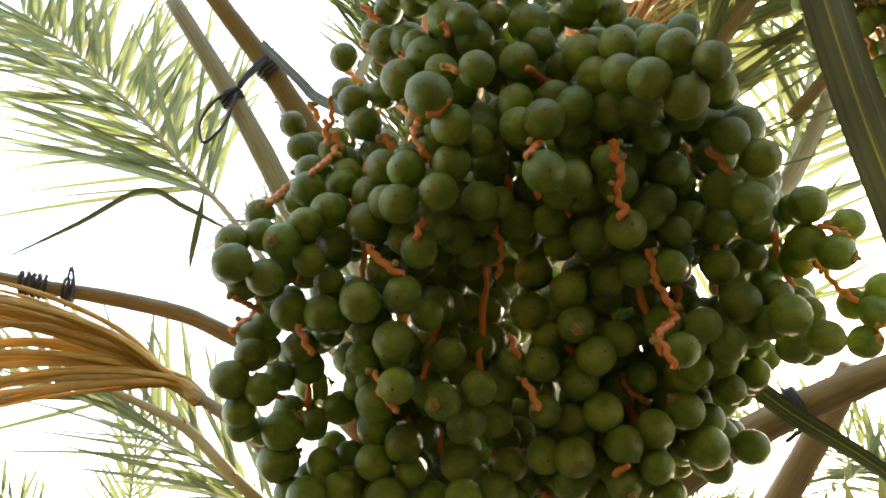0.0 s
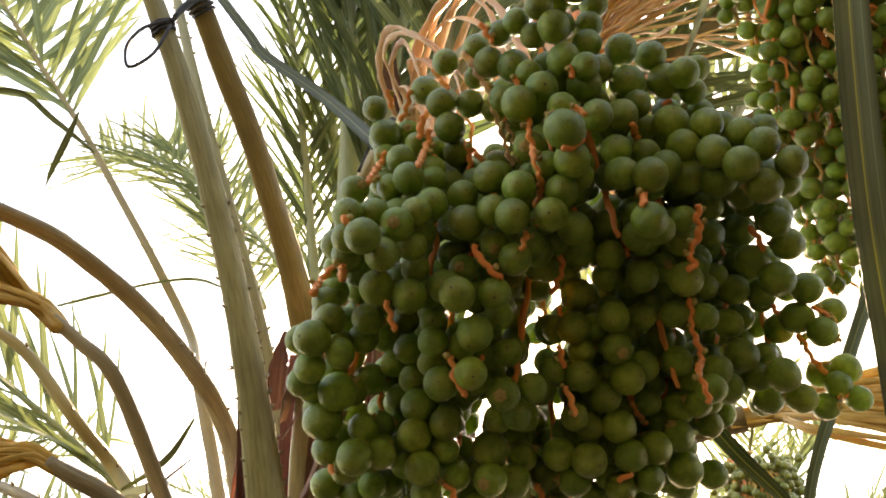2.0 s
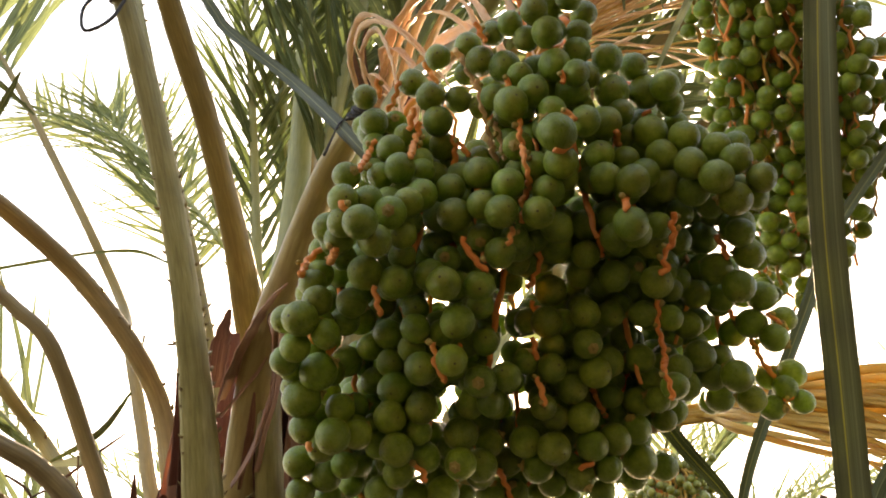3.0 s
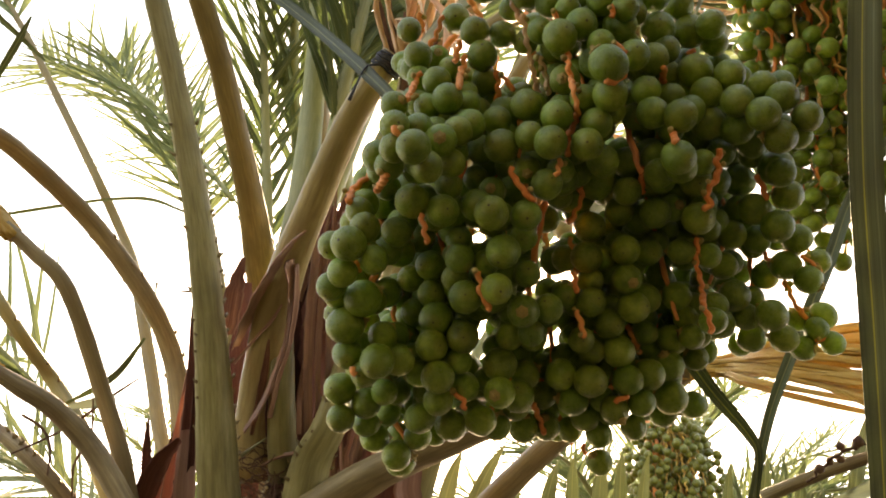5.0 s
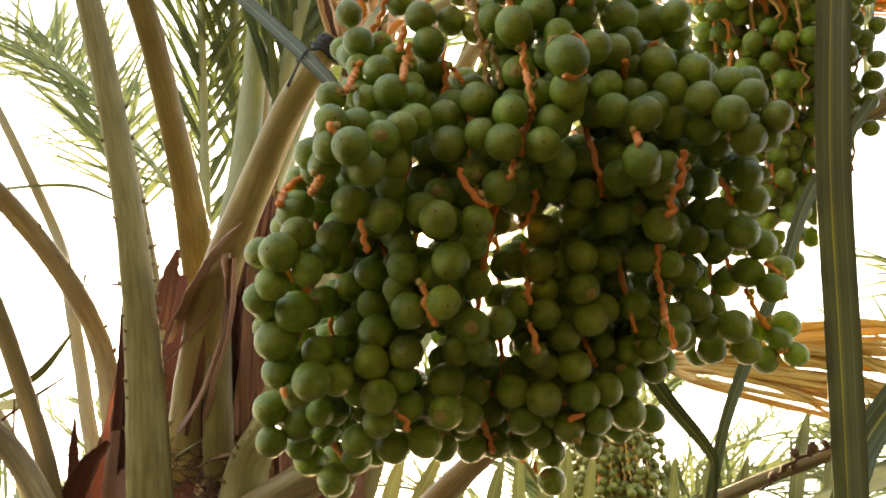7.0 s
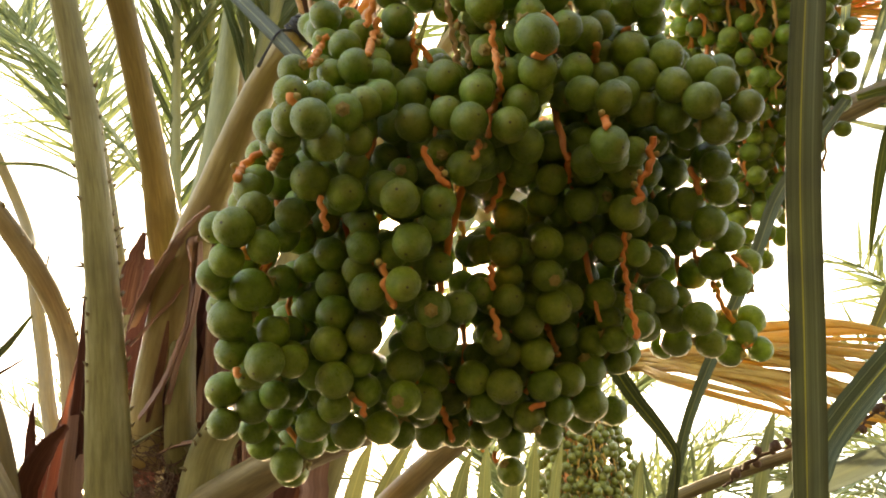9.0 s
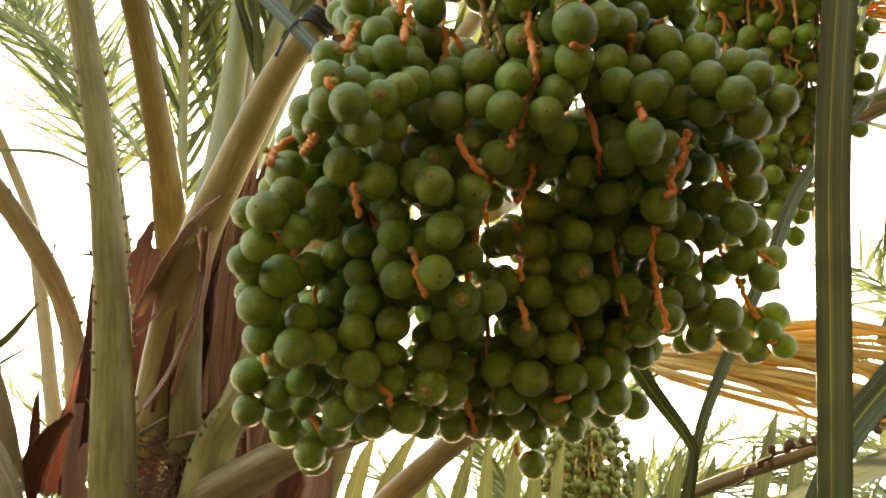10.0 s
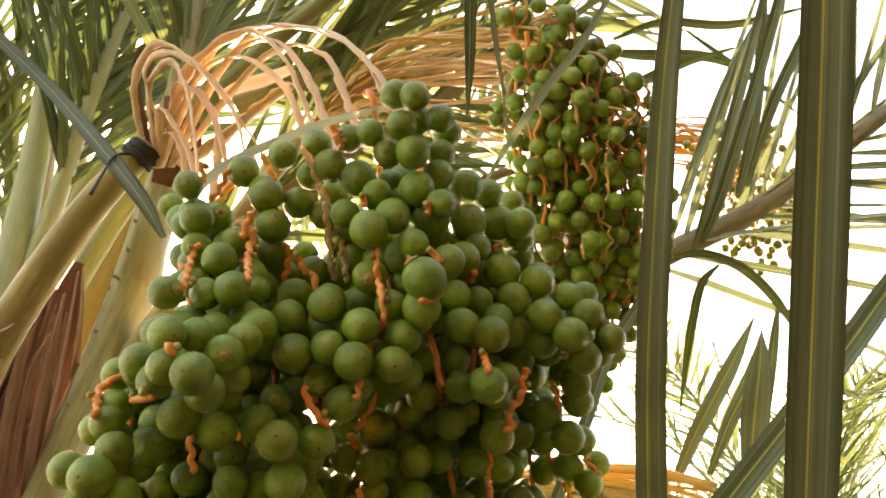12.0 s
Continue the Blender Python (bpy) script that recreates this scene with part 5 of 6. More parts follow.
arch_strand([(27, 955, 2473), (-2, 728, 2513), (30, 588, 2445), (58, 524, 2345), (67, 497, 2245)], 0.0054, 9)
arch_strand([(19, 946, 2489), (-71, 866, 2533), (-62, 789, 2512), (-12, 724, 2408), (12, 693, 2281)], 0.0042, 10)
arch_strand([(-4, 946, 2510), (-21, 846, 2504), (-18, 799, 2478), (3, 766, 2388), (-2, 745, 2246)], 0.0050, 11)
arch_strand([(30, 948, 2477), (20, 689, 2477), (47, 598, 2419), (66, 576, 2338), (81, 563, 2253)], 0.0058, 12)
arch_strand([(33, 915, 2454), (47, 829, 2454), (57, 758, 2461), (70, 702, 2468)], 0.013, 40)


# dates packed deeper in the bunch, behind those that show singly
rng_f = random.Random(5)
SIDES = [Vector(d).normalized() for d in ((0.08, 0.56, 0.42), (0.36, 0.58, 0.48), (0.43, 0.49, 0.37))]
INNER = SIDES[1]
front_co = np.array([c for c, r in FRONT])
all_co = np.zeros((len(FRONT) + 1200, 3))
all_r = np.zeros(len(FRONT) + 1200)
all_co[:len(FRONT)] = front_co
all_r[:len(FRONT)] = [r for c, r in FRONT]
filled = len(FRONT)


def enclosed(p):
    """True where dates stand round a place on all sides of three lines of sight."""
    for d in SIDES:
        e = np.array(d)
        off = front_co - np.array(p)
        along = off @ e
        off = off - along[:, None] * e
        dist = np.linalg.norm(off, axis=1)
        near = dist < 0.062
        if near.sum() < 5 or np.linalg.norm(off[near].mean(axis=0)) > 0.026:
            return False
    return True


# open gaps between the strands
GAPS = [
    ((-0.071, 0.478, 1.801), (0.040, 0.726, 1.988)),
    ((-0.095, 0.454, 1.843), (0.004, 0.689, 2.052)),
    ((-0.002, 0.377, 1.866), (0.146, 0.571, 2.088)),
    ((0.007, 0.380, 1.858), (0.160, 0.576, 2.075)),
    ((-0.018, 0.464, 1.783), (0.122, 0.705, 1.960)),
    ((-0.006, 0.461, 1.777), (0.140, 0.700, 1.952)),
    ((-0.022, 0.479, 1.764), (0.116, 0.728, 1.932)),
    ((-0.002, 0.487, 1.735), (0.146, 0.739, 1.887)),
    ((-0.020, 0.445, 1.808), (0.118, 0.676, 2.000)),
    ((-0.031, 0.443, 1.819), (0.102, 0.673, 2.015)),
    ((0.002, 0.425, 1.815), (0.153, 0.645, 2.010)),
    ((-0.048, 0.507, 1.742), (0.076, 0.770, 1.898)),
    ((-0.049, 0.516, 1.727), (0.073, 0.784, 1.875)),
    ((-0.118, 0.512, 1.779), (-0.032, 0.778, 1.954)),
    ((0.088, 0.349, 1.817), (0.284, 0.528, 2.013)),
    ((-0.015, 0.441, 1.810), (0.127, 0.669, 2.002)),
    ((-0.072, 0.524, 1.824), (-0.110, 0.803, 1.996)),
    ((0.184, 0.485, 1.839), (0.281, 0.744, 2.020)),
    ((-0.057, 0.495, 1.869), (-0.087, 0.759, 2.065)),
    ((-0.079, 0.538, 1.798), (-0.122, 0.824, 1.957)),
    ((-0.067, 0.540, 1.797), (-0.103, 0.827, 1.956)),
    ((0.030, 0.412, 1.963), (0.047, 0.631, 2.209)),
    ((-0.075, 0.549, 1.777), (-0.115, 0.842, 1.925)),
    ((-0.027, 0.442, 1.768), (0.106, 0.692, 1.936)),
    ((-0.026, 0.424, 1.793), (0.107, 0.665, 1.975)),
    ((-0.085, 0.456, 1.787), (0.017, 0.714, 1.965)),
    ((-0.005, 0.401, 1.806), (0.139, 0.630, 1.995)),
    ((0.006, 0.500, 1.802), (0.157, 0.735, 1.978)),
    ((-0.007, 0.499, 1.814), (0.137, 0.733, 1.997)),
    ((-0.057, 0.515, 1.829), (0.061, 0.757, 2.020)),
    ((-0.031, 0.549, 1.760), (0.101, 0.810, 1.915)),
    ((0.013, 0.411, 1.890), (0.168, 0.598, 2.114)),
    ((-0.050, 0.467, 2.008), (0.057, 0.685, 2.276)),
    ((-0.035, 0.469, 1.994), (0.079, 0.688, 2.255)),
    ((-0.022, 0.472, 1.981), (0.098, 0.693, 2.235)),
    ((-0.048, 0.480, 1.988), (0.060, 0.705, 2.246)),
    ((-0.047, 0.457, 2.020), (0.061, 0.669, 2.294)),
    ((0.054, 0.450, 1.956), (0.213, 0.659, 2.197)),
    ((0.060, 0.453, 1.948), (0.221, 0.663, 2.185)),
    ((-0.058, 0.538, 1.919), (0.044, 0.792, 2.142)),
    ((-0.031, 0.562, 1.868), (0.085, 0.827, 2.066)),
]


def in_gap(p):
    if p.z < 2.042 and p.dot(Vector((0.9879, 0.1222, 0.0955))) > 0.5387:
        return True
    for a, b in GAPS:
        a = Vector(a)
        d = (Vector(b) - a).normalized()
        if ((p - a) - d * (p - a).dot(d)).length < 0.0160:
            return True
    return False


packed = []
for k in range(22000):
    c, r0 = rng_f.choice(FRONT)
    p = c + INNER * rng_f.uniform(0.046, 0.18) + Vector((rng_f.gauss(0, 0.014), rng_f.gauss(0, 0.014), rng_f.gauss(0, 0.014)))
    r = rng_f.uniform(0.0128, 0.0148)
    gap = np.linalg.norm(all_co[:filled] - np.array(p), axis=1) - 0.90 * (r + all_r[:filled])
    if filled < len(all_r) and p.z < 2.075 and gap.min() > 0 and enclosed(p) and not in_gap(p):
        packed.append((p, r))
        all_co[filled], all_r[filled] = p, r
        filled += 1
for k in range(900):
    p = Vector((0.057, 0.836, 2.074)) + Vector((rng_f.gauss(0, 0.026), rng_f.gauss(0, 0.026), rng_f.gauss(0, 0.022)))
    r = rng_f.uniform(0.0128, 0.0148)
    gap = np.linalg.norm(all_co[:filled] - np.array(p), axis=1) - 0.90 * (r + all_r[:filled])
    if filled < len(all_r) and gap.min() > 0 and not in_gap(p):
        packed.append((p, r))
        all_co[filled], all_r[filled] = p, r
        filled += 1
vs, fs = [], []
for p, r in packed:
    me = rng_f.choice(DATES)
    turn_m = np.array(Euler((rng_f.uniform(1.8, 3.4), rng_f.uniform(-0.5, 0.5), rng_f.uniform(0, 6.28))).to_matrix()) * r
    base = len(vs)
    vs.extend((np.array([v.co for v in me.vertices]) @ turn_m.T + np.array(p)).tolist())
    fs.extend(tuple(i + base for i in q.vertices) for q in me.polygons)
me = bpy.data.meshes.new("inner_dates")
me.from_pydata(vs, [], fs)
me.materials.append(INNER_SKIN)
me.polygons.foreach_set("use_smooth", [True] * len(me.polygons))
inner = new("inner_dates", me)
adopt(inner, bunch)
tagged(inner, "green dates packed inside the bunch", kind="stuff")

# dried bracts round the stalk's end
part("bract", ribbon(bmesh.new(), smooth_path([(0.033, 0.837, 2.531, 0.0059), (0.051, 0.810, 2.538, 0.0126), (0.075, 0.780, 2.544, 0.0142), (0.095, 0.749, 2.553, 0.0109)], 7), 0.40, Vector((0.1, -1, 0.1)), 0.15, 0.002), STRAND_PALE, bunch, "torn pinkish papery bract end")
# broad dark bracts stand in for the shaded hollow at the stalk's end
part("bract", ribbon(bmesh.new(), smooth_path([(0.035, 1.012, 2.482, 0.0177), (0.028, 0.979, 2.520, 0.0230), (0.015, 0.951, 2.558, 0.0194), (-0.005, 0.937, 2.591, 0.0053)], 7), 0.50, Vector((0.1, -1, 0.1)), 0.20, 0.002), FIBRE, bunch, "dried bract behind the strands, darkened for the shaded hollow")
part("bract", ribbon(bmesh.new(), smooth_path([(-0.003, 0.981, 2.513, 0.0061), (-0.035, 0.960, 2.564, 0.0061), (-0.064, 0.937, 2.614, 0.0044), (-0.069, 0.913, 2.641, 0.0009)], 7), 0.50, Vector((0.1, -1, 0.1)), 0.40, 0.002), FIBRE, bunch, "dark dried shred at the tied stalk")
part("bract", ribbon(bmesh.new(), smooth_path([(-0.002, 0.972, 2.521, 0.0052), (-0.032, 0.943, 2.577, 0.0052), (-0.048, 0.915, 2.619, 0.0035), (-0.045, 0.894, 2.635, 0.0009)], 7), 0.50, Vector((0.1, -1, 0.1)), -0.40, 0.002), FIBRE, bunch, "dark dried shred at the tied stalk")
part("bract", ribbon(bmesh.new(), smooth_path([(0.066, 0.977, 2.469, 0.0105), (0.056, 0.953, 2.500, 0.0132), (0.044, 0.928, 2.535, 0.0105), (0.030, 0.916, 2.559, 0.0026)], 7), 0.50, Vector((0.1, -1, 0.1)), -0.20, 0.002), SHEATH_DARK, bunch, "dried bract behind the strands, darkened for the shaded hollow")


def coil(path_pt, axis, radius, turns, thick, rise, seed):
    """Cord wound round a stalk."""
    a = axis.normalized()
    s = a.orthogonal().normalized()
    n = a.cross(s)
    rng = random.Random(seed)
    pts = []
    for i in range(int(turns * 14) + 1):
        w = 2 * math.pi * i / 14
        r = radius * rng.uniform(1.0, 1.12)
        q = path_pt + s * (math.cos(w) * r) + n * (math.sin(w) * r) + a * (rise * (i / (turns * 14) - 0.5) + rng.uniform(-0.002, 0.002))
        pts.append((*q, thick))
    return pts


tie = thing("tie_cord", TIP, "black cord wound round the fruit stalk with loose ends", "cord")
d_tip = Vector((0.03, -0.06, 0.06))
part("winding", tube(bmesh.new(), coil(TIP + Vector((-0.004, 0.016, -0.014)), d_tip, 0.0230, 6, 0.003, 0.028, 1), 6), CORD, tie)
part("loose_end", tube(bmesh.new(), smooth_path([(-0.028, 0.965, 2.475, 0.0025), (-0.055, 0.96, 2.45, 0.002), (-0.066, 0.96, 2.41, 0.002), (-0.074, 0.965, 2.37, 0.003)], 5), 6), CORD, tie)

tie_b = thing("tie_cord", (-0.5, 1.5, 3.15), "black cord joining two frond stalks with a loop", "cord")
PA = Vector(PETIOLE_A[-3][:3]).lerp(Vector(PETIOLE_A[-2][:3]), 0.5)
PB = Vector(PETIOLE_B[-3][:3])
part("winding", tube(bmesh.new(), coil(PA, Vector(PETIOLE_A[-2][:3]) - PA, 0.0245, 3, 0.0045, 0.03, 3), 6), CORD, tie_b)
part("winding", tube(bmesh.new(), coil(PB, Vector(PETIOLE_B[-2][:3]) - PB, 0.030, 3, 0.0045, 0.035, 4), 6), CORD, tie_b)
for k in range(3):
    part("cord", tube(bmesh.new(), smooth_path([(*(PA + Vector((0.02, -0.03, 0.01 * k))), 0.005), (*(PA.lerp(PB, 0.5) + Vector((0, -0.03, 0.012 * (k - 1)))), 0.005), (*(PB + Vector((0, -0.03, 0.012 * k))), 0.005)], 4), 6), CORD, tie_b)
loop = [PA + Vector((0.01, -0.03, 0.0)), PA + Vector((-0.035, -0.03, -0.05)), PA + Vector((-0.055, -0.02, -0.11)), PA + Vector((-0.035, -0.02, -0.17)), PA + Vector((0.005, -0.03, -0.12)), PA + Vector((0.02, -0.035, -0.02))]
part("loop", tube(bmesh.new(), smooth_path([(*p, 0.004) for p in loop], 5), 6), CORD, tie_b)

tie_c = thing("tie_cord", PETIOLE_C[-2][:3], "black cord knotted round an arching frond stalk", "cord")
PC = Vector(PETIOLE_C[-2][:3])
AC = Vector(PETIOLE_C[-3][:3]) - PC
part("winding", tube(bmesh.new(), coil(PC, AC, 0.027, 5, 0.005, 0.07, 5), 6), CORD, tie_c)
part("winding", tube(bmesh.new(), coil(PC + AC * 0.5, AC, 0.028, 3, 0.004, 0.03, 6), 6), CORD, tie_c)
part("loose_end", tube(bmesh.new(), smooth_path([(*(PC + AC * 0.5 + Vector(o)), 0.0035) for o in ((0, -0.02, 0.02), (0.0, -0.02, 0.06), (0.03, -0.03, -0.02), (0.02, -0.03, -0.07))], 5), 6), CORD, tie_c)


# ---- stripped old fruit stalks with golden strands ----
def broom(points, label, ends, count, spread, thick, seed, sag):
    end = Vector(points[-1][:3])
    b = thing("old_fruit_stalk", points[0][:3], label, "fruit stalk", "stripped fruit stalks")
    part("stalk", tube(bmesh.new(), smooth_path(points, 6), 12, 0.7, Vector((0, 0, 1)), 0.05, seed), PETIOLE_BROWN, b, "olive-brown stalk")
    rng = random.Random(seed)
    d0 = (end - Vector(points[-2][:3])).normalized()
    for i in range(count):
        u = (i + 0.5) / count
        tgt = Vector(ends[0]).lerp(Vector(ends[1]), u) + Vector((rng.gauss(0, spread), rng.gauss(0, spread), rng.gauss(0, spread)))
        st = end + Vector((rng.uniform(-1, 1), rng.uniform(-1, 1), rng.uniform(-1, 1))) * 0.012
        ln = (tgt - st).length
        side = Vector((rng.gauss(0, 0.02), rng.gauss(0, 0.02), 0))
        pts = [st - d0 * 0.03, st + d0 * ln * 0.12 + side * 0.4, st.lerp(tgt, 0.4) + side + Vector((0, 0, sag * ln)), st.lerp(tgt, 0.75) + side + Vector((0, 0, sag * 0.8 * ln)), tgt]
        r = thick * rng.uniform(0.6, 1.25)
        path = smooth_path([(*p, r * w) for p, w in zip(pts, (1.1, 1.1, 1.0, 0.8, 0.4))], 6)
        part("strand", tube(bmesh.new(), path, 6, 0.35, Vector((rng.gauss(0, 0.5), -1, rng.gauss(0, 0.5))), 0.2, i), GOLD_STRAND, b)
    return b


# ---- a dried strand with shrivelled buds ----
dry = thing("dry_strand", DRY_TWIG[0][:3], "dried dark fruit strand with shrivelled buds", "strand")
dry_path = wavy([q[:3] for q in DRY_TWIG], 0.0022, 0.003, 4, 8, 0.8)
part("stem", tube(bmesh.new(), dry_path, 6), FIBRE, dry)
rng_y = random.Random(3)
for i in range(4, len(dry_path) - 2, 2):
    q = Vector(dry_path[i][:3]) + Vector((rng_y.gauss(0, 0.004), 0, rng_y.uniform(-0.006, 0.008)))
    b = bmesh.new()
    bmesh.ops.create_icosphere(b, subdivisions=2, radius=rng_y.uniform(0.0045, 0.0075), matrix=Matrix.Translation(q))
    for v in b.verts:
        v.co += (v.co - q) * 0.35 * noise.noise(v.co * 300)
    part("bud", b, FIBRE, dry)


# a cord knotted round the right-hand stripped stalk
tie_d = thing("tie_cord", BROOM_R[-3][:3], "black cord knotted round an old fruit stalk", "cord")
PD = Vector(BROOM_R[-3][:3]).lerp(Vector(BROOM_R[-2][:3]), 0.5)
AD = Vector(BROOM_R[-2][:3]) - Vector(BROOM_R[-3][:3])
part("winding", tube(bmesh.new(), coil(PD, AD, 0.038, 3, 0.004, 0.02, 8), 6), CORD, tie_d)
part("loose_end", tube(bmesh.new(), smooth_path([(*(PD + Vector(o)), 0.004) for o in ((0, -0.03, -0.03), (-0.02, -0.03, -0.05), (-0.05, -0.02, -0.07))], 5), 6), CORD, tie_d)
broom(BROOM_L, "stripped old fruit stalk with drooping golden strands", ((-1.066, 1.407, 2.541), (-0.995, 1.596, 2.3)), 34, 0.035, 0.0085, 31, 0.10)
broom(BROOM_R, "stripped old fruit stalk with spreading golden strands", ((0.806, 0.61, 2.018), (0.756, 0.729, 1.898)), 34, 0.03, 0.0075, 32, 0.05)
broom(BROOM_M, "stripped old fruit stalk with golden strands", ((-0.831, 1.853, 2.136), (-0.745, 1.899, 2.053)), 20, 0.03, 0.0085, 33, 0.10)
sheath([(-0.052, 1.793, 2.307, 0.0121), (-0.060, 1.645, 2.333, 0.0252), (-0.057, 1.508, 2.349, 0.0213), (-0.046, 1.414, 2.363, 0.0137), (-0.026, 1.355, 2.373, 0.0033)], 0.35, Vector((0.1, -1, 0.1)), 0.15, "long torn reddish-brown leaf sheath folded over the stalk", SHEATH)
sheath([(-0.033, 1.453, 2.355, 0.0174), (-0.005, 1.520, 2.334, 0.0155), (0.026, 1.625, 2.302, 0.0137), (0.032, 1.684, 2.251, 0.0165), (0.029, 1.757, 2.188, 0.0181), (0.014, 1.836, 2.133, 0.0119)], 0.5, Vector((0.1, -1, 0.1)), 0.35, "torn reddish leaf sheath hanging in a twisted strip", SHEATH)
sheath([(-0.010, 1.463, 2.361, 0.0058), (0.019, 1.554, 2.329, 0.0097), (0.043, 1.658, 2.276, 0.0076), (0.044, 1.718, 2.220, 0.0090), (0.054, 1.779, 2.151, 0.0065)], 0.4, Vector((0.1, -1, 0.1)), -0.3, "torn reddish leaf sheath hanging in a twisted strip", SHEATH_MID)
sheath([(-0.071, 1.830, 2.351, 0.0192), (-0.082, 1.791, 2.428, 0.0247), (-0.083, 1.759, 2.484, 0.0137), (-0.082, 1.739, 2.517, 0.0041)], 0.4, Vector((0.1, -1, 0.1)), 0.2, "short reddish fibrous leaf sheath", SHEATH_MID)
sheath([(-0.046, 1.790, 2.265, 0.0027), (-0.023, 1.694, 2.295, 0.0038), (-0.009, 1.627, 2.309, 0.0037), (-0.004, 1.574, 2.322, 0.0024)], 0.3, Vector((0.1, -1, 0.1)), 0.1, "narrow dry ridge of leaf sheath", SHEATH)
sheath([(-0.030, 2.020, 1.840, 0.0280), (-0.073, 1.968, 2.026, 0.0249), (-0.097, 1.947, 2.162, 0.0209), (-0.118, 1.919, 2.289, 0.0127), (-0.143, 1.873, 2.412, 0.0057)], 0.4, Vector((0.1, -1, 0.1)), 0.1, "reddish fibrous strip beside a frond stalk", SHEATH_MID)
sheath([(0.125, 1.774, 2.126, 0.0052), (0.107, 1.745, 2.205, 0.0065), (0.098, 1.710, 2.286, 0.0052), (0.087, 1.677, 2.354, 0.0026)], 0.3, Vector((0.1, -1, 0.1)), 0.1, "thin grey-red strip of fibre", SHEATH_MID)
sheath([(0.037, 1.863, 2.136, 0.0040), (0.027, 1.799, 2.193, 0.0079), (0.014, 1.725, 2.242, 0.0077), (-0.002, 1.655, 2.276, 0.0025)], 0.4, Vector((0.1, -1, 0.1)), 0.2, "thin reddish strip of fibre", SHEATH_MID)
sheath([(0.228, 2.026, 2.093, 0.0373), (0.169, 1.897, 2.290, 0.0451), (0.121, 1.779, 2.448, 0.0473), (0.098, 1.690, 2.548, 0.0364), (0.082, 1.611, 2.646, 0.0103)], 0.3, Vector((0.1, -1, 0.1)), 0.2, "dark maroon fibrous leaf sheath", material=SHEATH_DARK)
sheath([(-0.139, 2.096, 1.913, 0.0240), (-0.152, 2.001, 2.013, 0.0261), (-0.140, 1.927, 2.065, 0.0199), (-0.118, 1.866, 2.094, 0.0081)], 0.6, Vector((0.1, -1, 0.1)), 0.4, "curled dark red-brown old leaf base", material=SHEATH_DARK)
sheath([(-0.152, 2.035, 2.041, 0.0133), (-0.173, 1.986, 2.104, 0.0096), (-0.188, 1.942, 2.156, 0.0018)], 0.5, Vector((0.1, -1, 0.1)), 0.2, material=SHEATH_DARK)
sheath([(0.081, 1.874, 2.078, 0.0085), (0.106, 1.826, 2.086, 0.0108), (0.136, 1.779, 2.088, 0.0059)], 0.5, Vector((0, -1, 0.6)), 0.2, "ragged shred of fibre", material=SHEATH)
sheath([(0.099, 2.187, 2.013, 0.0539), (0.041, 2.072, 2.247, 0.0490), (-0.001, 1.997, 2.416, 0.0357), (-0.035, 1.931, 2.566, 0.0111)], 0.3, Vector((0.1, -1, 0.1)), 0.2, "dark maroon fibrous leaf sheath", material=SHEATH_DARK)
sheath([(0.200, 2.114, 2.015, 0.0536), (0.150, 2.001, 2.221, 0.0485), (0.094, 1.897, 2.402, 0.0404), (0.055, 1.817, 2.538, 0.0108)], 0.3, Vector((0.1, -1, 0.1)), 0.1, "dark maroon fibrous leaf sheath", material=SHEATH_DARK)
sheath([(0.325, 1.910, 1.954, 0.0276), (0.296, 1.845, 2.098, 0.0329), (0.295, 1.787, 2.213, 0.0307), (0.311, 1.737, 2.340, 0.0078)], 0.5, Vector((0.1, -1, 0.1)), 0.2, material=SHEATH)
sheath([(0.435, 1.891, 1.932, 0.0380), (0.409, 1.816, 2.088, 0.0333), (0.390, 1.751, 2.225, 0.0284), (0.382, 1.705, 2.348, 0.0079)], 0.5, Vector((0.1, -1, 0.1)), 0.2, material=SHEATH)
sheath([(0.377, 2.133, 1.838, 0.0825), (0.215, 1.866, 2.193, 0.0811), (0.148, 1.764, 2.386, 0.0750), (0.119, 1.661, 2.544, 0.0545), (0.113, 1.558, 2.680, 0.0096)], 0.3, Vector((0.1, -1, 0.1)), 0.2, "dark maroon fibrous leaf sheath", material=SHEATH_DARK)
sheath([(0.281, 2.143, 1.838, 0.0687), (0.122, 1.870, 2.179, 0.0671), (0.060, 1.769, 2.365, 0.0566), (0.031, 1.672, 2.518, 0.0389), (0.035, 1.578, 2.635, 0.0069)], 0.3, Vector((0.1, -1, 0.1)), 0.2, "dark maroon fibrous leaf sheath", material=SHEATH_DARK)
sheath([(0.279, 2.016, 1.842, 0.0110), (0.133, 1.765, 2.183, 0.0108), (0.090, 1.684, 2.317, 0.0131), (0.064, 1.613, 2.424, 0.0110), (0.027, 1.503, 2.562, 0.0016)], 0.6, Vector((0.1, -1, 0.1)), 0.4, material=SHEATH)
sheath([(0.303, 2.009, 1.842, 0.0066), (0.156, 1.757, 2.185, 0.0065), (0.112, 1.676, 2.319, 0.0079), (0.087, 1.604, 2.428, 0.0066), (0.086, 1.541, 2.487, 0.0017)], 0.6, Vector((0.1, -1, 0.1)), 0.2, material=SHEATH)
sheath([(0.327, 2.002, 1.841, 0.0100), (0.179, 1.749, 2.187, 0.0099), (0.136, 1.667, 2.322, 0.0119), (0.110, 1.595, 2.431, 0.0100), (0.081, 1.494, 2.553, 0.0017)], 0.6, Vector((0.1, -1, 0.1)), 0.0, material=SHEATH)
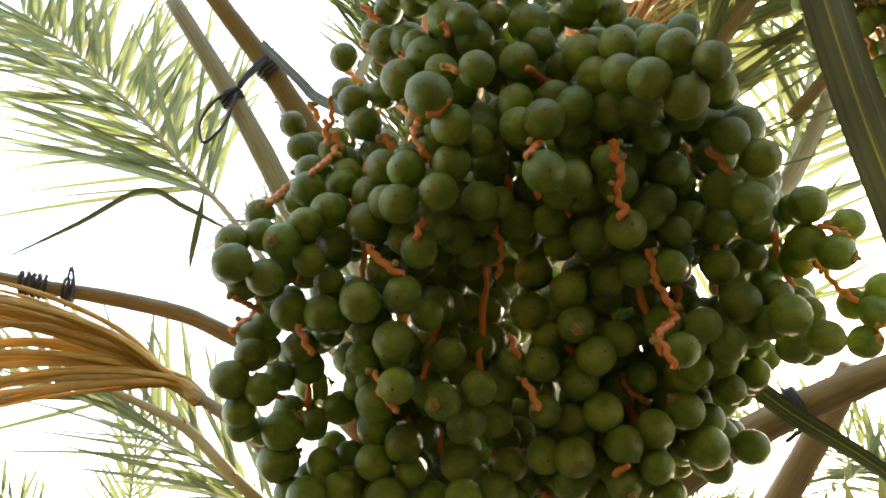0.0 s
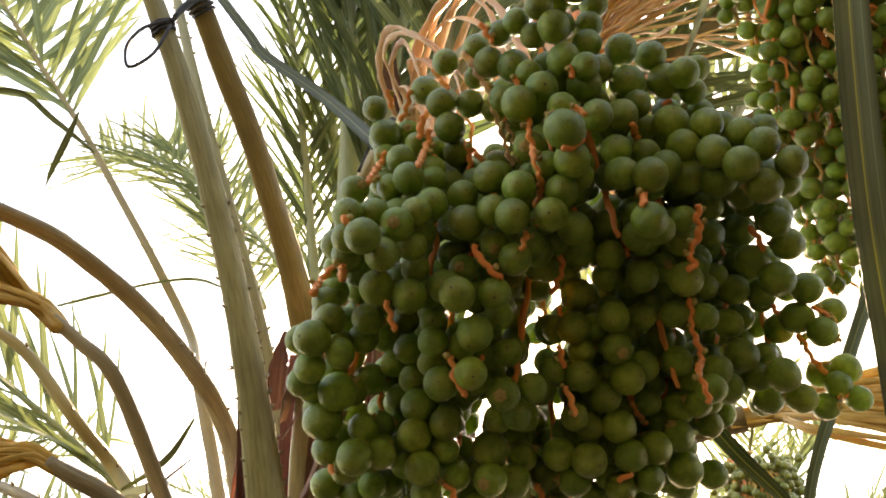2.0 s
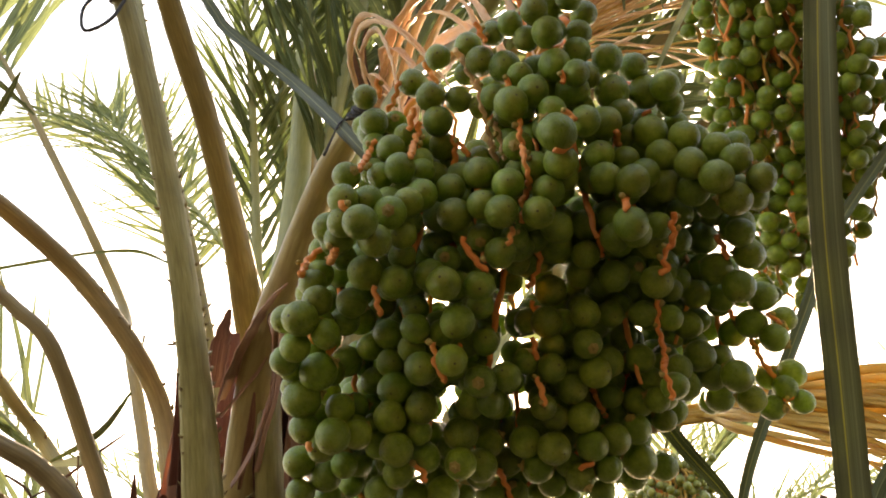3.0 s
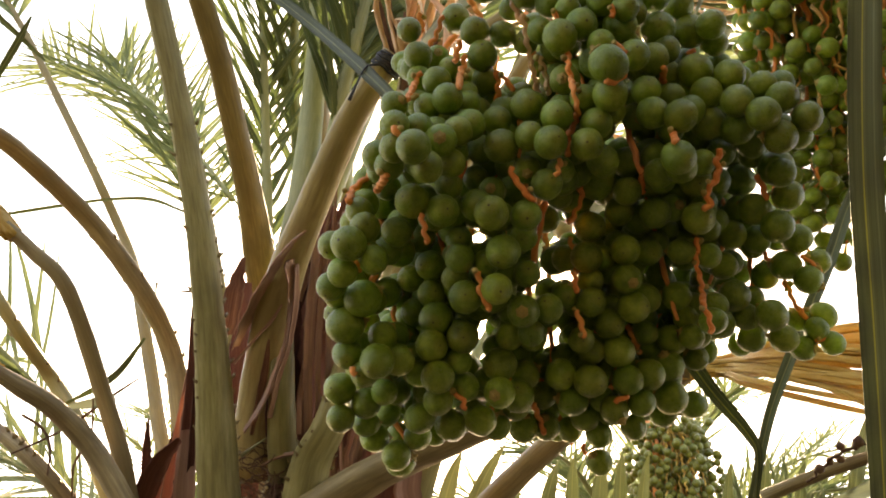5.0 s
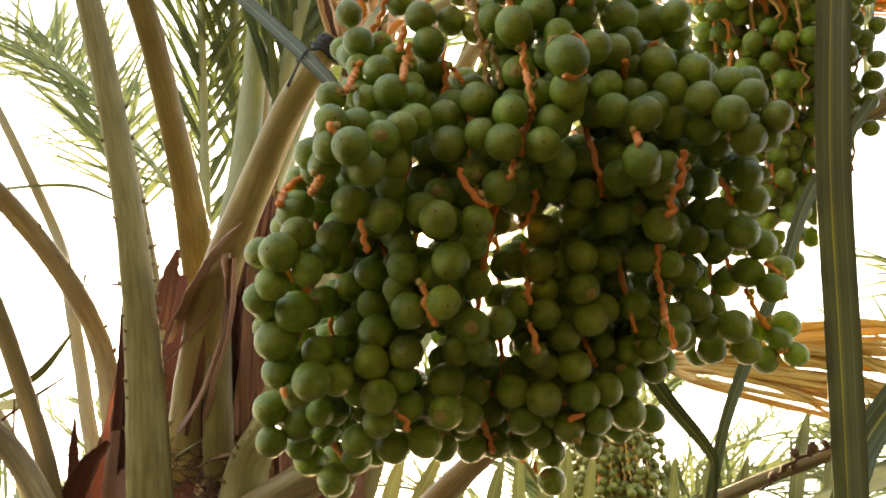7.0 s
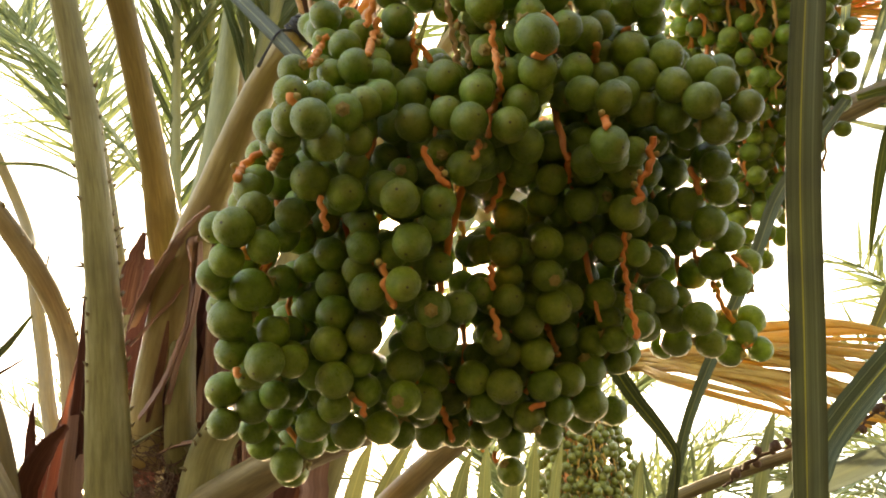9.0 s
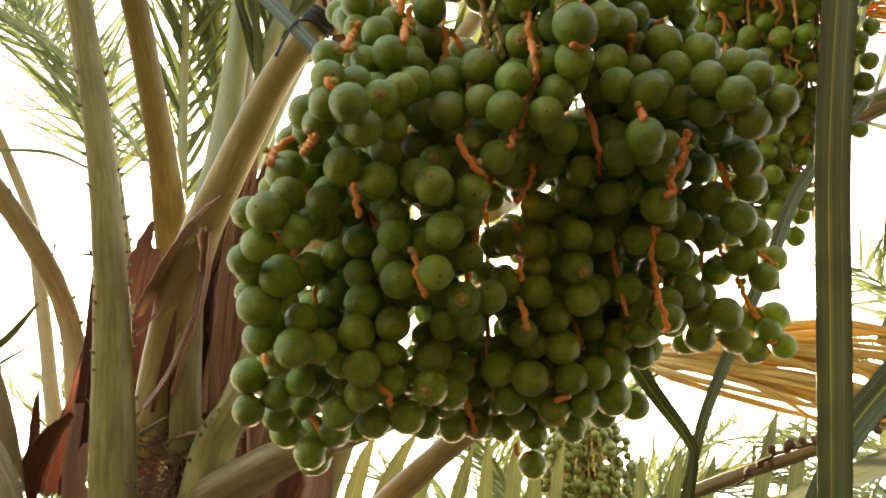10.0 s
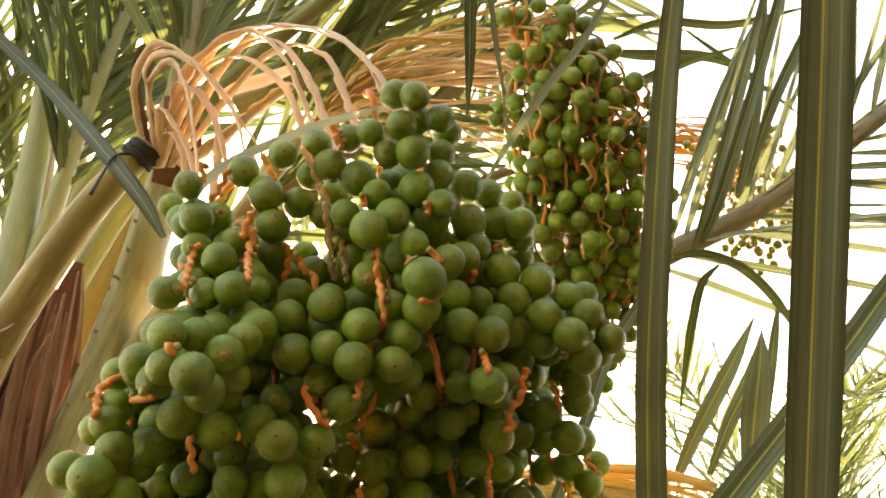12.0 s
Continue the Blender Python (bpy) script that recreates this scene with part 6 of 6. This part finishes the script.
sheath([(0.352, 1.995, 1.841, 0.0067), (0.202, 1.741, 2.189, 0.0066), (0.159, 1.658, 2.324, 0.0080), (0.133, 1.585, 2.434, 0.0067), (0.087, 1.463, 2.592, 0.0017)], 0.6, Vector((0.1, -1, 0.1)), -0.2, material=SHEATH)
sheath([(0.338, 2.006, 1.888, 0.0512), (0.307, 1.926, 2.056, 0.0465), (0.296, 1.864, 2.184, 0.0340), (0.297, 1.817, 2.281, 0.0079)], 0.4, Vector((0.1, -1, 0.1)), 0.2, "broad reddish fibrous leaf sheath", material=SHEATH)
sheath([(0.410, 2.060, 1.908, 0.0800), (0.389, 1.968, 2.083, 0.0673), (0.375, 1.886, 2.239, 0.0490), (0.374, 1.821, 2.364, 0.0110)], 0.3, Vector((0.1, -1, 0.1)), 0.1, "dark maroon fibrous leaf sheath", material=SHEATH_DARK)
sheath([(0.342, 1.908, 1.983, 0.0525), (0.333, 1.829, 2.134, 0.0451), (0.358, 1.747, 2.268, 0.0322), (0.371, 1.693, 2.352, 0.0081)], 0.5, Vector((0.1, -1, 0.1)), 0.2, material=SHEATH_DARK)
sheath([(-0.059, 2.053, 1.986, 0.0286), (-0.082, 1.984, 2.095, 0.0221), (-0.113, 1.903, 2.226, 0.0143), (-0.147, 1.831, 2.345, 0.0091), (-0.169, 1.789, 2.415, 0.0026)], 0.50, Vector((0.1, -1, 0.1)), 0.20, "torn reddish strip of leaf sheath beside a frond stalk", SHEATH_DARK)
sheath([(-0.088, 2.100, 1.993, 0.0211), (-0.103, 2.026, 2.104, 0.0172), (-0.120, 1.953, 2.215, 0.0106), (-0.130, 1.909, 2.281, 0.0026)], 0.60, Vector((0.1, -1, 0.1)), -0.20, "dark red-brown strip of leaf sheath", SHEATH_MID)
sheath([(-0.045, 2.013, 1.979, 0.0090), (-0.074, 1.948, 2.086, 0.0077), (-0.101, 1.882, 2.193, 0.0064), (-0.129, 1.825, 2.289, 0.0013)], 0.40, Vector((0.1, -1, 0.1)), 0.10, "narrow dry ridge of leaf sheath", SHEATH_DARK)
sheath([(-0.107, 2.132, 1.997, 0.0187), (-0.107, 2.074, 2.076, 0.0173), (-0.110, 2.018, 2.155, 0.0120), (-0.114, 1.983, 2.206, 0.0027)], 0.50, Vector((0.1, -1, 0.1)), 0.30, "curled reddish leaf sheath end", SHEATH_DARK)
sheath([(0.175, 1.866, 2.291, 0.0076), (0.152, 1.811, 2.364, 0.0126), (0.163, 1.711, 2.430, 0.0113), (0.137, 1.647, 2.498, 0.0075), (0.121, 1.585, 2.571, 0.0012)], 0.66, Vector((0.1, -1, 0.1)), 0.48, "torn twisted strip of reddish leaf sheath", SHEATH)
sheath([(0.075, 1.815, 2.344, 0.0072), (0.057, 1.765, 2.408, 0.0120), (0.056, 1.687, 2.465, 0.0108), (0.033, 1.630, 2.523, 0.0071), (0.024, 1.572, 2.585, 0.0011)], 0.71, Vector((0.1, -1, 0.1)), -0.41, "torn twisted strip of reddish leaf sheath", SHEATH_MID)
sheath([(0.181, 1.832, 2.311, 0.0077), (0.147, 1.771, 2.401, 0.0129), (0.106, 1.705, 2.485, 0.0115), (0.091, 1.616, 2.567, 0.0076), (0.069, 1.545, 2.654, 0.0012)], 0.75, Vector((0.1, -1, 0.1)), -0.25, "torn twisted strip of reddish leaf sheath", SHEATH_MID)
sheath([(0.199, 1.810, 2.297, 0.0048), (0.188, 1.728, 2.384, 0.0080), (0.175, 1.636, 2.465, 0.0071), (0.143, 1.563, 2.548, 0.0047), (0.107, 1.506, 2.636, 0.0012)], 0.54, Vector((0.1, -1, 0.1)), -0.40, "torn twisted strip of reddish leaf sheath", SHEATH)
sheath([(0.092, 1.858, 2.354, 0.0070), (0.071, 1.809, 2.420, 0.0116), (0.036, 1.760, 2.482, 0.0104), (0.033, 1.683, 2.540, 0.0069), (0.019, 1.629, 2.605, 0.0012)], 0.59, Vector((0.1, -1, 0.1)), -0.22, "torn twisted strip of reddish leaf sheath", SHEATH_MID)
sheath([(0.113, 1.811, 2.385, 0.0069), (0.120, 1.753, 2.431, 0.0114), (0.092, 1.717, 2.476, 0.0102), (0.096, 1.651, 2.517, 0.0068), (0.104, 1.593, 2.563, 0.0012)], 0.55, Vector((0.1, -1, 0.1)), 0.09, "torn twisted strip of reddish leaf sheath", SHEATH_MID)
sheath([(0.071, 1.866, 2.373, 0.0050), (0.070, 1.812, 2.425, 0.0083), (0.036, 1.776, 2.475, 0.0074), (0.047, 1.699, 2.519, 0.0049), (0.021, 1.668, 2.573, 0.0012)], 0.54, Vector((0.1, -1, 0.1)), 0.03, "torn twisted strip of reddish leaf sheath", SHEATH)
sheath([(0.172, 1.793, 2.274, 0.0048), (0.161, 1.725, 2.346, 0.0081), (0.145, 1.651, 2.414, 0.0072), (0.096, 1.609, 2.485, 0.0048), (0.084, 1.544, 2.557, 0.0011)], 0.64, Vector((0.1, -1, 0.1)), 0.50, "torn twisted strip of reddish leaf sheath", SHEATH_MID)
sheath([(0.118, 1.827, 2.307, 0.0063), (0.095, 1.765, 2.387, 0.0105), (0.087, 1.678, 2.460, 0.0094), (0.069, 1.600, 2.533, 0.0062), (0.061, 1.525, 2.610, 0.0011)], 0.80, Vector((0.1, -1, 0.1)), -0.41, "torn twisted strip of reddish leaf sheath", SHEATH_MID)
sheath([(0.094, 1.880, 2.322, 0.0053), (0.091, 1.802, 2.399, 0.0088), (0.063, 1.734, 2.472, 0.0079), (0.060, 1.644, 2.542, 0.0052), (0.045, 1.578, 2.618, 0.0012)], 0.42, Vector((0.1, -1, 0.1)), 0.50, "torn twisted strip of reddish leaf sheath", SHEATH)
sheath([(0.117, 1.928, 2.291, 0.0040), (0.094, 1.849, 2.387, 0.0067), (0.077, 1.753, 2.476, 0.0060), (0.047, 1.670, 2.566, 0.0040), (0.010, 1.605, 2.662, 0.0012)], 0.57, Vector((0.1, -1, 0.1)), -0.42, "torn twisted strip of reddish leaf sheath", SHEATH_MID)
part("thorn", tube(bmesh.new(), [(0.015, 1.810, 2.066, 0.0045), (0.027, 1.746, 2.069, 0.003), (0.040, 1.682, 2.071, 0.0006)], 6), BLADE_DRY, palm, "long pale thorn")
part("thorn", tube(bmesh.new(), [(-0.165, 1.824, 2.441, 0.004), (-0.190, 1.823, 2.434, 0.0025), (-0.215, 1.822, 2.427, 0.0005)], 6), PETIOLE_BROWN, palm, "long thin thorn")
part("thorn", tube(bmesh.new(), [(-0.138, 1.821, 2.498, 0.004), (-0.133, 1.792, 2.505, 0.0025), (-0.128, 1.763, 2.512, 0.0005)], 6), PETIOLE_BROWN, palm, "long thin thorn")
part("thorn", tube(bmesh.new(), [(-0.250, 1.996, 2.533, 0.004), (-0.248, 1.992, 2.510, 0.0025), (-0.245, 1.988, 2.486, 0.0005)], 6), PETIOLE_BROWN, palm, "long thin thorn")
rng_h = random.Random(77)
b = bmesh.new()
for i in range(150):
    c0 = Vector((0.113, 1.878, 2.011)) + Vector((rng_h.uniform(-0.07, 0.07), rng_h.uniform(-0.04, 0.05), rng_h.uniform(-0.10, 0.07)))
    a = rng_h.uniform(0, 6.28)
    bend = rng_h.uniform(0.02, 0.05)
    pts = [(*(c0 + Vector((math.cos(a + k) * bend, math.sin(a + 0.7 * k) * 0.02, math.sin(a + k) * bend + 0.012 * k))), rng_h.uniform(0.0006, 0.0014)) for k in range(rng_h.randint(3, 6))]
    tube(b, smooth_path(pts, 4), 4)
tagged(part("fibre_mat", b, FIBRE, palm, "matted brown fibre at the frond bases"), kind="stuff")


# ---- second bunch ----
def small_bunch(place, tip, size, count, radius, mesh, seed, label, back):
    rng = random.Random(seed)
    b = thing("date_bunch", tip, label, "fruit bunch", "fruit bunches")
    place, tip = Vector(place), Vector(tip)
    pts, tries = [], 0
    strands = max(8, count // 9)
    roots = []
    for s in range(strands):
        a, q = rng.uniform(0, 6.283), math.sqrt(rng.random())
        roots.append((size[0] * q * math.cos(a), size[1] * q * math.sin(a)))
    part("stalk", tube(bmesh.new(), smooth_path([(*back, radius * 1.6), (*(Vector(back).lerp(tip, 0.5) + Vector((0, 0, 0.06))), radius * 1.4), (*tip, radius * 1.2)], 6), 10, 0.8), PETIOLE_BROWN, b)
    while len(pts) < count and tries < count * 60:
        tries += 1
        x, y = rng.choice(roots)
        u = rng.random()
        k = 0.55 + 0.75 * math.sin(math.pi * min(1, 0.2 + 0.7 * u))
        p = place + Vector((x * k + rng.gauss(0, radius * 1.6), y * k + rng.gauss(0, radius * 1.6), size[2] * (u - 0.5)))
        r = radius * rng.uniform(0.85, 1.1)
        if all((p - o).length > 0.8 * (r + q) for o, q in pts):
            pts.append((p, r))
    runs = []
    for x, y in roots:
        k = math.hypot(x / size[0], y / size[1])
        top = place + Vector((x * 0.75, y * 0.75, size[2] * (0.5 - 0.22 * k) * rng.uniform(0.8, 1.0)))
        low = place + Vector((x * 1.15, y * 1.15, -size[2] * 0.5 * rng.uniform(0.45, 1.0) * (1.1 - 0.4 * k)))
        runs.append((top, low))
    vs, fs = [], []
    base = np.array([v.co for v in mesh.vertices])
    fc = [tuple(p.vertices) for p in mesh.polygons]
    for p, r in pts:
        o = len(vs)
        vs.extend((base * r + np.array(p)).tolist())
        fs.extend(tuple(i + o for i in f) for f in fc)
    me = bpy.data.meshes.new("dates")
    me.from_pydata(vs, [], fs)
    me.materials.append(mesh.materials[0])
    me.polygons.foreach_set("use_smooth", [True] * len(me.polygons))
    ob = new("dates", me)
    adopt(ob, b)
    tagged(ob, kind="stuff")
    for s, (top, low) in enumerate(runs):
        mid = tip.lerp(top, 0.55) + Vector((rng.gauss(0, 0.02), rng.gauss(0, 0.02), rng.uniform(0.02, 0.10)))
        path = wavy([tuple(tip), tuple(mid), tuple(top), tuple(top.lerp(low, 0.3)), tuple(top.lerp(low, 0.6)), tuple(low)], radius * 0.34, radius * 0.25, s + seed, 9, 0.6)
        part("strand", tube(bmesh.new(), path, 6, 0.6), STRAND if s % 3 == 0 else GOLD_STRAND, b)
    return b


SMALL_DATES = [date_mesh(i + 20, DATE_SKIN, 12, 8) for i in range(3)]


def hanging_bunch(line, widths, tip, back, strands, radius, limit, seed, label):
    """A loose bunch whose strands hang along a bent centre line, with dates set alternately on each."""
    rng = random.Random(seed)
    b = thing("date_bunch", tip, label, "fruit bunch", "fruit bunches")
    tip = Vector(tip)
    centre = [Vector(q) for q in smooth_path(line, 8)]
    wide = [q[0] for q in smooth_path([(w,) for w in widths], 8)]
    part("stalk", tube(bmesh.new(), smooth_path([(*back, 0.026), (*(Vector(back).lerp(tip, 0.5) + Vector((0, 0, 0.06))), 0.023), (*tip, 0.019)], 6), 10, 0.8), STALK_TAN, b, "tan fruit stalk")

    def at(u, x, y):
        k = min(int(u * (len(centre) - 1)), len(centre) - 2)
        f = u * (len(centre) - 1) - k
        w = wide[k] * (1 - f) + wide[k + 1] * f
        return centre[k].lerp(centre[k + 1], f) + Vector((x * w, y * w, 0))
    taken = []
    for s in range(strands):
        a, q = s * 2.39996, math.sqrt((s + 0.5) / strands)
        x, y = q * math.cos(a), q * math.sin(a)
        u0 = rng.uniform(0.0, 0.42) * (0.35 + 0.65 * q)
        u1 = rng.uniform(0.55, 1.0) if q < 0.8 else rng.uniform(0.45, 0.85)
        run = [at(u0 + (u1 - u0) * i / 6, x, y) + Vector((rng.gauss(0, 0.006), rng.gauss(0, 0.006), 0)) for i in range(7)]
        over_ = tip.lerp(run[0], 0.55) + Vector((rng.gauss(0, 0.03), rng.gauss(0, 0.03), rng.uniform(0.05, 0.15)))
        path = wavy([tuple(tip), tuple(tip.lerp(over_, 0.5) + Vector((0, 0, 0.03))), tuple(over_), tuple(run[0]), tuple(run[1])], 0.0042, 0.0028, s + seed, 7, 0.8)
        stem = part("strand", tube(bmesh.new(), path, 6, 0.6), (STRAND_TAN, STRAND_TAN, GOLD_STRAND, STRAND_PALE)[s % 4], b)
        part("fruiting_end", tube(bmesh.new(), wavy([tuple(p + Vector((0.006, 0.010, 0))) for p in run], 0.0040, 0.0055, s + seed, 5, 0.6), 6, 0.7), (STRAND, STRAND_TAN)[s % 2], stem)
        length = sum((run[i + 1] - run[i]).length for i in range(6))
        count, turn_, skip = int(length / (radius * 0.85)), rng.uniform(0, 6.28), 0
        for i in range(count):
            skip = rng.choice((2, 3)) if rng.random() < 0.07 else skip - 1
            if skip > 0:
                continue
            f = (i + 0.5) / count * 6
            k = min(int(f), 5)
            turn_ += 2.4 + rng.uniform(-0.5, 0.5)
            p = run[k].lerp(run[k + 1], f - k) + Vector((math.cos(turn_), math.sin(turn_), rng.uniform(-0.3, 0.3))) * radius * rng.uniform(1.0, 1.4)
            r = radius * rng.uniform(0.84, 1.08)
            if len(taken) < limit and all((p - o).length > 0.9 * (r + e) for o, e in taken):
                taken.append((p, r))
    for p, r in taken:
        face = Vector((rng.gauss(0, 0.6), rng.gauss(-0.5, 0.6), rng.gauss(-0.5, 0.5)))
        m = Matrix.Translation(p) @ face.to_track_quat("Z", "Y").to_matrix().to_4x4() @ Matrix.Diagonal((r, r, r * rng.uniform(0.98, 1.08), 1))
        fruit = instance("date", rng.choice(SMALL_DATES), m, b)
        instance("calyx", CALYX_MESH, Matrix(), fruit)
    return b


hanging_bunch([(0.385, 0.479, 2.684), (0.458, 0.521, 2.612), (0.537, 0.558, 2.524), (0.597, 0.616, 2.425), (0.630, 0.669, 2.335), (0.648, 0.712, 2.255), (0.655, 0.745, 2.185)],
              [0.060, 0.092, 0.120, 0.124, 0.116, 0.100, 0.070], (0.36, 1.10, 2.86), (0.17, 2.06, 2.06), 42, 0.0150, 600, 5, "second bunch of small green dates on orange strands")

FAR_DATE = date_mesh(40, FAR_DATE_SKIN, 8, 6)


# ---- neighbouring palms ----
def neighbour(place, height, seed, fronds=26, reach=2.2, blade=0.026):
    rng = random.Random(seed)
    x, y = place
    t = thing("palm_tree", (x, y, 0), "neighbouring date palm with arching green fronds", "palm tree", "neighbouring palms")
    part("trunk", tube(bmesh.new(), smooth_path([(x, y, -0.05, 0.26), (x, y, height * 0.4, 0.2), (x, y, height * 0.8, 0.19), (x, y, height, 0.16), (x, y, height + 0.2, 0.08)], 6), 14, 1.0, Vector((0, 1, 0)), 0.15, seed), FIBRE, t)
    for i in range(fronds):
        a = i * 2.39996 + rng.uniform(-0.2, 0.2)
        u = i / fronds
        el = radians(80 - 85 * u + rng.uniform(-6, 6))
        ln = reach * rng.uniform(0.85, 1.15)
        pts = []
        for k in range(6):
            s = k / 5
            e2 = el - 1.1 * s * s
            if k:
                q = pts[-1]
                pts.append((q[0] + ln / 5 * math.cos(e2) * math.cos(a), q[1] + ln / 5 * math.cos(e2) * math.sin(a), q[2] + ln / 5 * math.sin(e2), 0.026 * (1 - s) + 0.004))
            else:
                pts.append((x + 0.1 * math.cos(a), y + 0.1 * math.sin(a), height, 0.032))
        frond(t, pts, RACHIS_GREEN, 0.8, (0.2, 1.0, 40, 0.5, blade, 42, 25), False, LEAFLETS, "", seed * 50 + i)
    return t


neighbour((3.5, 5.0), 2.7, 1, 22)
neighbour((5.5, 2.6), 2.7, 2)
neighbour((1.2, 8.5), 3.0, 3)
neighbour((-2.6, 7.0), 2.6, 4)
neighbour((7.5, 8.0), 3.6, 5)
small_bunch((2.67, 3.53, 3.02), (2.66, 3.75, 3.42), (0.20, 0.20, 0.62), 520, 0.024, FAR_DATE, 8, "distant bunch of yellowing green dates", (3.2, 4.5, 3.0))
small_bunch((1.50, 0.66, 3.03), (1.36, 0.93, 3.3), (0.15, 0.15, 0.38), 320, 0.0125, FAR_DATE, 11, "bunch of small yellowing dates behind a frond", (0.9, 1.5, 3.1))

# ---- a far pole with its wire ----
pole = thing("utility_pole", (20.92, 9.88, 0), "thin distant pole carrying a sagging wire", "pole")
part("post", tube(bmesh.new(), [(20.92, 9.88, 0, 0.05), (20.92, 9.88, 13.81, 0.035)], 8), CORD, pole)
part("wire", tube(bmesh.new(), smooth_path([(18.94, 11.21, 14.40, 0.018), (20.92, 9.88, 13.76, 0.018), (23.20, 8.50, 12.85, 0.018)], 6), 6), CORD, pole)
